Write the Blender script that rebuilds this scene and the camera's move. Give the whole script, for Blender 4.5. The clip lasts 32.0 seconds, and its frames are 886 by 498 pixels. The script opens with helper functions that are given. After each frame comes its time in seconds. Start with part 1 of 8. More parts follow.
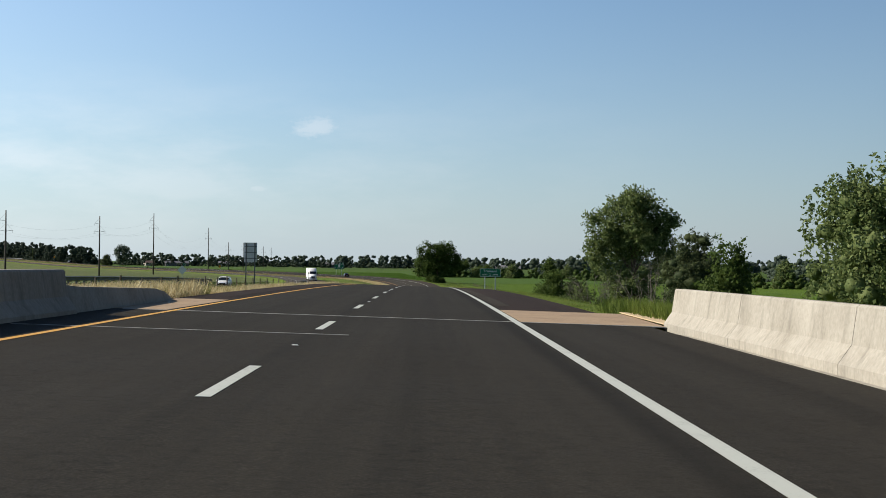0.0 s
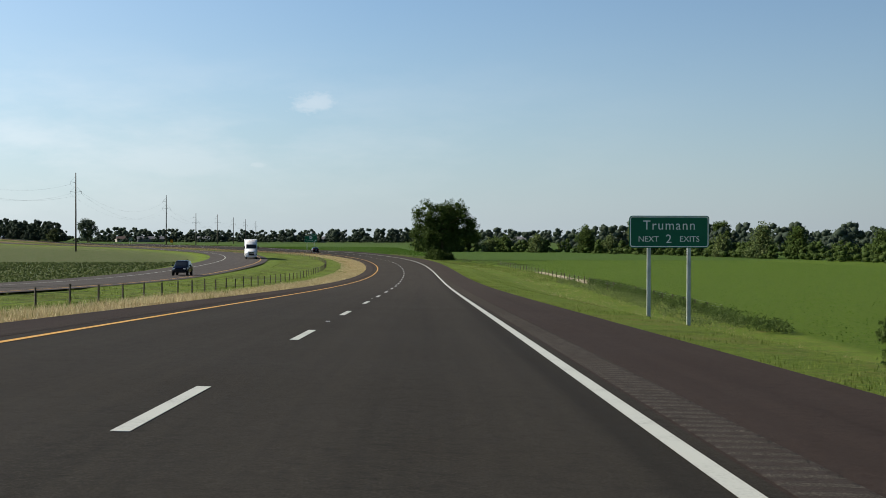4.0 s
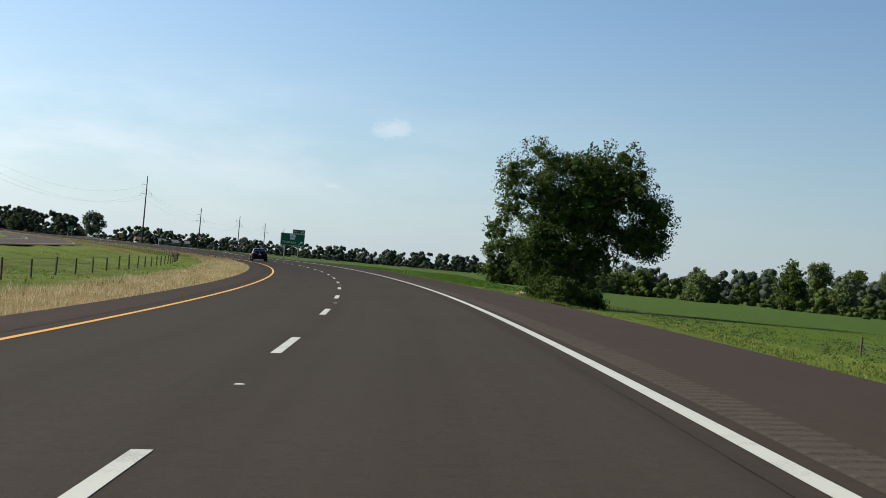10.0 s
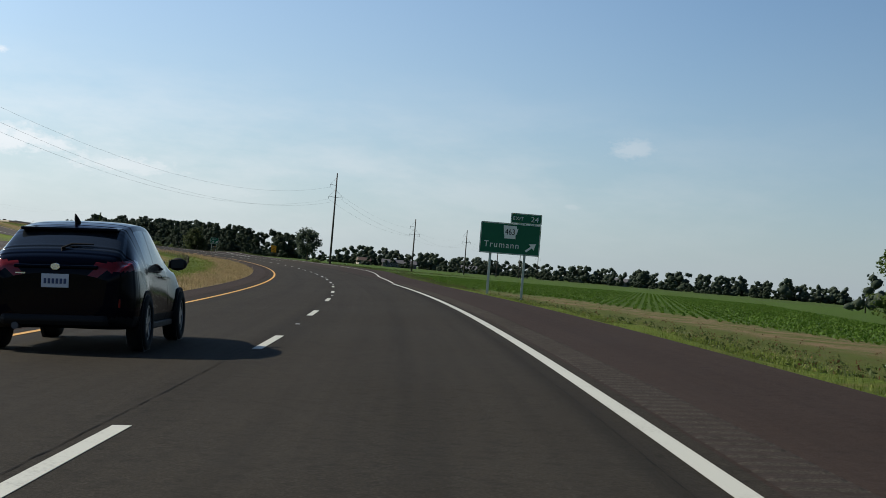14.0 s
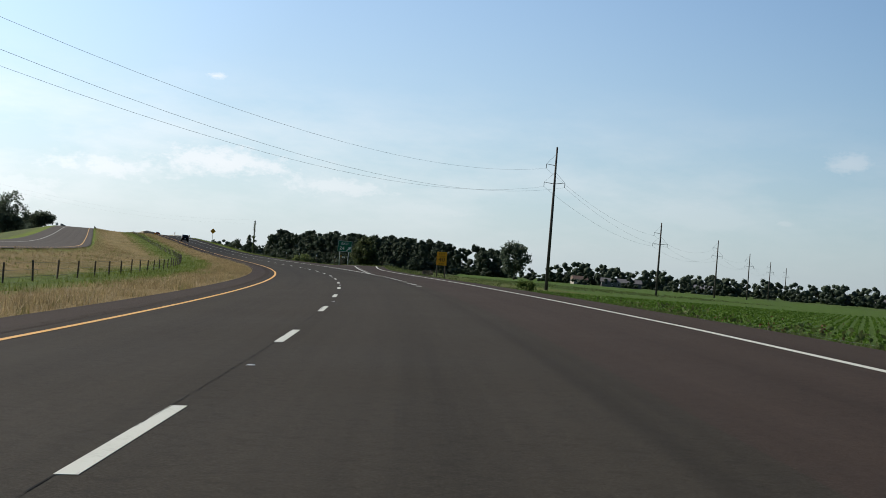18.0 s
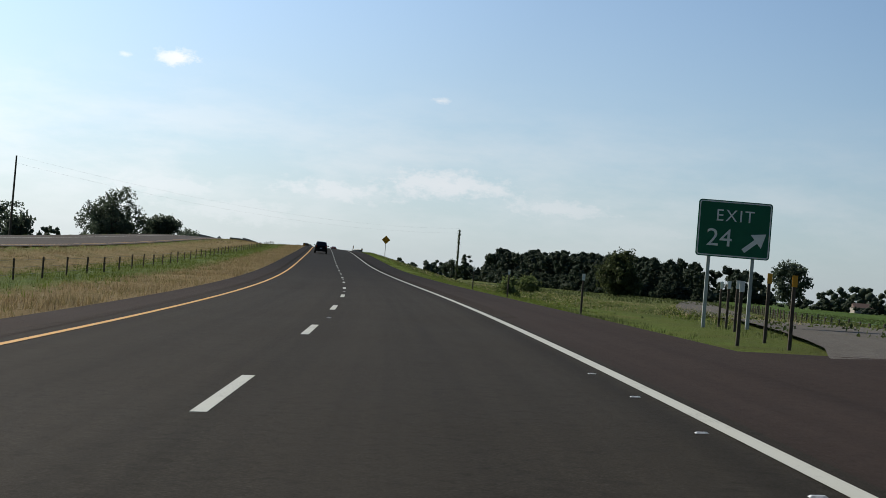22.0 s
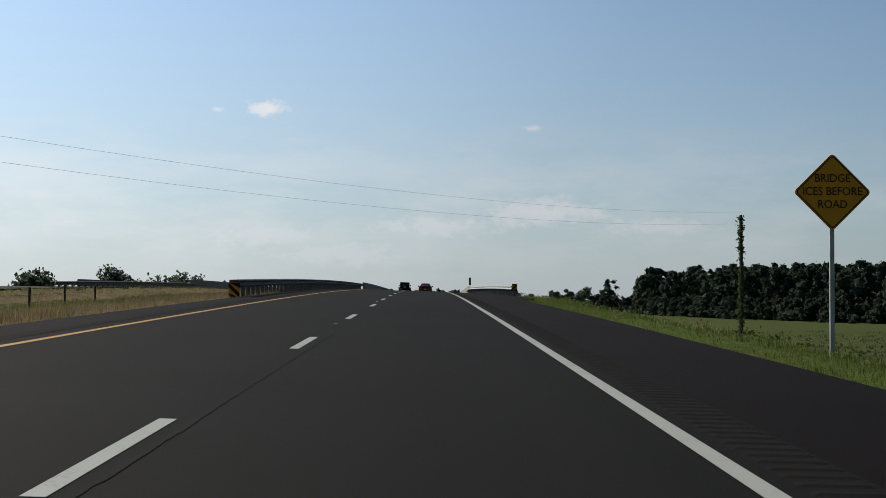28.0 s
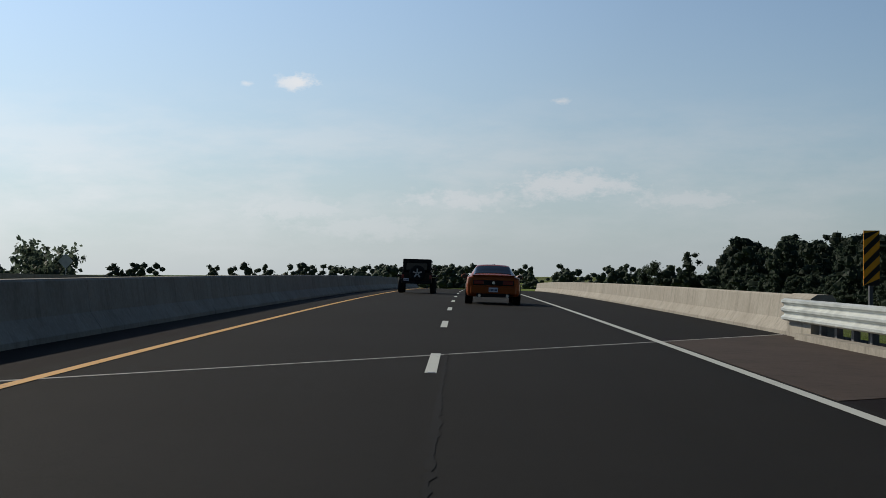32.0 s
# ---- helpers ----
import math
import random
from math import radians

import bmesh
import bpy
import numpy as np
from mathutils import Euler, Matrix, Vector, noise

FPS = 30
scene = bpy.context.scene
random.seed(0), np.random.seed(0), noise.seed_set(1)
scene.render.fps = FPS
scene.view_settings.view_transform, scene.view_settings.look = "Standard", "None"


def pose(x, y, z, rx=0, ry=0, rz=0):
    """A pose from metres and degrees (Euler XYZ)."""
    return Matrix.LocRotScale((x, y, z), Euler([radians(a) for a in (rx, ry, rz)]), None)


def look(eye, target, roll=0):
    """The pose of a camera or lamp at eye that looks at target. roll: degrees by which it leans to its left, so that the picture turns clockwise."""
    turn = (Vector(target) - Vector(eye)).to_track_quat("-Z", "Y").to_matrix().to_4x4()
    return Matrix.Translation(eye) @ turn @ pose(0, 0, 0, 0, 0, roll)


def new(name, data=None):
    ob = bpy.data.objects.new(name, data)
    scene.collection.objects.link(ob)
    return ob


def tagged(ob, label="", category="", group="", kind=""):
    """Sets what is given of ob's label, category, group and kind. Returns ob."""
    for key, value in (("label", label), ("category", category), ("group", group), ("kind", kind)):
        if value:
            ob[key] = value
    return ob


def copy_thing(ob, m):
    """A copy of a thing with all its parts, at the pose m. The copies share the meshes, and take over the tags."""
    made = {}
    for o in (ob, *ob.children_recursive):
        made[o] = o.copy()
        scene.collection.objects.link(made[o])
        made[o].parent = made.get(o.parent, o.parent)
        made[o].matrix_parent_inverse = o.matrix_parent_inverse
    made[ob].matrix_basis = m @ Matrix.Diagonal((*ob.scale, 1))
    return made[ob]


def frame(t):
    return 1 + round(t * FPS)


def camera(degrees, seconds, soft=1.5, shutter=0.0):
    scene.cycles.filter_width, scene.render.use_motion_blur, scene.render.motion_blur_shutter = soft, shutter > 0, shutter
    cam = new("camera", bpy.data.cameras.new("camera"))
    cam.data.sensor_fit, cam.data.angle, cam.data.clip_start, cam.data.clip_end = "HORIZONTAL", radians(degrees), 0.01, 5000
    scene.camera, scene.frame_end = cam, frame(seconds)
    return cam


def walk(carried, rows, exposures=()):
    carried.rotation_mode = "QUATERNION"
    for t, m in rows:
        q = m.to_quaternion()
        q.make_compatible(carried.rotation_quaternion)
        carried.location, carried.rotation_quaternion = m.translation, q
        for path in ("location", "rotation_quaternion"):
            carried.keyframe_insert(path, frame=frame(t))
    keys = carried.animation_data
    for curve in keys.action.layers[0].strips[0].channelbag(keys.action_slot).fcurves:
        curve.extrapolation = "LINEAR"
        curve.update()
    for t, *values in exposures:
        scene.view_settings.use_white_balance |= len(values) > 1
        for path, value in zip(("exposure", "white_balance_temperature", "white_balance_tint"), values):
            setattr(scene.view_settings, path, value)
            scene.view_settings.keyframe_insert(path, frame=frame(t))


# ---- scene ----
# ---------------------------------------------------------------- camera
cam = camera(34.9, 32.0, soft=0.8, shutter=0.0)
PATH = [
    (0.0, -0.080, 0.000, 7.320, 90.544, -0.617, -1.174),
    (0.5, 0.027, 19.060, 7.273, 90.391, -0.434, -1.070),
    (1.0, 0.144, 37.830, 7.209, 90.398, -0.249, -1.056),
    (1.5, 0.293, 56.389, 7.104, 90.119, -0.404, -1.238),
    (2.0, 0.482, 74.839, 6.949, 90.068, -0.117, -1.236),
    (2.5, 0.683, 93.349, 6.721, 90.077, -0.292, -1.328),
    (3.0, 0.914, 112.029, 6.429, 89.720, -0.061, -1.316),
    (3.5, 1.151, 130.910, 6.082, 89.705, -0.102, -1.177),
    (4.0, 1.358, 149.940, 5.684, 89.515, -0.119, -1.147),
    (4.5, 1.505, 168.930, 5.247, 89.354, -0.247, -1.116),
    (5.0, 1.622, 187.731, 4.788, 89.244, -0.444, -1.086),
    (5.5, 1.719, 206.251, 4.330, 89.218, -0.691, -1.041),
    (6.0, 1.875, 224.500, 3.917, 89.341, -0.978, -1.174),
    (6.5, 2.015, 242.580, 3.533, 89.340, -0.894, -1.110),
    (7.0, 2.134, 260.639, 3.205, 89.781, -1.677, -1.024),
    (7.5, 2.148, 278.740, 2.933, 89.967, -2.154, -0.812),
    (8.0, 2.042, 296.940, 2.732, 90.328, -2.929, -0.513),
    (8.5, 1.803, 315.250, 2.612, 90.509, -4.063, -0.120),
    (9.0, 1.373, 333.640, 2.547, 90.717, -4.763, 0.552),
    (9.5, 0.764, 352.120, 2.517, 90.706, -4.979, 1.078),
    (10.0, -0.026, 370.671, 2.508, 90.748, -5.065, 1.559),
    (10.5, -1.036, 389.332, 2.525, 90.776, -4.627, 2.700),
    (11.0, -2.327, 408.073, 2.550, 90.718, -4.614, 3.851),
    (11.5, -4.002, 426.812, 2.568, 90.752, -4.776, 4.964),
    (12.0, -6.076, 445.441, 2.592, 90.751, -4.699, 6.203),
    (12.5, -8.540, 463.751, 2.615, 90.843, -4.716, 7.530),
    (13.0, -11.355, 481.611, 2.635, 90.721, -4.334, 8.828),
    (13.5, -14.542, 499.008, 2.644, 90.740, -4.819, 10.041),
    (14.0, -18.090, 516.074, 2.631, 90.770, -4.810, 11.347),
    (14.5, -22.017, 533.058, 2.602, 90.678, -4.593, 12.564),
    (15.0, -26.364, 550.214, 2.558, 90.663, -5.004, 13.649),
    (15.5, -31.175, 567.684, 2.504, 90.756, -4.782, 14.744),
    (16.0, -36.366, 585.484, 2.462, 90.766, -4.677, 15.733),
    (16.5, -41.878, 603.484, 2.443, 90.796, -4.653, 16.702),
    (17.0, -47.689, 621.504, 2.444, 90.805, -4.688, 17.641),
    (17.5, -53.780, 639.393, 2.461, 90.815, -4.753, 18.591),
    (18.0, -60.171, 657.043, 2.489, 90.840, -4.617, 19.809),
    (18.5, -66.874, 674.382, 2.526, 90.817, -4.638, 20.999),
    (19.0, -73.887, 691.381, 2.565, 90.757, -4.745, 22.318),
    (19.5, -81.198, 708.071, 2.600, 90.669, -4.633, 23.589),
    (20.0, -88.849, 724.491, 2.633, 90.758, -4.478, 24.700),
    (20.5, -96.857, 740.732, 2.658, 90.688, -4.450, 25.760),
    (21.0, -105.235, 756.883, 2.681, 90.724, -4.324, 26.730),
    (21.5, -113.953, 772.989, 2.707, 90.906, -4.497, 27.695),
    (22.0, -122.981, 789.046, 2.742, 91.020, -4.764, 28.879),
    (22.5, -132.240, 804.987, 2.804, 90.981, -4.614, 29.976),
    (23.0, -141.699, 820.778, 2.885, 90.904, -4.442, 30.914),
    (23.5, -151.384, 836.374, 2.974, 90.933, -3.823, 31.712),
    (24.0, -161.309, 851.848, 3.102, 91.070, -2.789, 32.293),
    (24.5, -171.472, 867.349, 3.295, 91.309, -1.944, 32.690),
    (25.0, -181.925, 883.030, 3.544, 91.407, -1.207, 32.979),
    (25.5, -192.624, 898.951, 3.842, 91.758, -0.700, 33.118),
    (26.0, -203.503, 915.131, 4.195, 91.907, -0.191, 33.047),
    (26.5, -214.472, 931.472, 4.595, 92.026, -0.032, 33.016),
    (27.0, -225.471, 947.852, 5.023, 92.095, -0.134, 33.025),
    (27.5, -236.400, 964.123, 5.457, 92.104, -0.325, 33.034),
    (28.0, -247.209, 980.184, 5.875, 92.096, -0.303, 33.115),
    (28.5, -257.810, 995.900, 6.258, 91.878, -0.327, 33.078),
    (29.0, -268.151, 1011.226, 6.604, 91.846, -0.017, 33.196),
    (29.5, -278.219, 1026.174, 6.918, 91.640, -0.633, 32.862),
    (30.0, -288.116, 1040.782, 7.192, 91.493, -0.244, 33.273),
    (30.5, -297.964, 1055.174, 7.424, 91.419, -0.535, 33.649),
    (31.0, -307.862, 1069.506, 7.615, 91.264, -0.587, 34.063),
    (31.5, -317.862, 1083.886, 7.767, 91.052, -0.404, 34.237),
    (32.0, -327.972, 1098.376, 7.878, 91.012, -0.224, 34.297),
]
EXPOSURE = [(0.0, 0.58), (3.0, 0.56), (6.0, 0.55), (9.0, 0.63), (12.0, 0.59), (14.0, 0.29), (15.0, 0.28), (18.0, 0.36), (19.0, 0.23), (20.0, 0.0), (22.0, 0.09), (24.0, -0.03), (25.0, -0.26), (28.0, -0.3), (32.0, -0.31)]
walk(cam, [(t, pose(x, y, z, rx, ry, rz)) for t, x, y, z, rx, ry, rz in PATH], EXPOSURE)

# ---------------------------------------------------------------- light
SUN_LEFT, SUN_UP = 80.0, 33.0      # degrees to the left of +y, and above the horizon
world = bpy.data.worlds.new("sky")
scene.world = world
world.use_nodes = True
wt = world.node_tree
wt.nodes.clear()
w_out = wt.nodes.new("ShaderNodeOutputWorld")
w_bg = wt.nodes.new("ShaderNodeBackground")
w_sky = wt.nodes.new("ShaderNodeTexSky")
w_sky.sky_type = 'NISHITA'
w_sky.sun_disc = False
w_sky.sun_elevation = radians(SUN_UP)
w_sky.sun_rotation = radians(-SUN_LEFT)
w_sky.air_density, w_sky.dust_density, w_sky.ozone_density = 1.0, 0.3, 2.2
w_bg.inputs["Strength"].default_value = 0.07
# thin clouds: a bank low over the horizon, and single small ones
w_co = wt.nodes.new("ShaderNodeTexCoord")


def wnode(kind, **kw):
    n = wt.nodes.new(kind)
    for k, v in kw.items():
        if k in n.inputs:
            n.inputs[k].default_value = v
        else:
            setattr(n, k, v)
    return n


def wmath(op, a, b=None, c=None, clamp=False):
    n = wt.nodes.new("ShaderNodeMath")
    n.operation, n.use_clamp = op, clamp
    for i, v in enumerate((a, b, c)):
        if v is None:
            continue
        if isinstance(v, (int, float)):
            n.inputs[i].default_value = v
        else:
            wt.links.new(v, n.inputs[i])
    return n.outputs[0]


w_map = wnode("ShaderNodeMapping", Scale=(5.0, 5.0, 17.0))
wt.links.new(w_co.outputs["Generated"], w_map.inputs["Vector"])
w_n = wnode("ShaderNodeTexNoise", Scale=1.6, Detail=8.0, Roughness=0.62)
wt.links.new(w_map.outputs[0], w_n.inputs["Vector"])
w_map2 = wnode("ShaderNodeMapping", Scale=(1.0, 1.0, 1.9))
wt.links.new(w_co.outputs["Generated"], w_map2.inputs["Vector"])
w_n2 = wnode("ShaderNodeTexNoise", Scale=75.0, Detail=7.0, Roughness=0.68)
wt.links.new(w_map2.outputs[0], w_n2.inputs["Vector"])
w_sep = wt.nodes.new("ShaderNodeSeparateXYZ")
wt.links.new(w_co.outputs["Generated"], w_sep.inputs[0])
low = wmath('MULTIPLY', wmath('SMOOTH_MIN', wmath('MULTIPLY', w_sep.outputs[2], 60.0, clamp=True), 1.0, 0.1),
            wmath('SUBTRACT', 1.0, wmath('MULTIPLY', wmath('ABSOLUTE', wmath('SUBTRACT', w_sep.outputs[2], 0.06)), 12.5, clamp=True), clamp=True))
bank = wmath('MULTIPLY', wmath('MULTIPLY', wmath('SUBTRACT', w_n.outputs[0], 0.42), 4.5, clamp=True), low)
puffs = None
# yaw to the left of +y and height in degrees, half width in degrees, strength
for yaw, up, half, force in ((4.0, 5.4, 1.5, 0.35), (6.4, 2.9, 0.6, 0.25), (29.6, 7.0, 0.6, 0.7), (40.2, 7.7, 1.25, 1.0),
                             (42.3, 7.6, 0.4, 0.6), (29.0, 3.6, 4.6, 0.75), (33.5, 3.0, 3.8, 0.65), (24.5, 3.0, 3.6, 0.55), (40.5, 2.6, 4.4, 0.5), (37.0, 1.9, 5.0, 0.4), (20.5, 2.4, 3.2, 0.3)):
    d = Vector((-math.sin(radians(yaw)) * math.cos(radians(up)), math.cos(radians(yaw)) * math.cos(radians(up)), math.sin(radians(up))))
    v = wnode("ShaderNodeVectorMath", operation='SUBTRACT')
    wt.links.new(w_co.outputs["Generated"], v.inputs[0])
    v.inputs[1].default_value = d
    m = wnode("ShaderNodeVectorMath", operation='MULTIPLY')
    wt.links.new(v.outputs[0], m.inputs[0])
    m.inputs[1].default_value = (1.0, 1.0, 2.4 if half < 2 else 5.0)
    ln = wnode("ShaderNodeVectorMath", operation='LENGTH')
    wt.links.new(m.outputs[0], ln.inputs[0])
    fall = wmath('SUBTRACT', 1.0, wmath('DIVIDE', ln.outputs["Value"], radians(half)), clamp=True)
    puff = wmath('MULTIPLY', wmath('MULTIPLY', wmath('SUBTRACT', wmath('ADD', wmath('MULTIPLY', fall, 0.75), wmath('MULTIPLY', w_n2.outputs[0], 1.7)), 1.02), 2.6, clamp=True), wmath('MULTIPLY', wmath('POWER', fall, 0.3), force))
    puffs = puff if puffs is None else wmath('MAXIMUM', puffs, puff)
cover = wmath('MAXIMUM', bank, puffs)
# haze that whitens the sky towards the horizon
haze = wmath('POWER', wmath('SUBTRACT', 1.0, wmath('ABSOLUTE', w_sep.outputs[2]), clamp=True), 9.0)
# nearness to the sun: its side of the sky is brighter and whiter
w_dot = wnode("ShaderNodeVectorMath", operation='DOT_PRODUCT')
wt.links.new(w_co.outputs["Generated"], w_dot.inputs[0])
w_dot.inputs[1].default_value = (-math.sin(radians(SUN_LEFT)) * math.cos(radians(SUN_UP)), math.cos(radians(SUN_LEFT)) * math.cos(radians(SUN_UP)), math.sin(radians(SUN_UP)))
near_sun = w_dot.outputs["Value"]
glare = wmath('MULTIPLY', wmath('MULTIPLY', wmath('POWER', 2.0, wmath('SUBTRACT', near_sun, 0.16)), wmath('POWER', 1.75, wmath('MINIMUM', wmath('ADD', near_sun, 0.05), 0.0))),
              wmath('MULTIPLY', wmath('POWER', 2.4, wmath('MAXIMUM', wmath('SUBTRACT', near_sun, 0.58), 0.0)), wmath('SUBTRACT', 1.0, wmath('MULTIPLY', wmath('MULTIPLY', wmath('SUBTRACT', w_sep.outputs[2], 0.22), 2.4, clamp=True), 0.5))))      # deeper overhead
white = wmath('MULTIPLY', wmath('MULTIPLY', wmath('SUBTRACT', near_sun, 0.25), 1.2, clamp=True), wmath('POWER', wmath('SUBTRACT', 1.0, wmath('ABSOLUTE', w_sep.outputs[2]), clamp=True), 3.6))
w_mix0 = wnode("ShaderNodeMix", data_type='RGBA')
wt.links.new(wmath('MULTIPLY', haze, 0.72), w_mix0.inputs[0])
w_tint = wnode("ShaderNodeMix", data_type='RGBA', blend_type='MULTIPLY')
w_tint.inputs[0].default_value = 1.0
wt.links.new(w_sky.outputs[0], w_tint.inputs[6])
w_tint.inputs[7].default_value = (0.86, 1.02, 1.15, 1)      # clean, deep blue air
wt.links.new(w_tint.outputs[2], w_mix0.inputs[6])
w_mix0.inputs[7].default_value = (4.85, 5.75, 6.85, 1)
w_mix1 = wnode("ShaderNodeMix", data_type='RGBA')
wt.links.new(white, w_mix1.inputs[0])
wt.links.new(w_mix0.outputs[2], w_mix1.inputs[6])
w_mix1.inputs[7].default_value = (6.1, 6.5, 6.72, 1)
w_mix = wnode("ShaderNodeMix", data_type='RGBA')
cover = wmath('MAXIMUM', wmath('MULTIPLY', bank, wmath('MULTIPLY', near_sun, 0.8, clamp=True)), puffs)
wt.links.new(cover, w_mix.inputs[0])
wt.links.new(w_mix1.outputs[2], w_mix.inputs[6])
w_mix.inputs[7].default_value = (8.2, 8.4, 8.7, 1)
w_glare = wnode("ShaderNodeVectorMath", operation='SCALE')
wt.links.new(w_mix.outputs[2], w_glare.inputs[0])
wt.links.new(glare, w_glare.inputs["Scale"])
wt.links.new(w_glare.outputs[0], w_bg.inputs["Color"])
wt.links.new(w_bg.outputs[0], w_out.inputs["Surface"])

sun_data = bpy.data.lights.new("sun", 'SUN')
sun_data.energy, sun_data.angle, sun_data.color = 5.0, radians(0.6), (1.0, 0.90, 0.74)
sun = new("sun", sun_data)
sun_way = Vector((-math.sin(radians(SUN_LEFT)) * math.cos(radians(SUN_UP)), math.cos(radians(SUN_LEFT)) * math.cos(radians(SUN_UP)), math.sin(radians(SUN_UP))))
sun.matrix_world = look(sun_way * 100, (0, 0, 0))

# ---------------------------------------------------------------- the line of the road
S_N = np.array([0.0, 74.8, 149.9, 224.5, 297.0, 370.7, 445.8, 517.4, 589.2, 664.7, 738.0, 811.1, 884.7, 960.8, 1039.1, 1112.3, 1182.3, 1254.2, 1326.7, 1398.6])
PSI_N = np.radians([-0.519, -0.454, -0.414, -0.352, 0.176, 2.656, 7.388, 12.05, 16.506, 20.687, 25.256, 30.099, 33.39, 33.678, 33.865, 33.717, 33.705, 33.138, 32.182, 30.783])
Z_N = np.array([6.28, 5.883, 4.647, 2.873, 1.688, 1.497, 1.528, 1.582, 1.435, 1.457, 1.604, 1.735, 2.058, 3.151, 4.83, 6.133, 6.787, 6.82, 6.259, 5.095])
BANK_N = np.radians([-1.428, -1.392, -1.587, -0.749, 0.742, 3.276, 2.817, 3.222, 2.907, 3.147, 3.242, 3.188, 1.013, -1.876, -1.357, -1.681, -1.522, -1.47, -1.408, -1.348])
S0, S1, DS = -500.0, 2300.0, 2.0


def spline(xs, ys, at):
    n, h = len(xs), np.diff(xs)
    a, b = np.zeros((n, n)), np.zeros(n)
    a[0, 0] = a[-1, -1] = 1
    for i in range(1, n - 1):
        a[i, i - 1:i + 2] = h[i - 1], 2 * (h[i - 1] + h[i]), h[i]
        b[i] = 6 * ((ys[i + 1] - ys[i]) / h[i] - (ys[i] - ys[i - 1]) / h[i - 1])
    m = np.linalg.solve(a, b)
    at = np.clip(at, xs[0], xs[-1])
    j = np.clip(np.searchsorted(xs, at, side='right') - 1, 0, n - 2)
    u, v = (xs[j + 1] - at) / h[j], (at - xs[j]) / h[j]
    return u * ys[j] + v * ys[j + 1] + ((u**3 - u) * m[j] + (v**3 - v) * m[j + 1]) * h[j]**2 / 6


S_F = np.arange(S0, S1 + 0.1, DS)
PSI_F = spline(S_N, PSI_N, S_F)
Z_F = spline(S_N, Z_N, S_F)
Z_F = np.where(S_F > 1390, np.maximum(0.9, 5.24 - 0.0155 * (S_F - 1390) - 0.00003 * (S_F - 1390)**2), Z_F)
Z_F = np.where(S_F < 0, np.maximum(1.0, 6.28 + 0.002 * S_F - 0.00003 * S_F**2), Z_F)
BANK_F = spline(S_N, BANK_N, S_F)
CX = np.concatenate([[0], np.cumsum(-np.sin((PSI_F[1:] + PSI_F[:-1]) / 2) * DS)])
CY = np.concatenate([[0], np.cumsum(np.cos((PSI_F[1:] + PSI_F[:-1]) / 2) * DS)])
CX -= np.interp(0, S_F, CX)
CY -= np.interp(0, S_F, CY)
LANE = 3.423
EDGE_R, DASH_L, EDGE_L = LANE / 2, -LANE / 2, -1.5 * LANE
DASH_EVERY, DASH_LONG, DASH_FIRST = 11.4, 3.28, 10.49


def surf(s, l, up=0.0, flat=False):
    """Points on the plane of the road, s metres along and l metres to the right of the right-hand lane's middle."""
    s, l = np.broadcast_arrays(np.asarray(s, float), np.asarray(l, float))
    psi, b = np.interp(s, S_F, PSI_F), np.interp(s, S_F, BANK_F)
    if flat:
        b = b * 0
    return np.stack([np.interp(s, S_F, CX) + l * np.cos(psi), np.interp(s, S_F, CY) + l * np.sin(psi), np.interp(s, S_F, Z_F) + l * np.tan(b) + up], -1)


def along(x, y):
    """s and l of points in the plan."""
    x, y = np.ravel(x), np.ravel(y)
    s, l = np.empty(len(x)), np.empty(len(x))
    cx, cy, sf, pf = CX[::3], CY[::3], S_F[::3], PSI_F[::3]
    for a in range(0, len(x), 4000):
        q = slice(a, a + 4000)
        k = np.argmin((x[q, None] - cx)**2 + (y[q, None] - cy)**2, axis=1)
        dx, dy = x[q] - cx[k], y[q] - cy[k]
        s[q] = sf[k] - np.sin(pf[k]) * dx + np.cos(pf[k]) * dy
        k2 = np.interp(s[q], S_F, PSI_F)
        l[q] = (x[q] - np.interp(s[q], S_F, CX)) * np.cos(k2) + (y[q] - np.interp(s[q], S_F, CY)) * np.sin(k2)
    return s, l


BRIDGE_A, BRIDGE_B = 28.0, 1203.0          # where the first bridge ends and the second begins
OUT_S = [570, 596, 623, 645, 661, 690, 720, 760, 775, 790, 801, 809, 823, 860, 900, 950, 1030, 1126, 1180]
OUT_L = [1.71, 1.8, 2.7, 4.2, 5.0, 5.1, 4.75, 4.4, 4.5, 5.0, 5.9, 6.8, 8.6, 15.2, 24.5, 37.0, 58.0, 84.0, 100.0]


def ramp_line(s):
    """l of the outer white line along the exit lane and ramp."""
    return np.interp(s, OUT_S, OUT_L)


def paved_right(s):
    """l of the right-hand edge of the main pavement (with the exit lane up to the gore)."""
    s = np.asarray(s, float)
    base = 4.35 + 0.25 * np.clip((s - 860) / 60, 0, 1) + 1.25 * np.clip((s - 1107) / 7, 0, 1)
    wide = np.where((s > 596) & (s < 829.5), ramp_line(s) + np.interp(s, [596, 640, 670, 760, 821], [2.6, 1.9, 1.6, 0.75, 0.9]), base)
    return np.maximum(base, np.where(s < 829.5, wide, base))


def paved_left(s):
    return -6.7 + 0.0 * np.asarray(s, float)


def opp_near(s):
    """l of the near edge of the other carriageway."""
    return np.interp(s, [0, 120, 330, 600], [-19.8, -20.2, -23.0, -24.5])


def opp_z(s):
    return np.interp(s, S_F, Z_F) - 0.15 + 0.45 * np.exp(-((np.asarray(s) - 1190) / 120.0)**2)


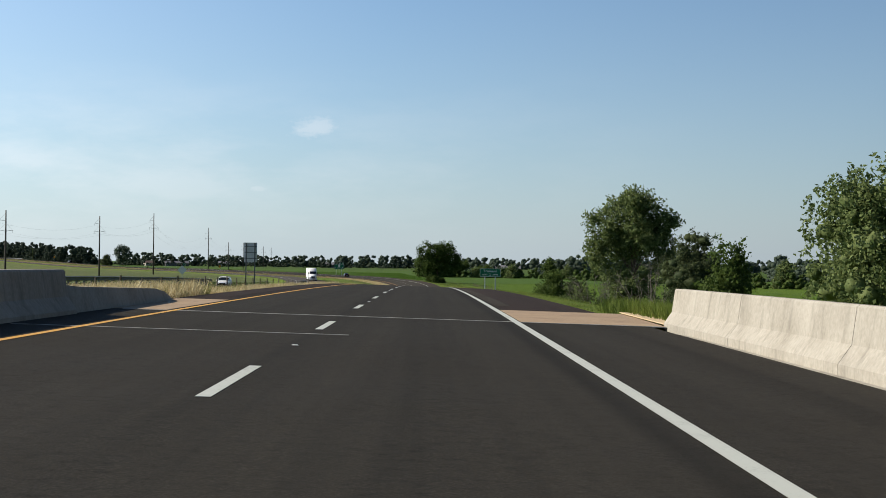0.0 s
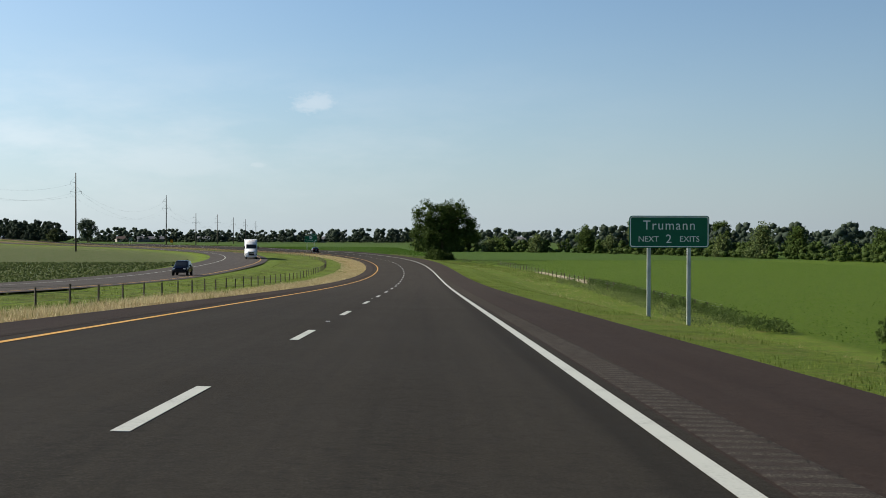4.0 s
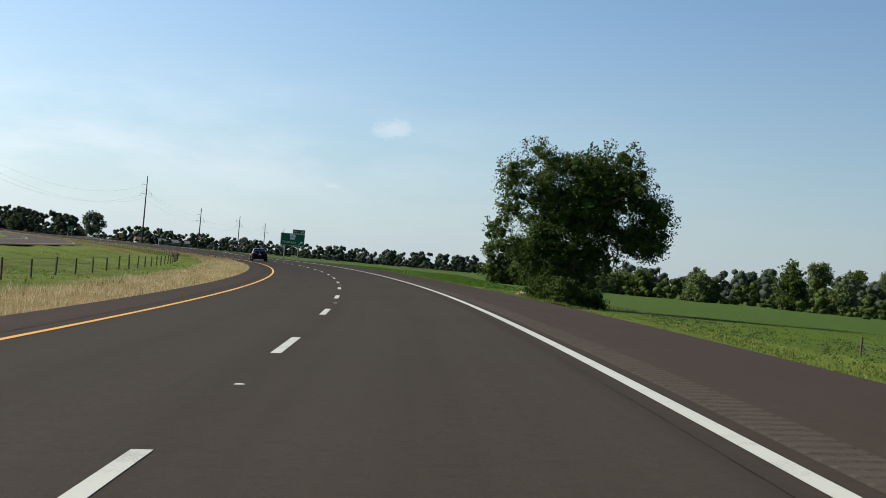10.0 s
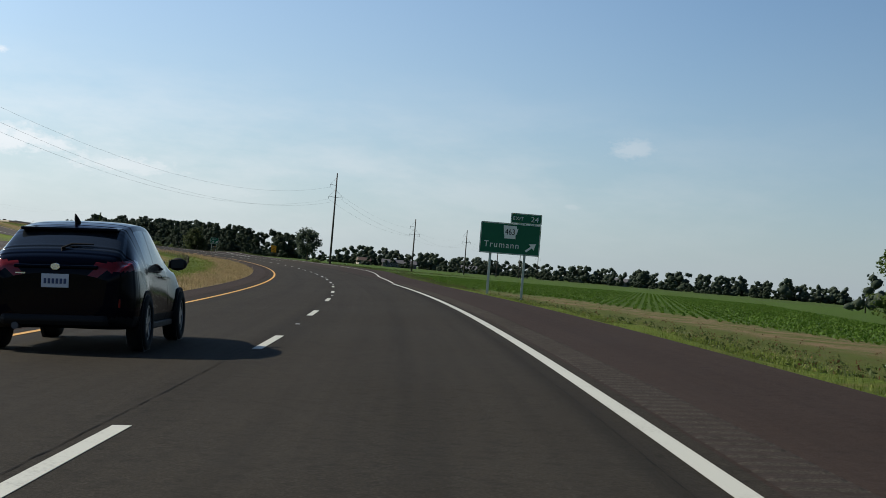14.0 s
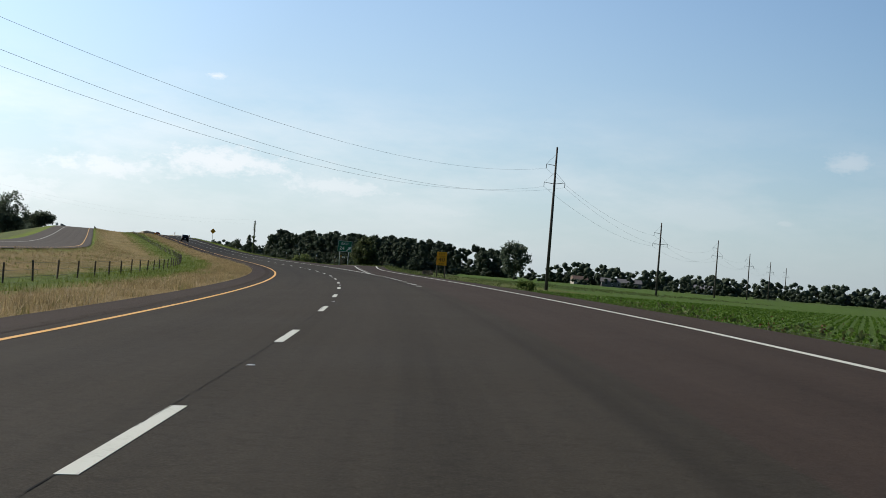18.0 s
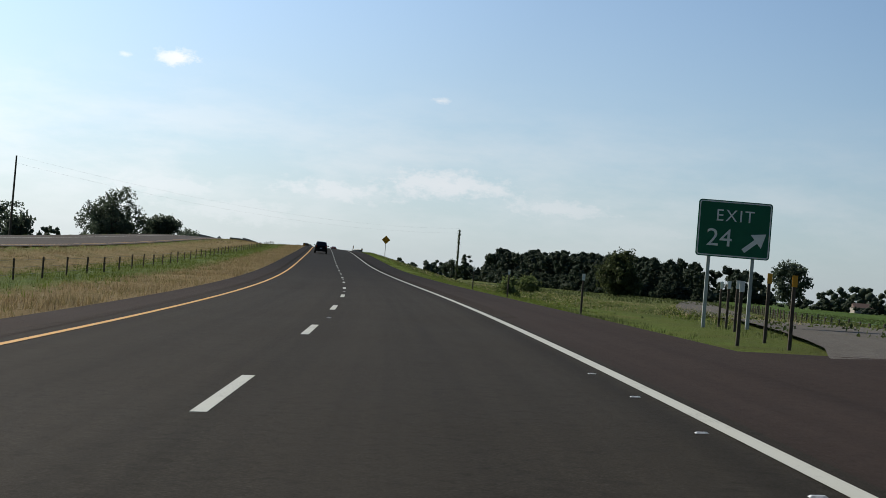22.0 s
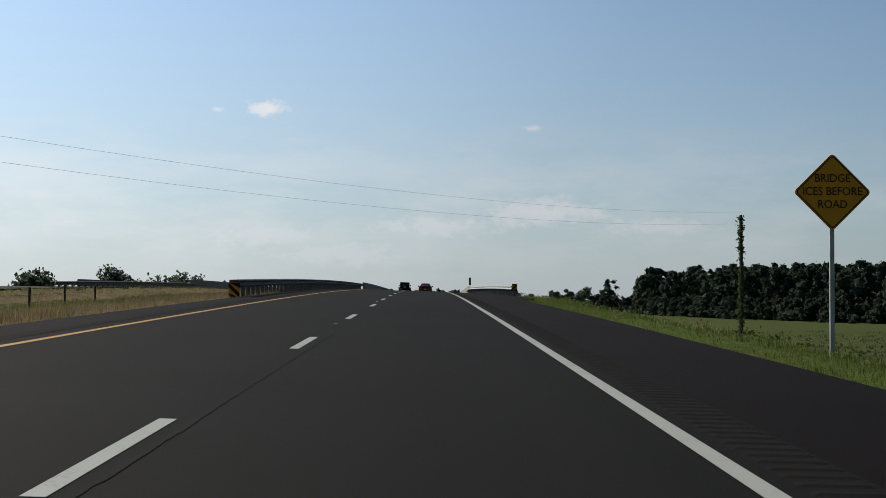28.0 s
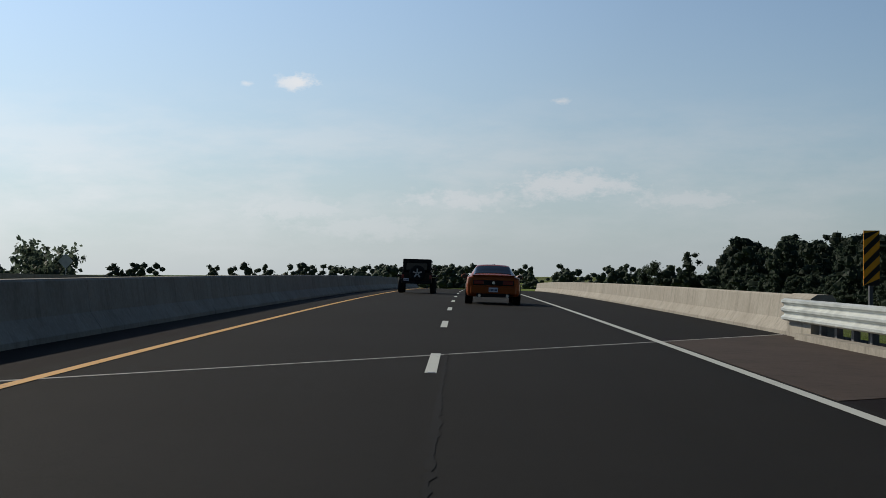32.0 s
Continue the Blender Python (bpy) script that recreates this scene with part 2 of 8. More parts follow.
def ramp_z(s, l=None):
    """height of the exit ramp, which leaves the road's plane and falls to the fields"""
    s = np.asarray(s, float)
    e = np.interp(s, S_F, Z_F) + (ramp_line(s) if l is None else l) * np.tan(np.interp(s, S_F, BANK_F))
    return np.interp(s, [600, 828, 885, 930], [0, 0, 1, 1]) * (np.interp(s, [815, 870, 930, 1030, 1130], [2.1, 1.75, 1.55, 1.4, 1.2]) - e) + e


def ground(x, y):
    """Height of the land, with the banks that carry the roads."""
    shape = np.shape(x)
    s, l = along(x, y)
    zr, tb = np.interp(s, S_F, Z_F), np.tan(np.interp(s, S_F, BANK_F))
    pr, pl, on = paved_right(s), paved_left(s), opp_near(s)
    zo = opp_z(s)
    under = 0.10
    z = np.zeros(len(s))
    out = l - pr
    ze = zr + pr * tb
    right = np.maximum(ze - 0.03 - 0.05 * np.clip(out, 0, 2) - 0.24 * np.clip(out - 2, 0, None), 0.0)
    mid_a = zr + pl * tb - 0.03 - 0.055 * np.clip(pl - l - 0.6, 0, None)
    mid_b = zo - 0.03 - 0.10 * np.clip(l - on - 1.0, 0, None)
    floor = np.minimum(zr, zo) - 1.2
    median = np.maximum(np.maximum(mid_a, mid_b), np.maximum(floor, 0.0))
    left = np.maximum(zo - 0.03 - 0.24 * np.clip(on - 11.4 - l - 1.2, 0, None), 0.0)
    z = np.where(l > pr, right, np.where(l > pl, zr + l * tb - under, np.where(l > on, median, np.where(l > on - 11.4, zo - under, left))))
    # exit ramp
    rl = ramp_line(s)
    rz = ramp_z(s, np.clip(l, rl - 4.6, rl + 1.0))
    d = np.maximum(np.maximum(rl - 4.6 - l, l - rl - 1.0), 0)
    on_ramp = (s > 800) & (s < 1150)
    meadow = np.clip((s - 800) / 60, 0, 1) * np.clip((1190 - s) / 40, 0, 1) * np.clip((rl + 14 - l) / 10, 0, 1) * (l > pr)
    z = np.where(l > pr, np.maximum(z, 1.15 * meadow), z)
    z = np.where(on_ramp & (l > pr - 0.5), np.where(d <= 0, rz - under, np.maximum(np.where(l < rl - 4.6, np.minimum(z, rz + 0.2 * d), np.minimum(z, rz)), rz - 0.03 - 0.2 * d)), z)
    z = np.where(on_ramp & (l > pr - 0.5) & (d > 0), np.maximum(z, 0.0), z)
    # the land falls away under the two bridges
    gap = np.clip(np.minimum((BRIDGE_A - 3 - s) / 11.0, (s + 60) / 11.0), 0, 1)
    gap2 = np.clip(np.minimum((s - BRIDGE_B - 22) / 13.0, (1330 - s) / 13.0), 0, 1)
    g = np.maximum(gap, gap2)
    z = z * (1 - g) + np.minimum(z, -0.6) * g
    return z.reshape(shape)

# ---------------------------------------------------------------- materials


class Mat:
    """A node material with a few short hands."""

    def __init__(self, name, rough=0.7, metal=0.0):
        self.m = bpy.data.materials.new(name)
        self.m.use_nodes = True
        self.t = self.m.node_tree
        self.b = self.t.nodes["Principled BSDF"]
        self.b.inputs["Roughness"].default_value = rough
        self.b.inputs["Metallic"].default_value = metal
        self.co = self.t.nodes.new("ShaderNodeTexCoord").outputs["Object"]
        self.pos = self.t.nodes.new("ShaderNodeNewGeometry").outputs["Position"]

    def noise(self, scale, detail=4.0, rough=0.6, at=None, stretch=None):
        n = self.t.nodes.new("ShaderNodeTexNoise")
        n.inputs["Scale"].default_value, n.inputs["Detail"].default_value, n.inputs["Roughness"].default_value = scale, detail, rough
        at = self.pos if at is None else at
        if stretch:
            m = self.t.nodes.new("ShaderNodeMapping")
            m.inputs["Scale"].default_value = stretch
            self.t.links.new(at, m.inputs[0])
            at = m.outputs[0]
        self.t.links.new(at, n.inputs["Vector"])
        return n.outputs[0]

    def ramp(self, fac, stops):
        n = self.t.nodes.new("ShaderNodeValToRGB")
        e = n.color_ramp.elements
        while len(e) < len(stops):
            e.new(0.5)
        for k, (p, c) in zip(e, stops):
            k.position = p
            k.color = (*c, 1) if len(c) == 3 else c
        self.t.links.new(fac, n.inputs[0])
        return n.outputs[0]

    def mix(self, fac, a, b, kind='MIX'):
        n = self.t.nodes.new("ShaderNodeMix")
        n.data_type, n.blend_type = 'RGBA', kind
        for i, v in ((0, fac), (6, a), (7, b)):
            if isinstance(v, (int, float)):
                n.inputs[i].default_value = v
            elif isinstance(v, tuple):
                n.inputs[i].default_value = (*v, 1)
            else:
                self.t.links.new(v, n.inputs[i])
        return n.outputs[2]

    def math(self, op, a, b=0.0, clamp=False):
        n = self.t.nodes.new("ShaderNodeMath")
        n.operation, n.use_clamp = op, clamp
        for i, v in enumerate((a, b)):
            if isinstance(v, (int, float)):
                n.inputs[i].default_value = v
            else:
                self.t.links.new(v, n.inputs[i])
        return n.outputs[0]

    def attr(self, name):
        n = self.t.nodes.new("ShaderNodeAttribute")
        n.attribute_name = name
        return n.outputs["Fac"]

    def between(self, v, a, b, soft):
        up = self.math('DIVIDE', self.math('SUBTRACT', v, a), soft, True)
        down = self.math('DIVIDE', self.math('SUBTRACT', b, v), soft, True)
        return self.math('MULTIPLY', up, down)

    def color(self, c):
        if isinstance(c, tuple):
            self.b.inputs["Base Color"].default_value = (*c, 1)
        else:
            self.t.links.new(c, self.b.inputs["Base Color"])
        return self

    def rough(self, v):
        self.t.links.new(v, self.b.inputs["Roughness"])
        return self

    def bump(self, h, strength=0.3, dist=0.02):
        n = self.t.nodes.new("ShaderNodeBump")
        n.inputs["Strength"].default_value, n.inputs["Distance"].default_value = strength, dist
        self.t.links.new(h, n.inputs["Height"])
        self.t.links.new(n.outputs[0], self.b.inputs["Normal"])
        return self


def plain(name, c, rough=0.6, metal=0.0, vary=0.15, scale=3.0):
    m = Mat(name, rough, metal)
    n = m.noise(scale, 5.0)
    lo, hi = tuple(v * (1 - vary) for v in c), tuple(min(1, v * (1 + vary)) for v in c)
    m.color(m.ramp(n, [(0.3, lo), (0.7, hi)]))
    m.rough(m.math('ADD', m.math('MULTIPLY', m.noise(scale * 4), 0.15), rough - 0.07))
    m.b.inputs["Specular IOR Level"].default_value = 0.25
    return m.m


def asphalt(name, lo, hi, tint, dark_tone=(0.008, 0.0076, 0.0068), dark_share=0.8):
    m = Mat(name, 0.85)
    fine, big = m.noise(55.0, 4.0, 0.8), m.noise(0.22, 5.0, 0.6)
    c = m.ramp(fine, [(0.32, tuple(v * 0.8 for v in lo)), (0.56, hi), (0.70, tuple(v * 2.1 for v in hi))])
    c = m.mix(m.math('MULTIPLY', m.math('SUBTRACT', big, 0.35, True), 1.3, True), c, tint, 'MULTIPLY')
    mottle = m.noise(7.0, 6.0, 0.75)
    c = m.mix(m.math('MULTIPLY', m.math('SUBTRACT', mottle, 0.50, True), 4.0, True), c, tuple(v * 0.55 for v in lo))
    streak = m.noise(2.0, 4.0)
    across = m.attr("across")
    # tyre tracks, paler than the middle of a lane
    run = m.attr("along")
    comb = m.t.nodes.new("ShaderNodeCombineXYZ")
    m.t.links.new(m.math('MULTIPLY', across, 2.2), comb.inputs[0])
    m.t.links.new(m.math('MULTIPLY', run, 0.02), comb.inputs[1])
    long = m.noise(1.6, 5.0, 0.65, comb.outputs[0])
    c = m.mix(m.math('MULTIPLY', m.math('SUBTRACT', long, 0.42, True), 1.5, True), c, tuple(v * 0.55 for v in lo))
    # milled band of the rumble strip, scraped pale from 190 to 470
    milled = m.math('MULTIPLY', m.math('MULTIPLY', m.between(across, 1.96, 2.36, 0.03), m.between(run, 190.0, 470.0, 40.0)), m.math('MULTIPLY', m.math('SUBTRACT', m.noise(34.0, 4.0, 0.8), 0.30, True), 3.0, True))
    c = m.mix(m.math('MULTIPLY', milled, 0.8), c, (0.085, 0.075, 0.060))
    # dark band just inside the right-hand line
    c = m.mix(m.math('MULTIPLY', m.between(across, 1.25, 1.62, 0.16), 0.5), c, tuple(v * 0.5 for v in lo))
    w = m.math('ABSOLUTE', m.math('SINE', m.math('MULTIPLY', m.math('SUBTRACT', across, 0.0), 2 * math.pi / LANE * 1.0)))
    c = m.mix(m.math('MULTIPLY', w, 0.16), c, tuple(v * 1.5 for v in hi))
    c = m.mix(m.math('MULTIPLY', m.math('SUBTRACT', streak, 0.5, True), 0.5), c, (0.02, 0.019, 0.018))
    # paler from 150 to 505, faintly so from 655 to 760, darker past 850
    old = m.between(run, 150.0, 505.0, 90.0)
    dark_run = m.math('DIVIDE', m.math('SUBTRACT', run, 850.0), 80.0, True)
    c = m.mix(m.math('MULTIPLY', old, 0.36), c, (0.062, 0.051, 0.039))
    c = m.mix(m.math('MULTIPLY', m.between(run, 655.0, 760.0, 40.0), 0.2), c, (0.062, 0.051, 0.039))
    c = m.mix(m.math('MULTIPLY', dark_run, dark_share), c, dark_tone)
    m.color(c)
    m.rough(m.math('ADD', m.math('MULTIPLY', big, 0.12), 0.78))
    m.bump(fine, 0.6, 0.008)
    m.b.inputs["Specular IOR Level"].default_value = 0.05
    return m.m


M_ROAD = asphalt("asphalt_lane", (0.0168, 0.0152, 0.0122), (0.0330, 0.0296, 0.0236), (0.86, 0.83, 0.78))
M_SHOULDER = asphalt("asphalt_shoulder", (0.0222, 0.0163, 0.0138), (0.0370, 0.0272, 0.0228), (0.87, 0.83, 0.80), (0.0060, 0.0035, 0.0030), 0.92)
M_OPP = asphalt("asphalt_far_side", (0.045, 0.040, 0.036), (0.085, 0.076, 0.069), (0.9, 0.88, 0.86))
M_RAMP = asphalt("asphalt_ramp", (0.075, 0.071, 0.065), (0.125, 0.119, 0.110), (0.9, 0.89, 0.87))


def paint(name, c):
    m = Mat(name, 0.6)
    n, f = m.noise(1.3, 6.0, 0.7), m.noise(40.0, 4.0, 0.7)
    m.color(m.mix(m.math('MULTIPLY', m.math('SUBTRACT', m.math('MULTIPLY', m.math('ADD', n, f), 0.5), 0.53, True), 5.0, True), c, tuple(v * 0.35 for v in c)))
    m.bump(f, 0.2, 0.004)
    return m.m


M_WHITE = paint("road_paint_white", (0.43, 0.445, 0.40))
M_YELLOW = paint("road_paint_yellow", (0.58, 0.30, 0.035))


def concrete(name, lo, hi):
    m = Mat(name, 0.85)
    a, b = m.noise(0.8, 6.0, 0.65), m.noise(14.0, 5.0, 0.7)
    st = m.noise(1.4, 5.0, 0.6, None, (3.0, 3.0, 0.25))
    c = m.ramp(m.math('MULTIPLY', m.math('ADD', a, b), 0.5), [(0.35, lo), (0.62, hi)])
    c = m.mix(m.math('MULTIPLY', m.math('SUBTRACT', st, 0.52, True), 2.2, True), c, tuple(v * 0.45 for v in lo))
    m.color(c)
    m.bump(b, 0.3, 0.01)
    m.b.inputs["Specular IOR Level"].default_value = 0.12
    return m.m


M_CONC = concrete("concrete_barrier", (0.235, 0.215, 0.178), (0.355, 0.332, 0.285))
M_SLAB = concrete("concrete_slab", (0.24, 0.17, 0.115), (0.36, 0.27, 0.18))
M_SLAB_B = concrete("stained_slab", (0.036, 0.026, 0.020), (0.060, 0.043, 0.033))
M_STEEL = plain("galvanised_steel", (0.44, 0.47, 0.455), 0.5, 0.3, 0.22, 2.0)
# dark copy of the galvanised tone; the median rail's shade is in this colour
M_STEEL_D = plain("weathered_shaded_steel", (0.11, 0.115, 0.125), 0.65, 0.2, 0.25, 2.0)
M_WOOD = plain("weathered_wood", (0.075, 0.062, 0.05), 0.85, 0.0, 0.35, 6.0)
M_POLE = plain("pole_wood", (0.075, 0.066, 0.058), 0.85, 0.0, 0.3, 3.0)
M_WIRE = plain("wire", (0.16, 0.17, 0.18), 0.5, 0.6)
M_BARK = plain("bark", (0.11, 0.085, 0.06), 0.95, 0.0, 0.4, 5.0)


def leaves(name, dark, light, through_leaf=0.3, hollow_shade=0.55, patch=None):
    m = Mat(name, 0.6)
    g = m.t.nodes.new("ShaderNodeNewGeometry")
    r = g.outputs["Random Per Island"]
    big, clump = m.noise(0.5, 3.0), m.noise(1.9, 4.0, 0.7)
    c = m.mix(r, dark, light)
    # noise patches darkened in the colour, as shade among the leaf clumps
    c = m.mix(m.math('MULTIPLY', m.math('SUBTRACT', clump, 0.42, True), 3.0, True), c, tuple(v * hollow_shade for v in dark))
    c = m.mix(m.math('MULTIPLY', m.math('SUBTRACT', big, 0.45, True), 1.6, True), c, tuple(v * 1.25 for v in light))
    if patch:                                             # patches of another growth
        c = m.mix(m.math('MULTIPLY', m.math('SUBTRACT', m.noise(0.9, 5.0, 0.7), 0.50, True), 7.0, True), c, patch)
    m.color(c)
    tr = m.t.nodes.new("ShaderNodeBsdfTranslucent")
    m.t.links.new(c, tr.inputs[0])
    mx = m.t.nodes.new("ShaderNodeMixShader")
    mx.inputs[0].default_value = through_leaf
    out = m.t.nodes["Material Output"]
    m.t.links.new(m.b.outputs[0], mx.inputs[1])
    m.t.links.new(tr.outputs[0], mx.inputs[2])
    m.t.links.new(mx.outputs[0], out.inputs[0])
    m.b.inputs["Specular IOR Level"].default_value = 0.08
    return m.m


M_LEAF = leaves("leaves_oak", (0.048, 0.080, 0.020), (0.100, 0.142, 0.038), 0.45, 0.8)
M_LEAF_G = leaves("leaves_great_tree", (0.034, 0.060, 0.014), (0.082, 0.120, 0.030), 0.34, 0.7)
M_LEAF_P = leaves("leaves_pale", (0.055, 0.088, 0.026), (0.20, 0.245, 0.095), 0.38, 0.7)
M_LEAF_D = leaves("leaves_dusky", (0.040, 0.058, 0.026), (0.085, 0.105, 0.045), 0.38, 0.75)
# greyed, paler greens: distance haze is mixed into these two leaf colours
M_LEAF_W = leaves("leaves_wood_hazed", (0.044, 0.063, 0.044), (0.066, 0.088, 0.060), 0.55, 1.0)
M_LEAF_F = leaves("leaves_far_hazed", (0.064, 0.090, 0.066), (0.092, 0.118, 0.084), 0.5, 1.0)
M_GRASS = leaves("grass_green", (0.085, 0.130, 0.018), (0.19, 0.235, 0.055))
M_DRY = leaves("grass_dry", (0.33, 0.26, 0.13), (0.70, 0.61, 0.38), patch=(0.20, 0.20, 0.065))
M_TAN = leaves("grass_tan", (0.20, 0.15, 0.075), (0.44, 0.35, 0.20), patch=(0.15, 0.15, 0.05))
M_STALE = leaves("grass_brown", (0.13, 0.10, 0.055), (0.24, 0.19, 0.11))
M_DOCK = leaves("brown_seed_heads", (0.085, 0.045, 0.022), (0.15, 0.09, 0.045))
M_ROUGH = leaves("rough_weeds", (0.050, 0.080, 0.022), (0.10, 0.125, 0.045))
M_CROP = leaves("crop_leaves", (0.045, 0.10, 0.012), (0.10, 0.18, 0.026))


def land():
    m = Mat("land", 0.95)
    s, l = m.attr("along"), m.attr("across")
    fine, mid, big = m.noise(7.0, 6.0, 0.78), m.noise(0.7, 6.0, 0.7), m.noise(0.06, 4.0, 0.6)
    lump = m.noise(0.28, 5.0, 0.7)
    green = m.ramp(fine, [(0.32, (0.060, 0.105, 0.012)), (0.52, (0.125, 0.185, 0.026)), (0.70, (0.20, 0.25, 0.055))])
    green = m.mix(m.math('MULTIPLY', m.math('SUBTRACT', mid, 0.48, True), 4.0, True), green, (0.155, 0.145, 0.045))
    green = m.mix(m.math('MULTIPLY', m.math('SUBTRACT', lump, 0.52, True), 4.0, True), green, (0.040, 0.075, 0.012))
    dry = m.ramp(fine, [(0.32, (0.14, 0.105, 0.040)), (0.52, (0.30, 0.225, 0.105)), (0.70, (0.48, 0.39, 0.21))])
    dry = m.mix(m.math('MULTIPLY', m.math('SUBTRACT', mid, 0.5, True), 3.0, True), dry, (0.10, 0.10, 0.03))
    meadow = m.mix(m.math('MULTIPLY', m.math('SUBTRACT', lump, 0.40, True), 3.5, True), m.ramp(fine, [(0.32, (0.048, 0.076, 0.013)), (0.70, (0.105, 0.130, 0.031))]), (0.090, 0.096, 0.030))
    crop = m.ramp(m.noise(2.2, 5.0, 0.75), [(0.32, (0.036, 0.072, 0.011)), (0.52, (0.054, 0.098, 0.017)), (0.72, (0.078, 0.125, 0.027))])
    crop = m.mix(m.math('MULTIPLY', m.math('SUBTRACT', lump, 0.5, True), 2.0, True), crop, (0.062, 0.100, 0.022))
    young = m.ramp(m.noise(2.2, 5.0, 0.75), [(0.32, (0.052, 0.092, 0.010)), (0.52, (0.076, 0.124, 0.015)), (0.72, (0.104, 0.150, 0.023))])
    crop = m.mix(m.between(s, -100.0, 500.0, 25.0), crop, young)
    rough = m.mix(m.math('MULTIPLY', m.math('SUBTRACT', lump, 0.38, True), 3.5, True), m.ramp(mid, [(0.35, (0.050, 0.075, 0.022)), (0.65, (0.085, 0.115, 0.036))]), (0.10, 0.105, 0.048))
    soil = m.ramp(fine, [(0.3, (0.13, 0.090, 0.055)), (0.7, (0.26, 0.19, 0.12))])
    far = m.ramp(big, [(0.35, (0.034, 0.068, 0.014)), (0.65, (0.066, 0.098, 0.024))])
    far = m.mix(m.math('MULTIPLY', m.math('SUBTRACT', lump, 0.5, True), 2.0, True), far, (0.06, 0.09, 0.02))
    wob = m.math('ADD', l, m.math('MULTIPLY', m.math('SUBTRACT', mid, 0.5), 3.0))
    # dry strip of the median beside the shoulder, wider further on
    c = m.mix(m.between(wob, -10.8, -5.0, 1.2), green, dry)
    c = m.mix(m.math('MULTIPLY', m.between(wob, -23.5, -14.5, 2.0), m.math('DIVIDE', m.math('SUBTRACT', s, 520.0), 80.0, True)), c, dry)
    patchy = m.math('MULTIPLY', m.math('MULTIPLY', m.math('SUBTRACT', m.math('ADD', m.math('MULTIPLY', lump, 0.6), m.math('MULTIPLY', big, 0.4)), 0.45, True), 9.0, True), m.between(wob, -22.0, -9.4, 1.5))
    c = m.mix(m.math('MULTIPLY', patchy, 0.7), c, meadow)
    later = m.math('DIVIDE', m.math('SUBTRACT', s, 540.0), 60.0, True)
    c = m.mix(m.math('MULTIPLY', m.math('MULTIPLY', m.between(wob, -24.0, -6.4, 0.5), later), 0.5), c, m.mix(m.between(wob, -15.2, -10.8, 1.0), (0.15, 0.112, 0.052), (0.052, 0.085, 0.018)))
    # crop fields up to the exit, rough meadow past it
    field = m.math('MULTIPLY', m.math('DIVIDE', m.math('SUBTRACT', l, 21.6), 1.2, True), m.math('DIVIDE', m.math('SUBTRACT', m.math('ADD', m.math('ADD', 905.0, m.math('MULTIPLY', l, 0.4)), m.math('MULTIPLY', m.math('MAXIMUM', m.math('SUBTRACT', l, 70.0), 0.0), 5.0)), s), 20.0, True))
    c = m.mix(m.math('MULTIPLY', m.math('DIVIDE', m.math('SUBTRACT', s, 800.0), 60.0, True), m.math('DIVIDE', m.math('SUBTRACT', wob, 6.0), 4.0, True)), c, meadow)
    c = m.mix(m.math('MULTIPLY', m.math('MULTIPLY', m.between(s, 600.0, 870.0, 40.0), m.math('DIVIDE', m.math('SUBTRACT', wob, 4.0), 2.0, True)), 0.8), c, meadow)
    c = m.mix(field, c, crop)
    c = m.mix(m.math('DIVIDE', m.math('SUBTRACT', -37.0, l), 3.0, True), c, rough)
    # sandy track behind the fence
    c = m.mix(m.math('MULTIPLY', m.between(wob, 20.2, 22.6, 0.6), m.between(s, 314.0, 384.0, 8.0)), c, (0.40, 0.34, 0.25))
    # grass, then a bare strip in the field past the tree
    ver = m.math('MULTIPLY', m.between(wob, 14.0, 34.0, 4.0), m.between(s, 495.0, 720.0, 30.0))
    c = m.mix(ver, c, meadow)
    patch = m.math('MULTIPLY', m.between(wob, 24.0, 37.0, 3.0), m.between(s, 570.0, 705.0, 25.0))
    c = m.mix(m.math('MULTIPLY', patch, m.math('MULTIPLY', m.math('SUBTRACT', m.math('ADD', lump, m.math('MULTIPLY', fine, 0.4)), 0.58, True), 4.0, True)), c, soil)
    # tan track from the field to the verge
    turned = m.math('SUBTRACT', wob, m.math('MULTIPLY', m.math('SUBTRACT', s, 529.0), 0.30))
    c = m.mix(m.math('MULTIPLY', m.math('MULTIPLY', m.between(turned, 24.6, 27.6, 0.8), m.between(s, 524.0, 578.0, 8.0)), 0.9), c, (0.30, 0.24, 0.15))
    far_f = m.math('DIVIDE', m.math('SUBTRACT', m.math('ABSOLUTE', l), 260.0), 60.0, True)
    c = m.mix(far_f, c, far)
    m.color(c)
    m.bump(m.math('ADD', fine, mid), 1.0, 0.16)
    m.b.inputs["Specular IOR Level"].default_value = 0.08
    return m.m


M_LAND = land()

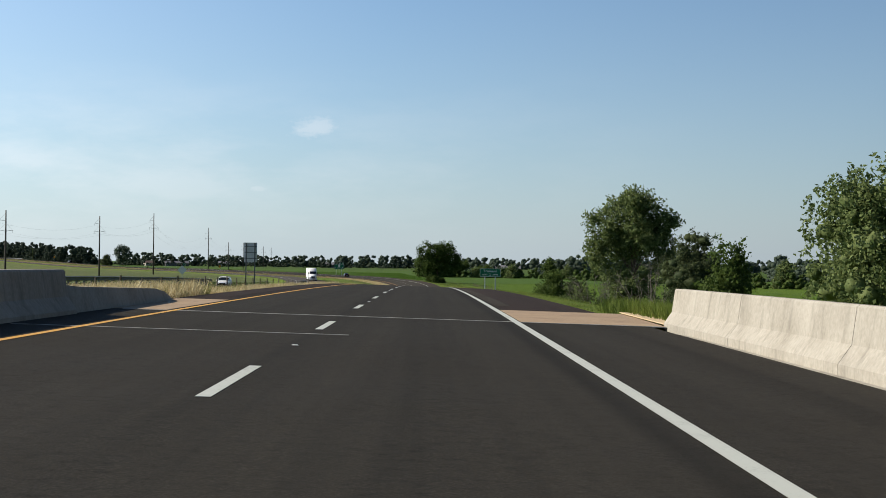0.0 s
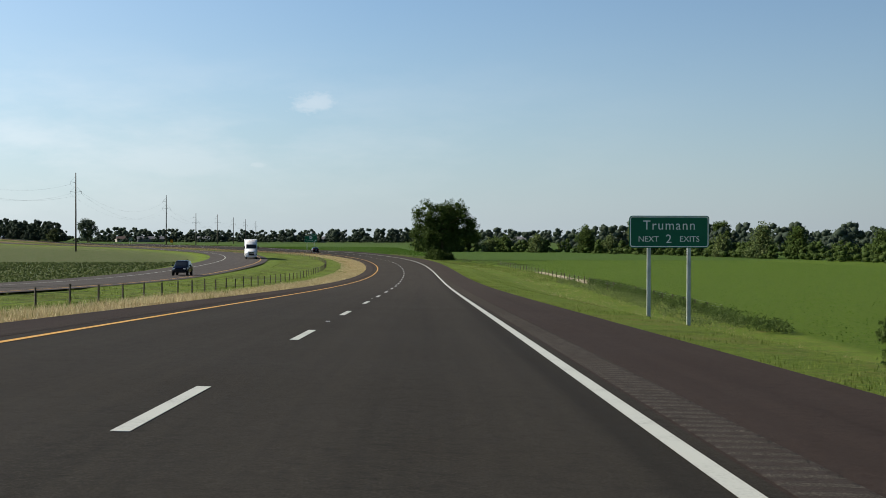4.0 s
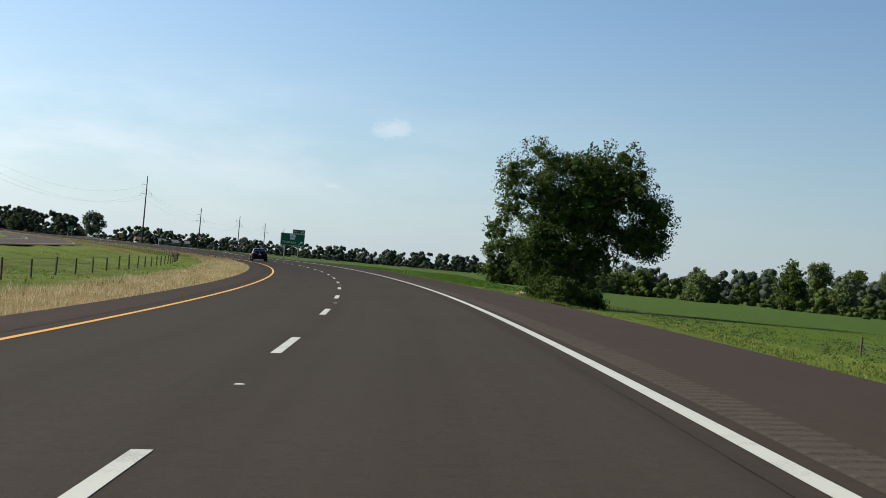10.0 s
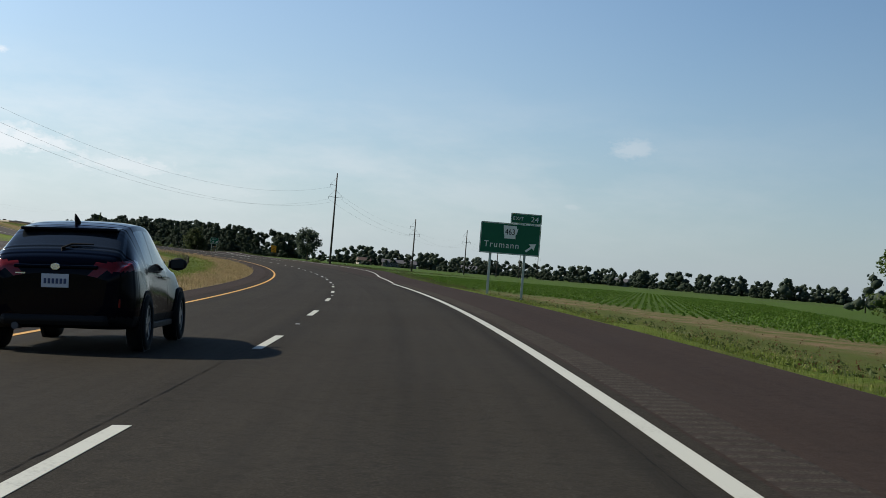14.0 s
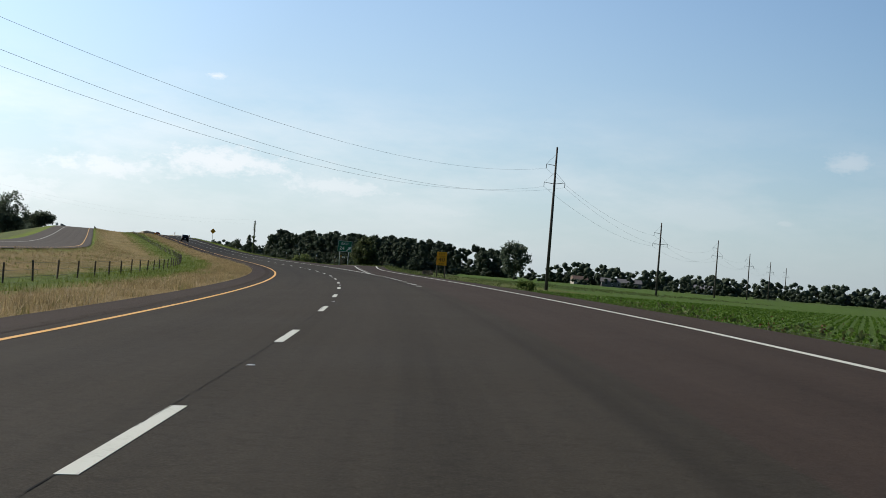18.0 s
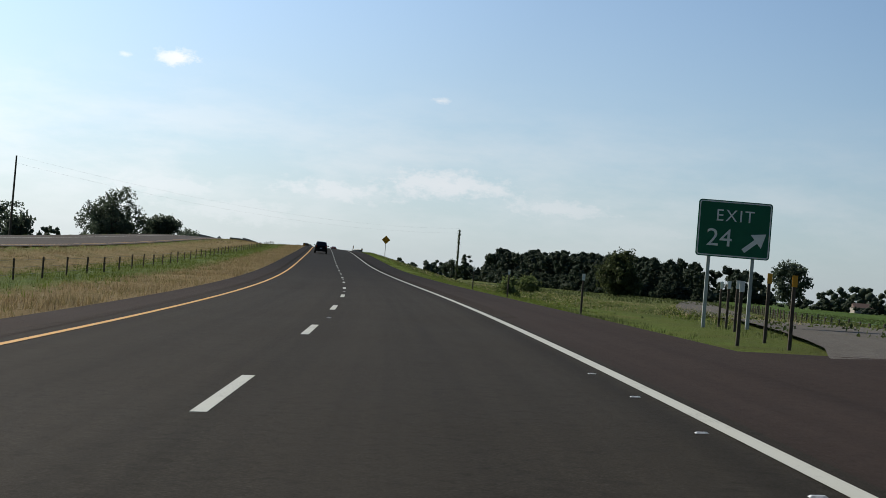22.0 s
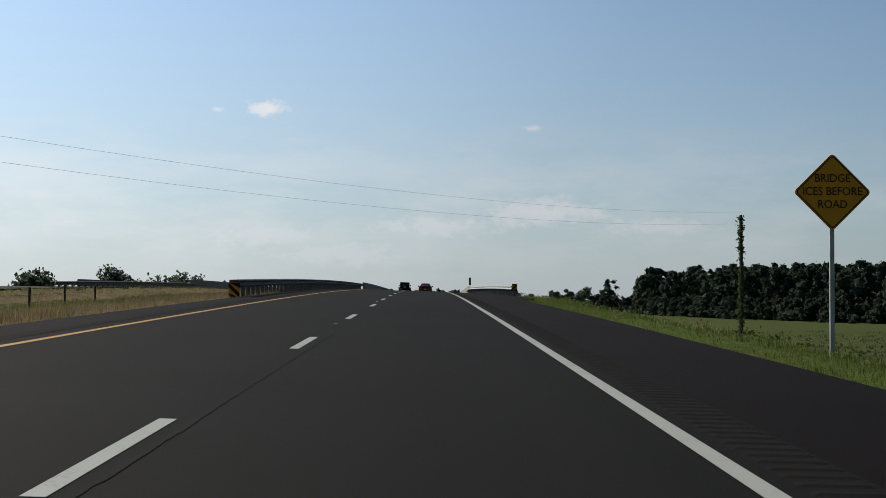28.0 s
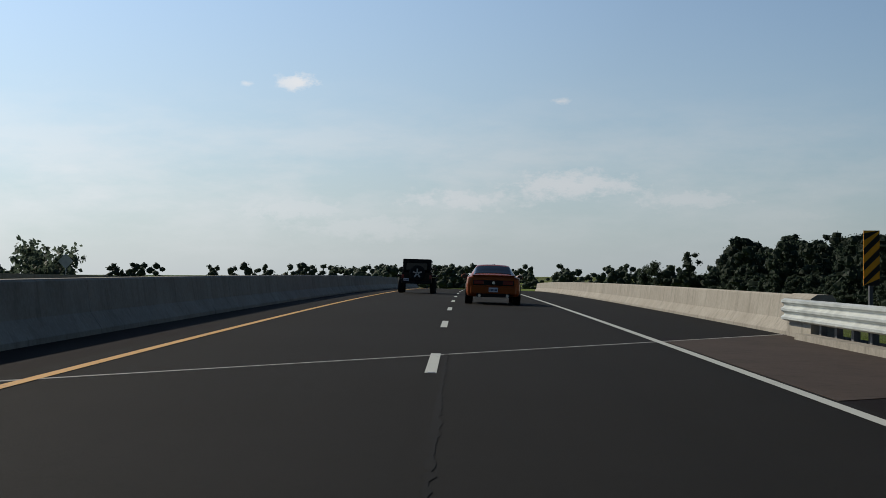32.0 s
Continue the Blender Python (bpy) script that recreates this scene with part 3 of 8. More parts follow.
# ---------------------------------------------------------------- mesh helpers


def mesh_of(name, verts, faces, mats, mat_ids=None, smooth=False, attrs=None):
    me = bpy.data.meshes.new(name)
    verts = np.asarray(verts, np.float32).reshape(-1, 3)
    if isinstance(faces, np.ndarray):
        n, k = faces.shape
        me.vertices.add(len(verts))
        me.vertices.foreach_set("co", verts.ravel())
        me.loops.add(n * k)
        me.loops.foreach_set("vertex_index", faces.ravel().astype(np.int32))
        me.polygons.add(n)
        me.polygons.foreach_set("loop_start", np.arange(0, n * k, k, dtype=np.int32))
        me.polygons.foreach_set("loop_total", np.full(n, k, dtype=np.int32))
    else:
        me.from_pydata(verts.tolist(), [], faces)
    for m in (mats if isinstance(mats, (list, tuple)) else [mats]):
        me.materials.append(m)
    if mat_ids is not None:
        me.polygons.foreach_set("material_index", np.asarray(mat_ids, dtype=np.int32))
    for key, val in (attrs or {}).items():
        a = me.attributes.new(key, 'FLOAT', 'POINT')
        a.data.foreach_set("value", np.asarray(val, np.float32).ravel())
    me.update(calc_edges=True)
    me.polygons.foreach_set("use_smooth", np.full(len(me.polygons), smooth, dtype=bool))
    me.validate()
    return me


def strip(s, ls, up=0.0, zs=None):
    """Grid of points for stations s and the offsets ls (numbers or functions of s); zs: heights above the plane, or functions."""
    cols = []
    for i, l in enumerate(ls):
        lv = l(s) if callable(l) else np.full(len(s), float(l))
        u = up if zs is None else zs[i]
        cols.append(surf(s, lv, u))
    return np.stack(cols, 1), np.stack([l(s) if callable(l) else np.full(len(s), float(l)) for l in ls], 1)


def grid_faces(n, k, flip=False, close=False):
    i = np.arange(n - 1)[:, None] * k
    j = np.arange(k if close else k - 1)[None, :]
    jn = (j + 1) % k
    f = np.stack([i + j, i + jn, i + k + jn, i + k + j], -1).reshape(-1, 4)
    return f[:, ::-1] if flip else f


def sweep(name, s, section, mat, closed=True, smooth=False, base=None, plane=True):
    """Sweep a section of (l, z) points along the road. base: function of s for an l to add."""
    s = np.asarray(s, float)
    off = base(s) if base is not None else np.zeros(len(s))
    pts = np.stack([surf(s, off + l, z, flat=not plane) for l, z in section], 1)
    k = len(section)
    f = grid_faces(len(s), k, close=closed)
    faces = [tuple(r) for r in f]
    if closed:
        faces += [tuple(range(k - 1, -1, -1)), tuple(range((len(s) - 1) * k, len(s) * k))]
    me = mesh_of(name, pts.reshape(-1, 3), faces, mat, smooth=smooth)
    bm = bmesh.new()
    bm.from_mesh(me)
    bmesh.ops.recalc_face_normals(bm, faces=bm.faces)
    bm.to_mesh(me)
    bm.free()
    return me


def part(name, bm, material, parent=None, label="", smooth=False):
    """One bmesh as one mesh object under a thing or a part."""
    me = bpy.data.meshes.new(name)
    bmesh.ops.recalc_face_normals(bm, faces=bm.faces)
    bm.to_mesh(me)
    bm.free()
    if material is not None:
        me.materials.append(material)
    if smooth:
        me.polygons.foreach_set("use_smooth", np.ones(len(me.polygons), dtype=bool))
    ob = new(name, me)
    if parent is not None:
        ob.parent = parent
    if label:
        tagged(ob, label)
    return ob


def put(name, me, parent=None, label="", m=None):
    ob = new(name, me)
    if parent is not None:
        ob.parent = parent
    if m is not None:
        ob.matrix_local = m
    if label:
        tagged(ob, label)
    return ob


def box(bm, x0, x1, y0, y1, z0, z1, bevel=0.0):
    v = [bm.verts.new(p) for p in ((x0, y0, z0), (x1, y0, z0), (x1, y1, z0), (x0, y1, z0), (x0, y0, z1), (x1, y0, z1), (x1, y1, z1), (x0, y1, z1))]
    fs = [bm.faces.new([v[i] for i in f]) for f in ((3, 2, 1, 0), (4, 5, 6, 7), (0, 1, 5, 4), (1, 2, 6, 5), (2, 3, 7, 6), (3, 0, 4, 7))]
    if bevel:
        es = {e for f in fs for e in f.edges}
        bmesh.ops.bevel(bm, geom=list(es), offset=bevel, segments=2, affect='EDGES', profile=0.5)
    return bm


def boxed(*a, bevel=0.0):
    return box(bmesh.new(), *a, bevel=bevel)


def tube(bm, pts, radii, seg=8, caps=True):
    """A tube through pts."""
    rings = []
    pts = [Vector(p) for p in pts]
    for i, p in enumerate(pts):
        d = (pts[min(i + 1, len(pts) - 1)] - pts[max(i - 1, 0)]).normalized()
        a = d.orthogonal().normalized() if i == 0 else (a - d * a.dot(d)).normalized()
        b = d.cross(a)
        rings.append([bm.verts.new(p + (a * math.cos(2 * math.pi * k / seg) + b * math.sin(2 * math.pi * k / seg)) * radii[i]) for k in range(seg)])
    for r0, r1 in zip(rings, rings[1:]):
        for k in range(seg):
            bm.faces.new((r0[k], r0[(k + 1) % seg], r1[(k + 1) % seg], r1[k]))
    if caps:
        bm.faces.new(rings[0][::-1])
        bm.faces.new(rings[-1])
    return bm


def at(s, l, up=0.0, turn=0.0, on_land=False, tilt=True):
    """Pose on the road at s, l: x across to the right, y along, z up from the surface."""
    p = surf(s, l, up)
    z = float(p[2])
    if on_land:
        z = float(ground(np.array([p[0]]), np.array([p[1]]))[0]) + up
    psi, b = float(np.interp(s, S_F, PSI_F)), float(np.interp(s, S_F, BANK_F))
    slope = float((np.interp(s + 2, S_F, Z_F) - np.interp(s - 2, S_F, Z_F)) / 4)
    m = Matrix.Translation((float(p[0]), float(p[1]), z)) @ Matrix.Rotation(psi, 4, 'Z')
    if tilt and not on_land:
        m = m @ Matrix.Rotation(-b, 4, 'Y') @ Matrix.Rotation(math.atan(slope), 4, 'X')
    return m @ Matrix.Rotation(radians(turn), 4, 'Z')

# ---------------------------------------------------------------- land
gx = np.concatenate([-4200 * np.linspace(1, 0, 26)[:-1]**2.2 - 640, np.arange(-640, 161, 4.0), 160 + 4200 * np.linspace(0, 1, 26)[1:]**2.2])
gy = np.concatenate([-2500 * np.linspace(1, 0, 22)[:-1]**2.2 - 120, np.arange(-120, 1401, 4.0), 1400 + 3400 * np.linspace(0, 1, 26)[1:]**2.2])
GX, GY = np.meshgrid(gx, gy)
GS, GL = along(GX, GY)
GZ = ground(GX, GY)
rough_z = np.array([noise.noise((x * 0.13, y * 0.13, 0.0)) for x, y in zip(GX.ravel()[::1], GY.ravel())]).reshape(GX.shape)
GLr, GSr = GL.reshape(GX.shape), GS.reshape(GX.shape)
clear = np.clip(np.minimum(np.abs(GLr - paved_right(GSr)), np.minimum(np.abs(GLr + 6.7), np.abs(GLr - opp_near(GSr)))) / 12.0, 0, 1) * ((GLr > paved_right(GSr) + 2) | (GLr < -9)) * ~((GLr < opp_near(GSr) + 2) & (GLr > opp_near(GSr) - 14))
clear = np.where((GSr > 790) & (GSr < 1160) & (np.abs(GLr - ramp_line(GSr) + 2) < 9), 0, clear)
GZ = GZ + rough_z * 0.16 * clear
land_me = mesh_of("ground", np.stack([GX, GY, GZ], -1).reshape(-1, 3), grid_faces(len(gy), len(gx)), M_LAND, smooth=True, attrs={"along": GS, "across": GL})
tagged(new("ground", land_me), "flat farmland with green verges and dry grass", "ground", kind="structure")

# ---------------------------------------------------------------- roads
ST = np.arange(-120.0, 1500.0, 3.0)


def pavement(name, s, ls, mats, ids, up=0.0, label="", thick=0.35):
    pts, lv = strip(s, ls, up)
    k = len(ls)
    n = len(s)
    lo = pts[:, [0, -1]].copy()
    lo[:, :, 2] -= thick
    allp = np.concatenate([pts.reshape(-1, 3), lo.reshape(-1, 3)])
    f = grid_faces(n, k)
    mid = np.tile(np.asarray(ids), (n - 1, 1))
    mid[(s[:-1] < BRIDGE_A) | (s[:-1] > BRIDGE_B)] = 0      # one surfacing over the bridge decks
    mid = mid.ravel()
    i = np.arange(n - 1)
    b = n * k
    side = np.concatenate([np.stack([i * k, (i + 1) * k, b + 2 * (i + 1), b + 2 * i], -1), np.stack([(i + 1) * k + k - 1, i * k + k - 1, b + 2 * i + 1, b + 2 * (i + 1) + 1], -1)])
    f = np.concatenate([f, side])
    mid = np.concatenate([mid, np.full(n - 1, ids[0]), np.full(n - 1, ids[-1])])
    lat = np.concatenate([lv.ravel(), lv[:, [0, -1]].ravel()])
    run = np.concatenate([np.repeat(s, k), np.repeat(s, 2)])
    me = mesh_of(name, allp, f, mats, mid, attrs={"across": lat, "along": run})
    return tagged(new(name, me), label, "road", kind="structure")


pavement("road", ST[(ST < 2400)], [paved_left, EDGE_L - 0.25, DASH_L, EDGE_R + 0.2, paved_right], [M_ROAD, M_SHOULDER], [1, 0, 0, 1],
         label="two-lane dark asphalt carriageway with brownish shoulders")


def opp_strip(name, l0, l1, up, mat, s, attr=True):
    o = opp_near(s)
    a, b = surf(s, o + l0, flat=True), surf(s, o + l1, flat=True)
    a[:, 2] = b[:, 2] = opp_z(s) + up
    pts = np.stack([b, a], 1).reshape(-1, 3)
    return mesh_of(name, pts, grid_faces(len(s), 2), mat, attrs={"across": np.tile([l1, l0], len(s))})


tagged(new("road_far_side", opp_strip("road_far_side", 0.0, -11.4, 0.0, M_OPP, ST)), "pale asphalt carriageway for oncoming traffic", "road", kind="structure")
for nm, l0, mat, lab in (("edge_line_yellow_far", -1.2, M_YELLOW, "yellow painted edge line"), ("edge_line_white_far", -8.2, M_WHITE, "white painted edge line")):
    tagged(new(nm, opp_strip(nm, l0, l0 - 0.14, 0.006, mat, ST)), lab, "road marking", kind="structure")

# exit ramp after the gore
SR = np.arange(800.0, 1150.0, 3.0)
rl = ramp_line(SR)
la = np.maximum(np.maximum(rl - 4.5, np.minimum(3.9, rl - 3.0)), np.minimum(np.interp(SR, [829, 831, 836, 848, 864, 900], [3.9, 5.8, 6.9, 9.3, 12.4, 12.4]), rl - 2.9))
ra, rb = surf(SR, la, flat=True), surf(SR, rl + 0.9, flat=True)
ra[:, 2] = ramp_z(SR, la) + 0.004 - np.where(SR < 829, 0.03, 0)
rb[:, 2] = ramp_z(SR, rl + 0.9) + 0.004 - np.where(SR < 829, 0.03, 0)
tagged(new("exit_ramp", mesh_of("exit_ramp", np.stack([ra, rb], 1).reshape(-1, 3), grid_faces(len(SR), 2), M_RAMP, attrs={"across": np.tile([0.0, 1.2], len(SR))})),
       "pale old asphalt exit ramp curving off to the fields", "road", kind="structure")


def line(name, s, l, width, mat, up=0.006, z=None):
    lv = l(s) if callable(l) else np.full(len(s), float(l))
    a, b = surf(s, lv - width / 2, up), surf(s, lv + width / 2, up)
    if z is not None:
        a[:, 2] = b[:, 2] = z(s) + up
    return mesh_of(name, np.stack([a, b], 1).reshape(-1, 3), grid_faces(len(s), 2), mat)


SL = np.arange(-100.0, 1490.0, 2.0)
ob = new("edge_line_right", line("edge_line_right", SL[SL < 597], EDGE_R, 0.145, M_WHITE))
tagged(ob, "long white painted edge line on asphalt", "road marking", kind="structure")
ob = new("edge_line_right_after_gore", line("edge_line_right_after_gore", np.arange(768.0, 1490.0, 2.0), EDGE_R, 0.14, M_WHITE))
tagged(ob, "long white painted edge line on asphalt", "road marking", kind="structure")
ob = new("edge_line_exit_lane", line("edge_line_exit_lane", np.arange(597.0, 820.0, 2.0), ramp_line, 0.13, M_WHITE))
tagged(ob, "white painted line outside the exit lane", "road marking", kind="structure")
ob = new("edge_line_ramp", line("edge_line_ramp", np.arange(818.0, 837.0, 2.0), ramp_line, 0.13, M_WHITE, 0.012, ramp_z))
tagged(ob, "white painted line along the exit ramp", "road marking", kind="structure")
ob = new("edge_line_gore", line("edge_line_gore", np.arange(768.0, 824.0, 2.0), lambda s: np.interp(s, [768, 773, 786, 794, 802, 817, 824], [1.85, 2.0, 2.75, 3.3, 3.95, 5.5, 6.4]), 0.15, M_WHITE, 0.010))
tagged(ob, "white painted gore line of the exit", "road marking", kind="structure")
ob = new("edge_line_yellow", line("edge_line_yellow", SL, EDGE_L + 0.06, 0.12, M_YELLOW))
tagged(ob, "long yellow painted edge line on asphalt", "road marking", kind="structure")

# dashes between the lanes
bm = bmesh.new()
box(bm, -0.06, 0.06, 0, DASH_LONG, 0.001, 0.004)
dash_me = bpy.data.meshes.new("lane_dash")
bm.to_mesh(dash_me)
bm.free()
dash_me.materials.append(M_WHITE)
for k in range(-6, 122):
    # the painters' spacing wanders a little
    s = DASH_FIRST + DASH_EVERY * k + float(np.interp(k, [0, 3, 6, 10, 20, 23, 26, 29, 32, 36, 39, 42, 45, 48, 58, 61, 65, 68, 71, 74, 81, 86, 91, 94, 99, 100, 101, 104],
                                                     [0.12, 0.1, -0.5, 0.07, -0.7, -0.07, 0.7, -1.5, -0.29, -0.27, -0.04, -0.16, -0.45, 0.13, -0.23, -0.07, -0.42, -0.49, 1.0, -0.16, -0.08, -0.8, -2.5, -0.67, -0.2, -0.65, -0.05, 0.27]))
    ob = new("lane_dash", dash_me)
    ob.matrix_world = at(s, DASH_L + 0.02 + float(np.interp(k, [0, 10, 20, 23, 36, 39, 45, 48, 61, 65, 68, 71, 74, 91, 94, 97], [-0.06, -0.03, 0.06, -0.03, -0.08, -0.03, 0.0, -0.06, -0.1, 0.05, 0.0, -0.2, -0.03, -0.02, 0.08, -0.03])))
    tagged(ob, "white painted lane dash on asphalt", "lane dash", group="lane dashes")
# short thick dashes beside the exit lane
bm = bmesh.new()
box(bm, -0.1, 0.1, 0, 0.9, 0.001, 0.007)
short_me = bpy.data.meshes.new("exit_dash")
bm.to_mesh(short_me)
bm.free()
short_me.materials.append(M_WHITE)
for k in range(13):
    ob = new("exit_dash", short_me)
    ob.matrix_world = at(726.0 + 3.42 * k, EDGE_R + 0.05)
    tagged(ob, "short thick white dash beside the exit lane", "lane dash", group="exit lane dashes")

# ---------------------------------------------------------------- bridges: barriers and joints
JERSEY = [(0.0, -0.3), (0.0, 0.07), (0.16, 0.30), (0.22, 0.74), (0.25, 0.77), (0.42, 0.77), (0.45, 0.74), (0.45, -0.3)]


def barrier(name, s0, s1, l, side, label):
    """A run of cast segments with open joints between them."""
    root = new(name)
    n = max(1, int(round((s1 - s0) / 6.1)))
    edges = np.linspace(s1, s0, n + 1)
    root.location = Vector(surf((s0 + s1) / 2, l + side * 0.22))
    for b, a in zip(edges, edges[1:]):
        me = sweep("segment", np.linspace(a + 0.008, b - 0.008, 5), [(l + side * q, z) for q, z in JERSEY], M_CONC)
        me.transform(Matrix.Translation(-root.location))
        put("segment", me, root)
    return tagged(root, label, "concrete barrier")


barrier("bridge_barrier", -110.0, 28.4, 4.72, 1, "pale concrete bridge barrier with stains, sunlit face")
barrier("bridge_barrier", -110.0, 24.8, -6.2, -1, "concrete bridge barrier in shade beside the median")
barrier("bridge_barrier", 1208.75, 1322.0, 4.75, 1, "pale concrete bridge barrier, sunlit")
barrier("bridge_barrier", 1190.0, 1316.0, -6.45, -1, "concrete bridge barrier in shade beside the median")
block_me = sweep("end_block", np.linspace(1206.9, 1208.7, 4), [(4.68, -0.2), (4.68, 0.72), (4.80, 0.80), (5.05, 0.80), (5.12, 0.72), (5.12, -0.2)], M_CONC)
tagged(new("end_block", block_me), "upright concrete block at the barrier end under the rail", "concrete block")
s_low = np.arange(24.8, 35.6, 1.2)
low_h = np.interp(s_low, [24.8, 25.5, 34.0, 35.6], [0.50, 0.46, 0.30, 0.0])
low = np.stack([surf(s_low, -6.25, -0.2), surf(s_low, -6.45, low_h), surf(s_low, -6.8, low_h), surf(s_low, -6.85, -0.2)], 1)
tagged(new("kerb_wall", mesh_of("kerb_wall", low.reshape(-1, 3), [tuple(r) for r in grid_faces(len(s_low), 4, close=True)] + [(3, 2, 1, 0)], M_CONC)), "low tapering concrete wall after the bridge barrier", "concrete wall")

# ---------------------------------------------------------------- trees and plants


def ground_z(x, y):
    return float(ground(np.array([float(x)]), np.array([float(y)]))[0])


def leaf_quads(centres, size, rng, out=None, droop=0.0, face=0.55):
    """Rhombic leaves at the centres. out: outward ways that the leaves lean towards."""
    n = len(centres)
    nrm = rng.normal(size=(n, 3))
    if out is not None:
        nrm = nrm + out * face
    nrm /= np.linalg.norm(nrm, axis=1)[:, None] + 1e-9
    a = np.cross(nrm, rng.normal(size=(n, 3)))
    a /= np.linalg.norm(a, axis=1)[:, None] + 1e-9
    b = np.cross(nrm, a)
    sz = (size * rng.uniform(0.6, 1.35, n))[:, None]
    v = np.stack([centres - a * sz, centres - b * sz * 0.62 + nrm * sz * 0.12, centres + a * sz, centres + b * sz * 0.62 + nrm * sz * 0.12], 1)
    v[:, 2, 2] -= droop * sz[:, 0]
    return v.reshape(-1, 3)


def quads(n):
    return np.arange(n * 4).reshape(-1, 4)


def cube_ball(cuts):
    """A small ball of squares."""
    bm = bmesh.new()
    bmesh.ops.create_cube(bm, size=2.0)
    if cuts:
        bmesh.ops.subdivide_edges(bm, edges=bm.edges, cuts=cuts, use_grid_fill=True)
    v = np.array([q.co.normalized() for q in bm.verts])
    bm.verts.index_update()
    f = np.array([[q.index for q in fc.verts] for fc in bm.faces])
    bm.free()
    return v, f


BALL = cube_ball(1)


def ico_ball():
    """A small ball of twenty triangles."""
    bm = bmesh.new()
    bmesh.ops.create_icosphere(bm, subdivisions=1, radius=1.0)
    bm.verts.index_update()
    v = np.array([q.co[:] for q in bm.verts])
    f = np.array([[q.index for q in fc.verts] for fc in bm.faces])
    bm.free()
    return v, f


ICO = ico_ball()


def crown_mesh(name, leaf_v, blobs, core, rng, mat, ball=BALL):
    """Leaves round rough filler balls, added inside to stop light showing through the crown."""
    blobs = np.asarray(blobs, float).reshape(-1, 4)
    n = len(leaf_v) // 4
    ball_v, ball_f = ball
    jit = rng.uniform(0.55, 1.1, (len(blobs), len(ball_v), 1))
    cv = blobs[:, None, :3] + ball_v[None] * jit * blobs[:, None, 3:4] * core * np.array([1, 1, 0.8])
    cf = (ball_f[None] + (np.arange(len(blobs)) * len(ball_v))[:, None, None]).reshape(-1, 4) + 4 * n
    me = mesh_of(name, np.concatenate([leaf_v, cv.reshape(-1, 3)]), np.concatenate([quads(n), cf]), mat)
    me.polygons.foreach_set("use_smooth", np.ones(len(me.polygons), bool))
    return me


def crown_points(rng, blobs, n, inner=0.30, loose=0.15, spray=14, twig=0.5):
    """Leaves in sprays near the skins of a set of blobs (x, y, z, r), and the ways outward."""
    blobs = np.asarray(blobs, float).reshape(-1, 4)
    w = blobs[:, 3]**2
    tips = max(n // spray, 1)
    k = rng.choice(len(blobs), tips, p=w / w.sum())
    d = rng.normal(size=(tips, 3))
    d /= np.linalg.norm(d, axis=1)[:, None]
    r = blobs[k, 3] * rng.uniform(inner, 1.0, tips)**0.45 * (1 + loose * np.clip(rng.normal(size=tips), -1.5, 0.8))
    p = blobs[k, :3] + d * r[:, None] * np.array([1, 1, 0.8])
    # every twig carries a spray of leaves, longer than it is wide
    way = d + rng.normal(size=(tips, 3)) * 0.45 + np.array([0, 0, 0.25])
    way /= np.linalg.norm(way, axis=1)[:, None]
    u = rng.uniform(-1.0, 1.0, (tips, spray, 1))
    q = p[:, None] + way[:, None] * u * twig + rng.normal(size=(tips, spray, 3)) * twig * 0.34 * (1.15 - u * 0.6)
    return q.reshape(-1, 3), np.repeat(d, spray, axis=0)


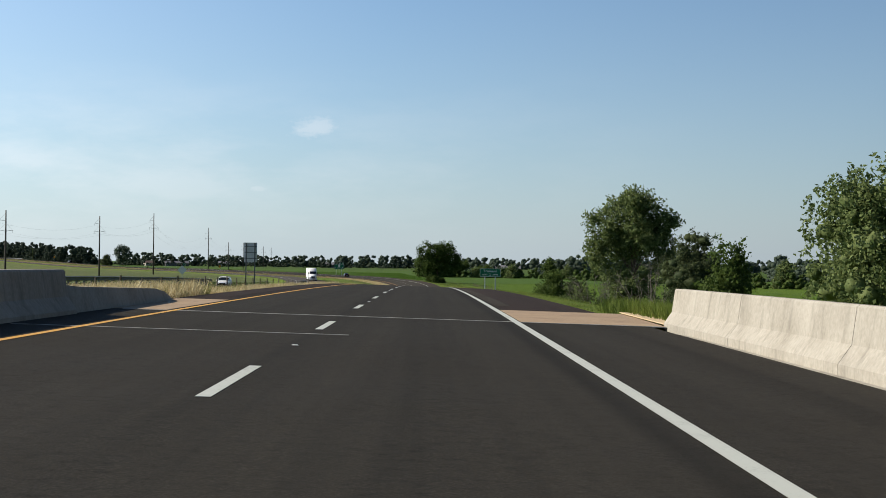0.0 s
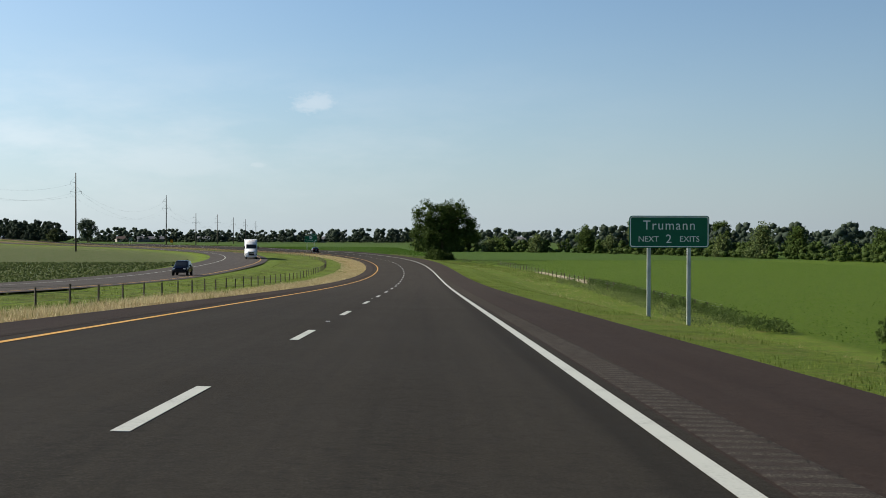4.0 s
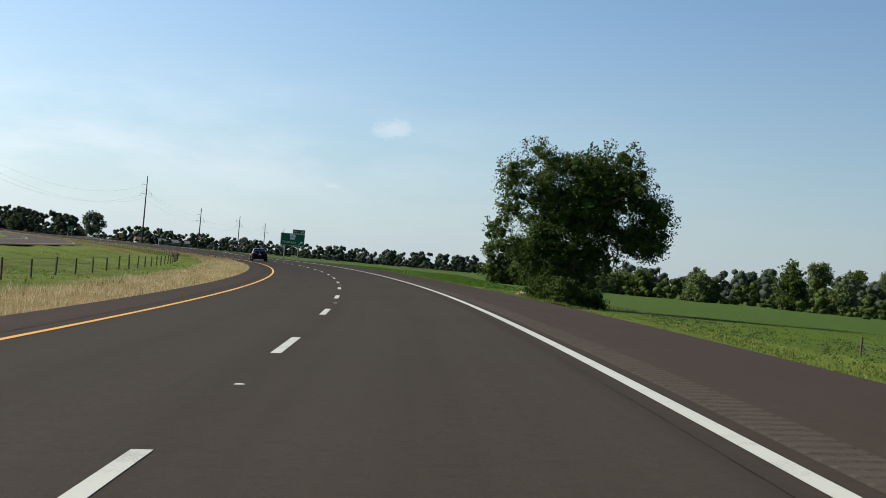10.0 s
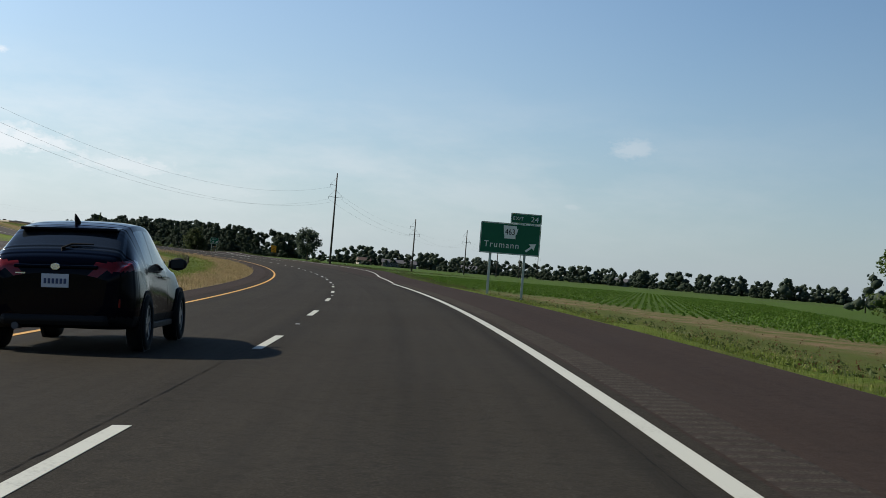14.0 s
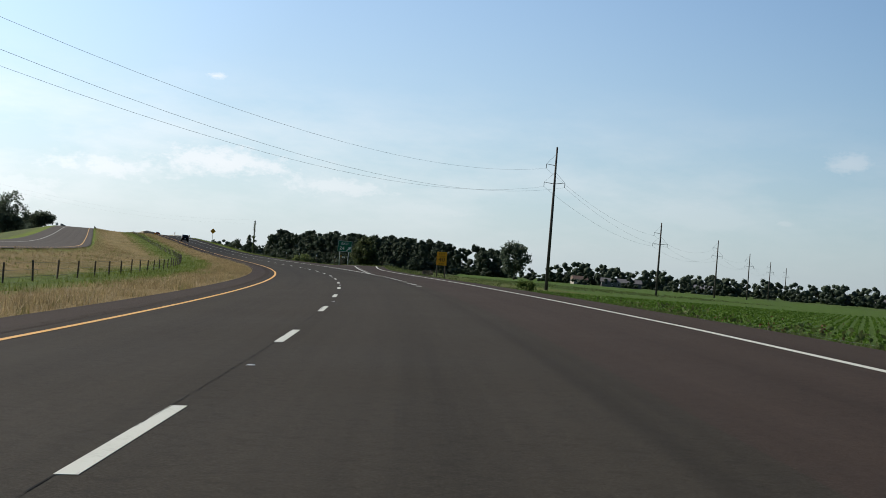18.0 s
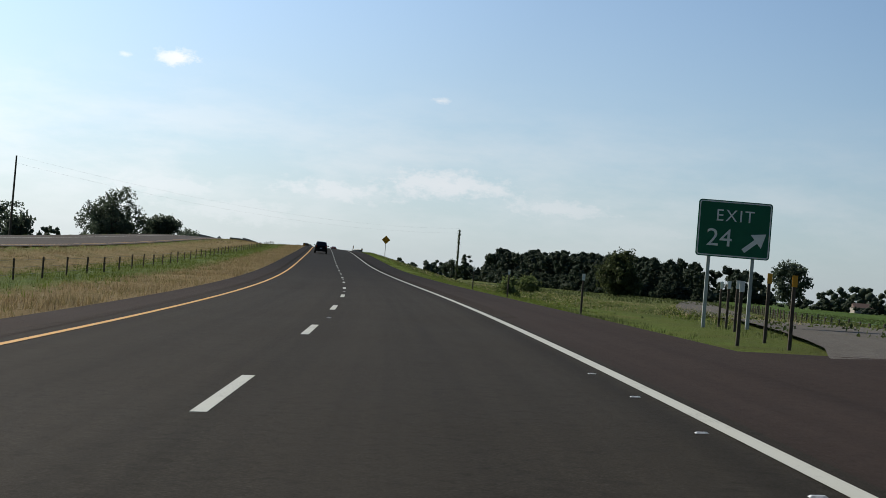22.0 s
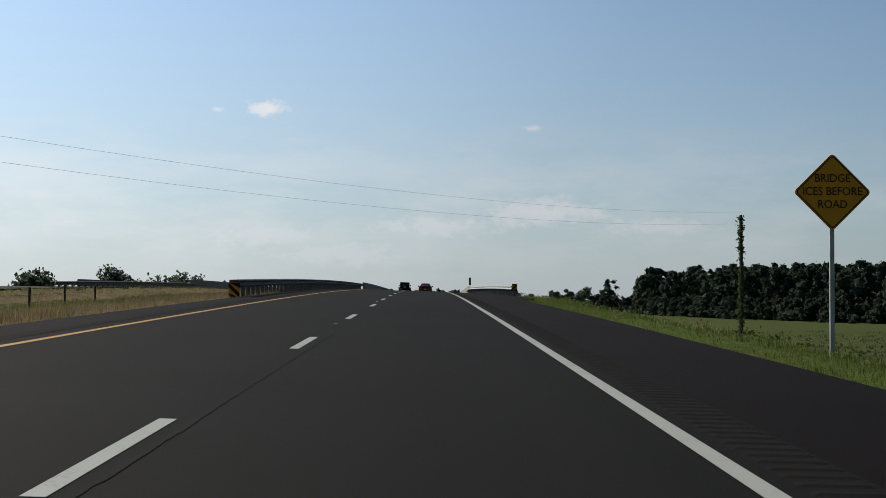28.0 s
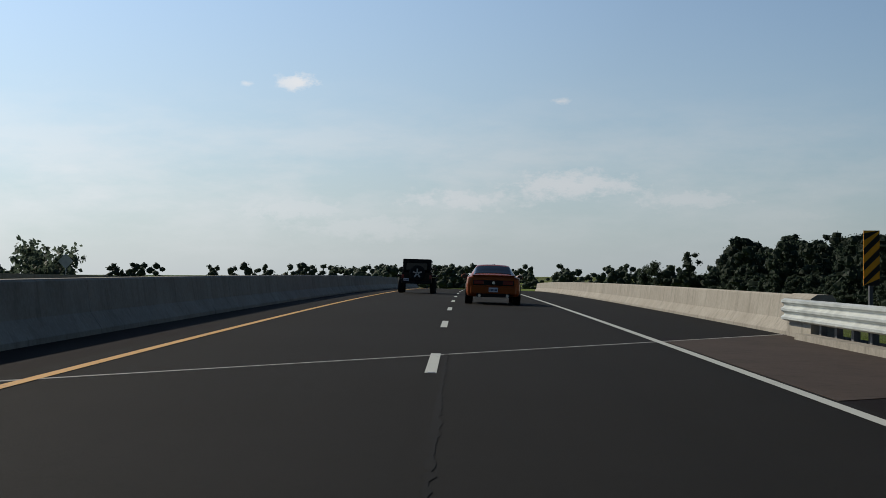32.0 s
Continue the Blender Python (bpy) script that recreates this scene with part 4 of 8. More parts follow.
def tree(name, x, y, top, width, label, mat, seed, base=2.0, n=6000, size=0.24, trunk=0.3, blobs=26, lean=0.0, narrow=0.0, ragged=0.25, z0=None, lobes=(), core=0.55, twig=None):
    """A tree that stands at x, y with its top at that height and a crown of that width; base: height of the lowest leaves above the foot."""
    rng = np.random.default_rng(seed)
    z0 = ground_z(x, y) - 0.05 if z0 is None else z0
    h = top - z0
    root = new(name)
    root.location = (x, y, z0)
    if base < 0 and not lobes:                            # a shrub, dense down to the ground
        lobes = ((0, 0, h * 0.74, width * 0.28, h * 0.22, 16), (0, 0, h * 0.45, width * 0.40, h * 0.30, 30), (0, 0, h * 0.16, width * 0.44, h * 0.18, 26))
    bl = []
    for lx, ly, lz, lr, lh, k in lobes:
        for i in range(k):
            d = Vector(rng.normal(size=3)).normalized()
            q = rng.uniform(0.35, 0.8)
            bl.append((lx + d.x * lr * q, ly + d.y * lr * q, lz + d.z * lh * q, lr * rng.uniform(0.30, 0.50)))
    for i in range(0 if lobes else blobs):
        u = rng.uniform(0.0, 1.0)
        zz = base + (h - base) * (0.10 + 0.80 * u)
        prof = math.sin(math.pi * (0.14 + 0.74 * u))**0.55 * (1 - narrow * u)
        a = rng.uniform(0, 2 * math.pi)
        r = width / 2 * prof * math.sqrt(rng.uniform(0.10, 1.0)) * 0.84
        br = (0.12 + ragged * rng.uniform(0.2, 0.55)) * width / 2 * 1.25
        br = min(br, (h - zz) * 1.0 + 0.3)
        bl.append((r * math.cos(a) + lean * u, r * math.sin(a), min(zz, h - br * 0.75), br))
    pts, out = crown_points(rng, bl, n, twig=size * 3.2 if twig is None else twig)
    keep = pts[:, 2] > base * 0.5
    pts, out = pts[keep], out[keep]
    put("crown", crown_mesh("crown", leaf_quads(pts, size, rng, out, 0.2, 0.8), [q for q in bl if q[3] > 0.5], core, rng, mat), root)
    bm = bmesh.new()
    hz = base + (h - base) * 0.55
    bend = [Vector((rng.normal() * 0.05 * k + lean * 0.2 * k / 4, rng.normal() * 0.05 * k, hz * k / 5)) for k in range(6)]
    tube(bm, bend, [trunk * (1.25 if k == 0 else 1 - 0.13 * k) for k in range(6)], 9)
    order = sorted(bl, key=lambda q: -q[3])[:22 if lobes else 10]
    for q in order:
        k = int(np.clip(q[2] / hz * 5 - 1.2, 1, 5))
        s = bend[k]
        e = Vector(q[:3])
        mid = s.lerp(e, 0.5) + Vector((rng.normal() * 0.3, rng.normal() * 0.3, 0.4))
        tube(bm, [s, mid, e], [trunk * 0.45, trunk * 0.28, trunk * 0.10], 6)
    part("trunk", bm, M_BARK, root, smooth=True)
    tagged(root, label, "tree")
    return root


# the tall tree, the shrubby ones and their bushes by the first bridge
tree("tree", 26.0, 167.0, 17.4, 12.4, "tall rounded tree with sunlit pale-green leaves beside the road bank", M_LEAF_P, 11, base=1.0, n=42000, size=0.145, trunk=0.26, core=0.3,
     lobes=((0.0, 0.0, 14.2, 3.4, 2.5, 26), (-3.3, 0.0, 12.2, 2.6, 2.7, 20), (3.4, 0.0, 12.2, 2.7, 2.8, 22), (0.0, 0.0, 10.4, 4.4, 3.0, 24), (-3.7, 0.0, 8.4, 2.4, 2.8, 18), (4.0, 0.0, 8.2, 2.6, 3.2, 22),
            (-0.6, 0.0, 5.4, 3.8, 2.4, 20), (-2.0, 0.0, 3.0, 2.8, 2.2, 16), (1.6, 0.0, 3.0, 2.0, 2.2, 8)))
tree("tree", 28.6, 143.0, 11.2, 8.6, "broad dark feathery tree leafed down to the ground", M_LEAF_D, 12, base=1.7, n=44000, size=0.09, trunk=0.18, core=0.55,
     lobes=((0.1, 0.0, 8.7, 2.4, 2.1, 26), (-0.4, 0.0, 7.2, 3.3, 2.4, 36), (0.4, 0.0, 5.4, 4.3, 2.4, 44), (0.2, 0.0, 3.9, 4.2, 1.5, 34)))
tree("tree", 27.5, 78.0, 14.2, 14.0, "large silvery-green tree behind the bridge barrier", M_LEAF_P, 13, base=0.6, n=30000, size=0.135, trunk=0.3, blobs=80, narrow=0.15, core=0.4)
tree("tree", 19.5, 88.0, 9.4, 4.6, "small bright green tree behind the bridge barrier", M_LEAF, 14, base=-0.2, n=10000, size=0.115, trunk=0.12, core=0.35)
tree("bush", 17.6, 178.0, 6.9, 5.0, "tall dark green bush on the bank", M_LEAF, 15, base=-0.4, n=12000, size=0.12, trunk=0.10, core=0.12)
tree("bush", 20.6, 181.0, 5.6, 4.2, "broad dark green bush on the bank", M_LEAF_D, 16, base=-0.4, n=13000, size=0.12, trunk=0.10, core=0.3)
for i, (bx, by, bt, bw) in enumerate(((19.8, 166, 5.2, 5.0), (22.0, 157, 3.6, 4.2), (18.0, 172, 3.4, 3.6), (17.0, 194.0, 3.7, 2.3), (26.0, 152, 3.9, 3.8), (29.0, 160, 4.5, 4.5))):
    tree("bush", bx, by, bt, bw, "leafy green bush on the road bank", M_LEAF if i % 2 else M_LEAF_P, 30 + i, base=-0.5, n=5600, size=0.10, trunk=0.04, blobs=22, core=0.12)


def bare_tree(x, y, h, seed):
    rng = np.random.default_rng(seed)
    root = new("dead_tree")
    root.location = (x, y, ground_z(x, y) - 0.05)
    bm = bmesh.new()
    for k in range(13):
        a, e = rng.uniform(0, 6.28), rng.uniform(0.8, 1.5)
        p = Vector((0, 0, 0.2))
        d = Vector((math.cos(a) * math.cos(e), math.sin(a) * math.cos(e), math.sin(e)))
        pts, rad = [p], [0.045]
        for j in range(5):
            p = p + d * h / 6 + Vector(rng.normal(size=3)) * 0.12
            pts.append(p)
            rad.append(0.038 * (1 - j / 5.2))
            for m in range(5 if j else 1):
                q = p + (d + Vector(rng.normal(size=3)) * 0.7).normalized() * h * rng.uniform(0.08, 0.24)
                tube(bm, [p, p.lerp(q, 0.5) + Vector((0, 0, 0.06)), q], [0.012, 0.009, 0.004], 4)
        tube(bm, pts, rad, 5)
    part("trunk", bm, plain("dead_wood", (0.14, 0.125, 0.105), 0.9, 0.0, 0.3), root)
    return tagged(root, "bare grey dead tree with spreading branches", "tree")


bare_tree(25.2, 150.5, 8.5, 5)
bare_tree(20.6, 165.0, 5.4, 6)
bare_tree(22.4, 163.0, 4.8, 7)

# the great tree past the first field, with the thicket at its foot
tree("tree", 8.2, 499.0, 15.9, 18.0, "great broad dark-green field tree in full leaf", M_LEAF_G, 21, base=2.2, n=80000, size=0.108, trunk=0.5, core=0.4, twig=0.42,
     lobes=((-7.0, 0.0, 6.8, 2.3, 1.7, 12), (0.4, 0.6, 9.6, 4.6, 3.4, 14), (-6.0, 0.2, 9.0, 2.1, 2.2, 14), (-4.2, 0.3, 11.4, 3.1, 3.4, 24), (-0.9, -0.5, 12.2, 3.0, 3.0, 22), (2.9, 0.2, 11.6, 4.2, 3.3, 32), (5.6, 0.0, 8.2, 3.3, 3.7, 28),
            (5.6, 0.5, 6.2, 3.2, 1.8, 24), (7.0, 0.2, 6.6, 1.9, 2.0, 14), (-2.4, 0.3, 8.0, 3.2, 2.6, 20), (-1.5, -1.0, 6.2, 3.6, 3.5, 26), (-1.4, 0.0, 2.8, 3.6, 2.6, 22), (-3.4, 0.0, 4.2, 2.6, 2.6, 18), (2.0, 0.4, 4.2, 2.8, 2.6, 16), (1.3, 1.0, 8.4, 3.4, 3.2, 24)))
for i, (bx, by, bt, bw) in enumerate(((5.6, 496.0, 2.4, 4.0), (7.4, 494.6, 2.5, 4.4), (9.6, 496.0, 2.0, 3.8))):
    tree("bush", bx, by, bt, bw, "dense dark-green thicket under the great tree", M_LEAF_G, 50 + i, base=-0.3, n=8000, size=0.11, trunk=0.06, core=0.3)
tree("tree", 9.4, 691.0, 13.0, 21.0, "broad clump of dark-green trees leafed to the ground", M_LEAF, 22, base=-0.2, n=26000, size=0.21, trunk=0.3, core=0.5,
     lobes=((-6.6, 0.0, 7.6, 3.6, 3.6, 22), (-2.6, 0.5, 9.4, 3.6, 3.2, 22), (1.6, 0.0, 9.6, 3.8, 3.2, 22), (5.8, 0.3, 8.6, 3.8, 3.4, 22), (8.4, 0.0, 5.6, 2.8, 3.4, 16), (-6.8, 0.0, 3.2, 3.6, 3.2, 22), (-2.0, -0.5, 3.6, 4.2, 3.6, 26), (3.0, -0.5, 3.6, 4.2, 3.6, 26), (7.6, 0.0, 2.8, 3.2, 2.8, 18), (-4.5, -1.0, 1.2, 4.0, 1.6, 18), (0.5, -1.0, 1.2, 4.2, 1.6, 18), (5.0, -1.0, 1.2, 4.0, 1.6, 18), (-0.5, 0.0, 6.5, 4.2, 3.0, 18), (4.5, 0.0, 6.2, 3.8, 3.0, 18)))
tree("tree", 23.0, 715.0, 8.6, 12.0, "round dark-green tree behind the field", M_LEAF, 23, base=0.4, n=9600, size=0.240, trunk=0.25, blobs=28)
tree("bush", 34.0, 720.0, 5.6, 10.0, "low dark-green bush behind the field", M_LEAF, 24, base=0.1, n=2600, size=0.28, trunk=0.07, blobs=16)
# trees beyond the first field
for i, (bx, by, bt, bw) in enumerate(((47, 676, 7.0, 7), (63.7, 661, 11.0, 8.5), (71, 650, 6.4, 6), (80, 615, 6.2, 6), (106.5, 818, 14.4, 8), (116, 812, 12.6, 8), (124, 800, 13.4, 8), (135, 760, 13.2, 8), (96.5, 535, 10.2, 9), (103, 522, 9.0, 7),
                                      (91, 560, 7.2, 6), (112, 480, 8.0, 7), (118, 446, 9.4, 9), (36, 690, 6.5, 7), (30, 690, 5.0, 6))):
    tree("tree", bx, by, bt, bw, "tall slim tree over the hedge of the field" if by > 740 else "mid-green tree on the far edge of the field", M_LEAF if i % 2 else M_LEAF_P, 70 + i,
         base=3.0 if by > 740 else -0.1, n=5200, size=0.30, trunk=0.16, blobs=30, core=0.4, ragged=0.42)
# around the exit and the second bridge
tree("tree", -229.0, 1055.0, 10.1, 8.6, "broad round dark tree on the grass beside the ramp", M_LEAF_D, 101, base=-0.6, n=14000, size=0.21, trunk=0.25, core=0.6,
     lobes=((0.0, 0.0, 7.6, 2.9, 1.9, 18), (0.0, 0.0, 5.2, 4.4, 2.4, 30), (0.2, 0.0, 2.5, 5.0, 2.4, 36)))
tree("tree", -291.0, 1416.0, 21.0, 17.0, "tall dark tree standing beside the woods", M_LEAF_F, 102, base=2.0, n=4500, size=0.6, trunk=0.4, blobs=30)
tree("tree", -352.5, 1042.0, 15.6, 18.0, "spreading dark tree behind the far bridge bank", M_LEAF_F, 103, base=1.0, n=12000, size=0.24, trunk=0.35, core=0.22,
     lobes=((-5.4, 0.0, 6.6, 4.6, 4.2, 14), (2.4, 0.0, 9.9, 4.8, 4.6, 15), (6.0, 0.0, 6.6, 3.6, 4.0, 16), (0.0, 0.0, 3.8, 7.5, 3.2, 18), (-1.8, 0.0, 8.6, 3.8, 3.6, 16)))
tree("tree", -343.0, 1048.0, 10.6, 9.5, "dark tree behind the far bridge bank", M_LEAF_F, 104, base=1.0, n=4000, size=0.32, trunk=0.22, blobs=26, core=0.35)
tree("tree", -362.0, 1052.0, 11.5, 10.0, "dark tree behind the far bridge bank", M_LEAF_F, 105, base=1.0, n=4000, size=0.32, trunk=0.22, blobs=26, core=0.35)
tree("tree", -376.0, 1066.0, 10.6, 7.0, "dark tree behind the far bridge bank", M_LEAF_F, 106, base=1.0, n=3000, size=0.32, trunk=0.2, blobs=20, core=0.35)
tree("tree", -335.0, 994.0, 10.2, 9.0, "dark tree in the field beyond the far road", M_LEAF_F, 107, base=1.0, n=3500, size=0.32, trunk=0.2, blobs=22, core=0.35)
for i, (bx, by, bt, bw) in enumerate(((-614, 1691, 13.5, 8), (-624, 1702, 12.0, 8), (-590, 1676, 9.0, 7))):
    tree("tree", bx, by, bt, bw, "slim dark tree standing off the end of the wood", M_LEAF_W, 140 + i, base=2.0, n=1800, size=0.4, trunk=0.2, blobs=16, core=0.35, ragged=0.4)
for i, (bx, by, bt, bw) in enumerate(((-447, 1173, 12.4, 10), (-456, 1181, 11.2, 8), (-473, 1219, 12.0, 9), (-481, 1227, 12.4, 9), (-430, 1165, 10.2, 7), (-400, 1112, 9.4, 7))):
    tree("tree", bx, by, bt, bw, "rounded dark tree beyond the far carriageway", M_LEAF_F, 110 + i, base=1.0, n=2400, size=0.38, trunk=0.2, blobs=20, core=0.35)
tree("bush", -105.5, 811.0, 1.9, 2.6, "small round shrub at the field fence", M_LEAF, 120, base=0.7, n=2200, size=0.09, trunk=0.04, blobs=14, core=0.3)
for i, (bs, bl_, bt, bw) in enumerate(((905, 9.5, 1.5, 1.6), (1010, 26.0, 2.4, 4.2), (1035, 30.0, 2.8, 5.0))):
    q = surf(bs, bl_)
    tree("bush", float(q[0]), float(q[1]), ground_z(q[0], q[1]) + bt, bw, "small green bush on the grassy bank", M_LEAF_P, 130 + i, base=-0.6, n=2200, size=0.11, trunk=0.03, blobs=16, core=0.35)


def woods(name, label, lines, seed, mat, clusters=13, per=30, size=0.5, wide=(0.8, 1.25), high=(0.68, 0.76, 0.83, 0.9, 0.95, 1.0), under=1.0, lump=(0.13, 0.20), rugged=0.68):
    """Far trees that nobody could count: lines of (x, y, height, depth) with a spacing. Every tree is a heap of leaf clumps."""
    rng = np.random.default_rng(seed)
    ball_v, ball_f = ICO if rugged > 0.6 else BALL
    mids, radii, trunks = [], [], []
    for pts, gap in lines:
        pts = np.asarray(pts, float)
        seg = np.linalg.norm(np.diff(pts[:, :2], axis=0), axis=1)
        run = np.concatenate([[0], np.cumsum(seg)])
        for d in np.arange(0, run[-1], gap):
            d = d + rng.normal() * gap * 0.6
            x, y, h, dep = (np.interp(d, run, pts[:, k]) for k in range(4))
            x, y = x + rng.normal() * dep, y + rng.normal() * dep
            h = h * rng.choice(high) * rng.uniform(0.94, 1.04)
            w, foot = h * rng.uniform(*wide) / 2, rng.uniform(0.0, 0.10)
            for k in range(clusters):                     # a domed crown, closed at its top
                u = (k + rng.uniform()) / clusters
                prof = math.sin(math.pi * (0.20 + 0.74 * u))**0.6
                r = h * rng.uniform(*lump) * (1.2 - 0.35 * u)
                a, q = rng.uniform(0, 2 * math.pi), max(w * prof - r * 0.6, 0.0) * math.sqrt(rng.uniform(0.08, 1.0))
                mids.append((x + math.cos(a) * q, y + math.sin(a) * q, min(h * (foot + (1.0 - foot) * (0.06 + 0.9 * u)), h - r * 0.9)))
                radii.append((r * rng.uniform(1.0, 1.4), r))
            for k in range(int(clusters * under)):          # undergrowth at its foot
                r = min(h, 14) * rng.uniform(0.09, 0.16)
                mids.append((x + rng.normal() * gap * 0.9, y + rng.normal() * gap * 0.6, min(h, 14) * rng.uniform(0.03, 0.40)))
                radii.append((r * 1.7, r * 1.1))
            trunks.append((x, y, h))
    mids, radii = np.array(mids), np.array(radii)
    n = len(mids)
    o = rng.normal(size=(n, per, 3))
    o /= np.linalg.norm(o, axis=2)[:, :, None]
    axes = np.stack([radii[:, 0], radii[:, 0], radii[:, 1]], 1)
    p = mids[:, None] + o * axes[:, None] * rng.uniform(0.80, 1.03, (n, per, 1))
    p[..., 2] = np.maximum(p[..., 2], 0.1)
    hv = mids[:, None] + ball_v[None] * axes[:, None] * rng.uniform(rugged, 1.0, (n, len(ball_v), 1))
    hv[..., 2] = np.maximum(hv[..., 2], 0.05)
    root = new(name)
    nl, nv = n * per, len(ball_v)
    k = ball_f.shape[1]
    hf = (ball_f[None] + (np.arange(n) * nv)[:, None, None]).reshape(-1, k) + 4 * nl
    leaf_f = quads(nl) if k == 4 else quads(nl)[:, [0, 1, 2, 0, 2, 3]].reshape(-1, 3)
    me = mesh_of("crown", np.concatenate([leaf_quads(p.reshape(-1, 3), size, rng, o.reshape(-1, 3), 0.0, 1.7), hv.reshape(-1, 3)]), np.concatenate([leaf_f, hf]), mat, smooth=rugged > 0.6)
    put("crown", me, root)
    tv, tf = [], []
    for x, y, h in trunks:
        k = len(tv)
        r = 0.018 * h
        tv += [(x - r, y, -0.2), (x + r, y, -0.2), (x, y + r, -0.2), (x, y, h * 0.7)]
        tf += [(k, k + 1, k + 3), (k + 1, k + 2, k + 3), (k + 2, k, k + 3)]
    put("trunk", mesh_of("trunk", tv, tf, M_BARK), root)
    return tagged(root, label, "woods", kind="stuff")


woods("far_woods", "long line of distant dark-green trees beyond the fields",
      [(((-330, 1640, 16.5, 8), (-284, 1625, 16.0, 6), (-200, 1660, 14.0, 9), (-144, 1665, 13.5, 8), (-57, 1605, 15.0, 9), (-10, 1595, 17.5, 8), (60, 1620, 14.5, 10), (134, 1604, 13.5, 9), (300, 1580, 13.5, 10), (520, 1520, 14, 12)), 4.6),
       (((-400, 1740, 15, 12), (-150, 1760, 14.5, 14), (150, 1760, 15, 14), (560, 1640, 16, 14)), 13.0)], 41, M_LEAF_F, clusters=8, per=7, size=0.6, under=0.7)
woods("far_woods", "tangled hedge of bushes and low trees along the edge of the field",
      [(((18, 700, 5.0, 3), (40, 683, 5.5, 3), (67, 668, 5.5, 3), (86, 592, 5.0, 3), (101, 520, 5.2, 3), (121, 440, 5.5, 3), (150, 330, 5.5, 3), (185, 190, 6, 3)), 3.4)], 45, M_LEAF, clusters=7, per=15, size=0.30, under=0.7, lump=(0.13, 0.22), wide=(0.7, 1.1))
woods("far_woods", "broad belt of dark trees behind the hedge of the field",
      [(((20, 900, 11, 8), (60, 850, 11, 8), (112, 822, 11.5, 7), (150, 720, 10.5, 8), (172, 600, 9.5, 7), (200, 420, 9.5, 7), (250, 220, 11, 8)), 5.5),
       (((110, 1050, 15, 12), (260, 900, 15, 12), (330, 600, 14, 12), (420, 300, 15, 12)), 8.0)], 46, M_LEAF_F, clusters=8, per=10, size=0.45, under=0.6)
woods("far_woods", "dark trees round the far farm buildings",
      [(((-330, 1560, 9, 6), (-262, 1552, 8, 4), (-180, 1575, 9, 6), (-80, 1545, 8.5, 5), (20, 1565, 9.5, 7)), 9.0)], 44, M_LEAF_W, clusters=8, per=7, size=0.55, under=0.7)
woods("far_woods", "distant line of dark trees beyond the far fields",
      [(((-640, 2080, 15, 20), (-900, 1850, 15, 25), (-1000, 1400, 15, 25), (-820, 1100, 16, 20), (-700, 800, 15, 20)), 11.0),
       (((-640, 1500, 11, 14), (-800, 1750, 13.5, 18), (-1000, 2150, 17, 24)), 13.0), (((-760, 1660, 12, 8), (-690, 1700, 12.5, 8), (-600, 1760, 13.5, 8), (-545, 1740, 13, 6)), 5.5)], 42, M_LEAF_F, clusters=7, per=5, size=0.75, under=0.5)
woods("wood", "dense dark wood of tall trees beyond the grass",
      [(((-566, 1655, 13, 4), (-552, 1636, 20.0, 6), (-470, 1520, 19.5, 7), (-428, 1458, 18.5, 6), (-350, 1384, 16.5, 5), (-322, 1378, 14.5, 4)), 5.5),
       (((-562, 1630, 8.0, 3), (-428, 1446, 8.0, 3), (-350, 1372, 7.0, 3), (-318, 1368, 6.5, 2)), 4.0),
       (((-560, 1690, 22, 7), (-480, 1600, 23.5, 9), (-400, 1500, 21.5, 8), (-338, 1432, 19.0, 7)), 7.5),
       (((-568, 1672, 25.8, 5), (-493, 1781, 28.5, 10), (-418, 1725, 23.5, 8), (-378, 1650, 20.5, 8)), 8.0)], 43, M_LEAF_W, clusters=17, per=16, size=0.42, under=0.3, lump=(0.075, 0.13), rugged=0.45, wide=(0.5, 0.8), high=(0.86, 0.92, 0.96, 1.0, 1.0))


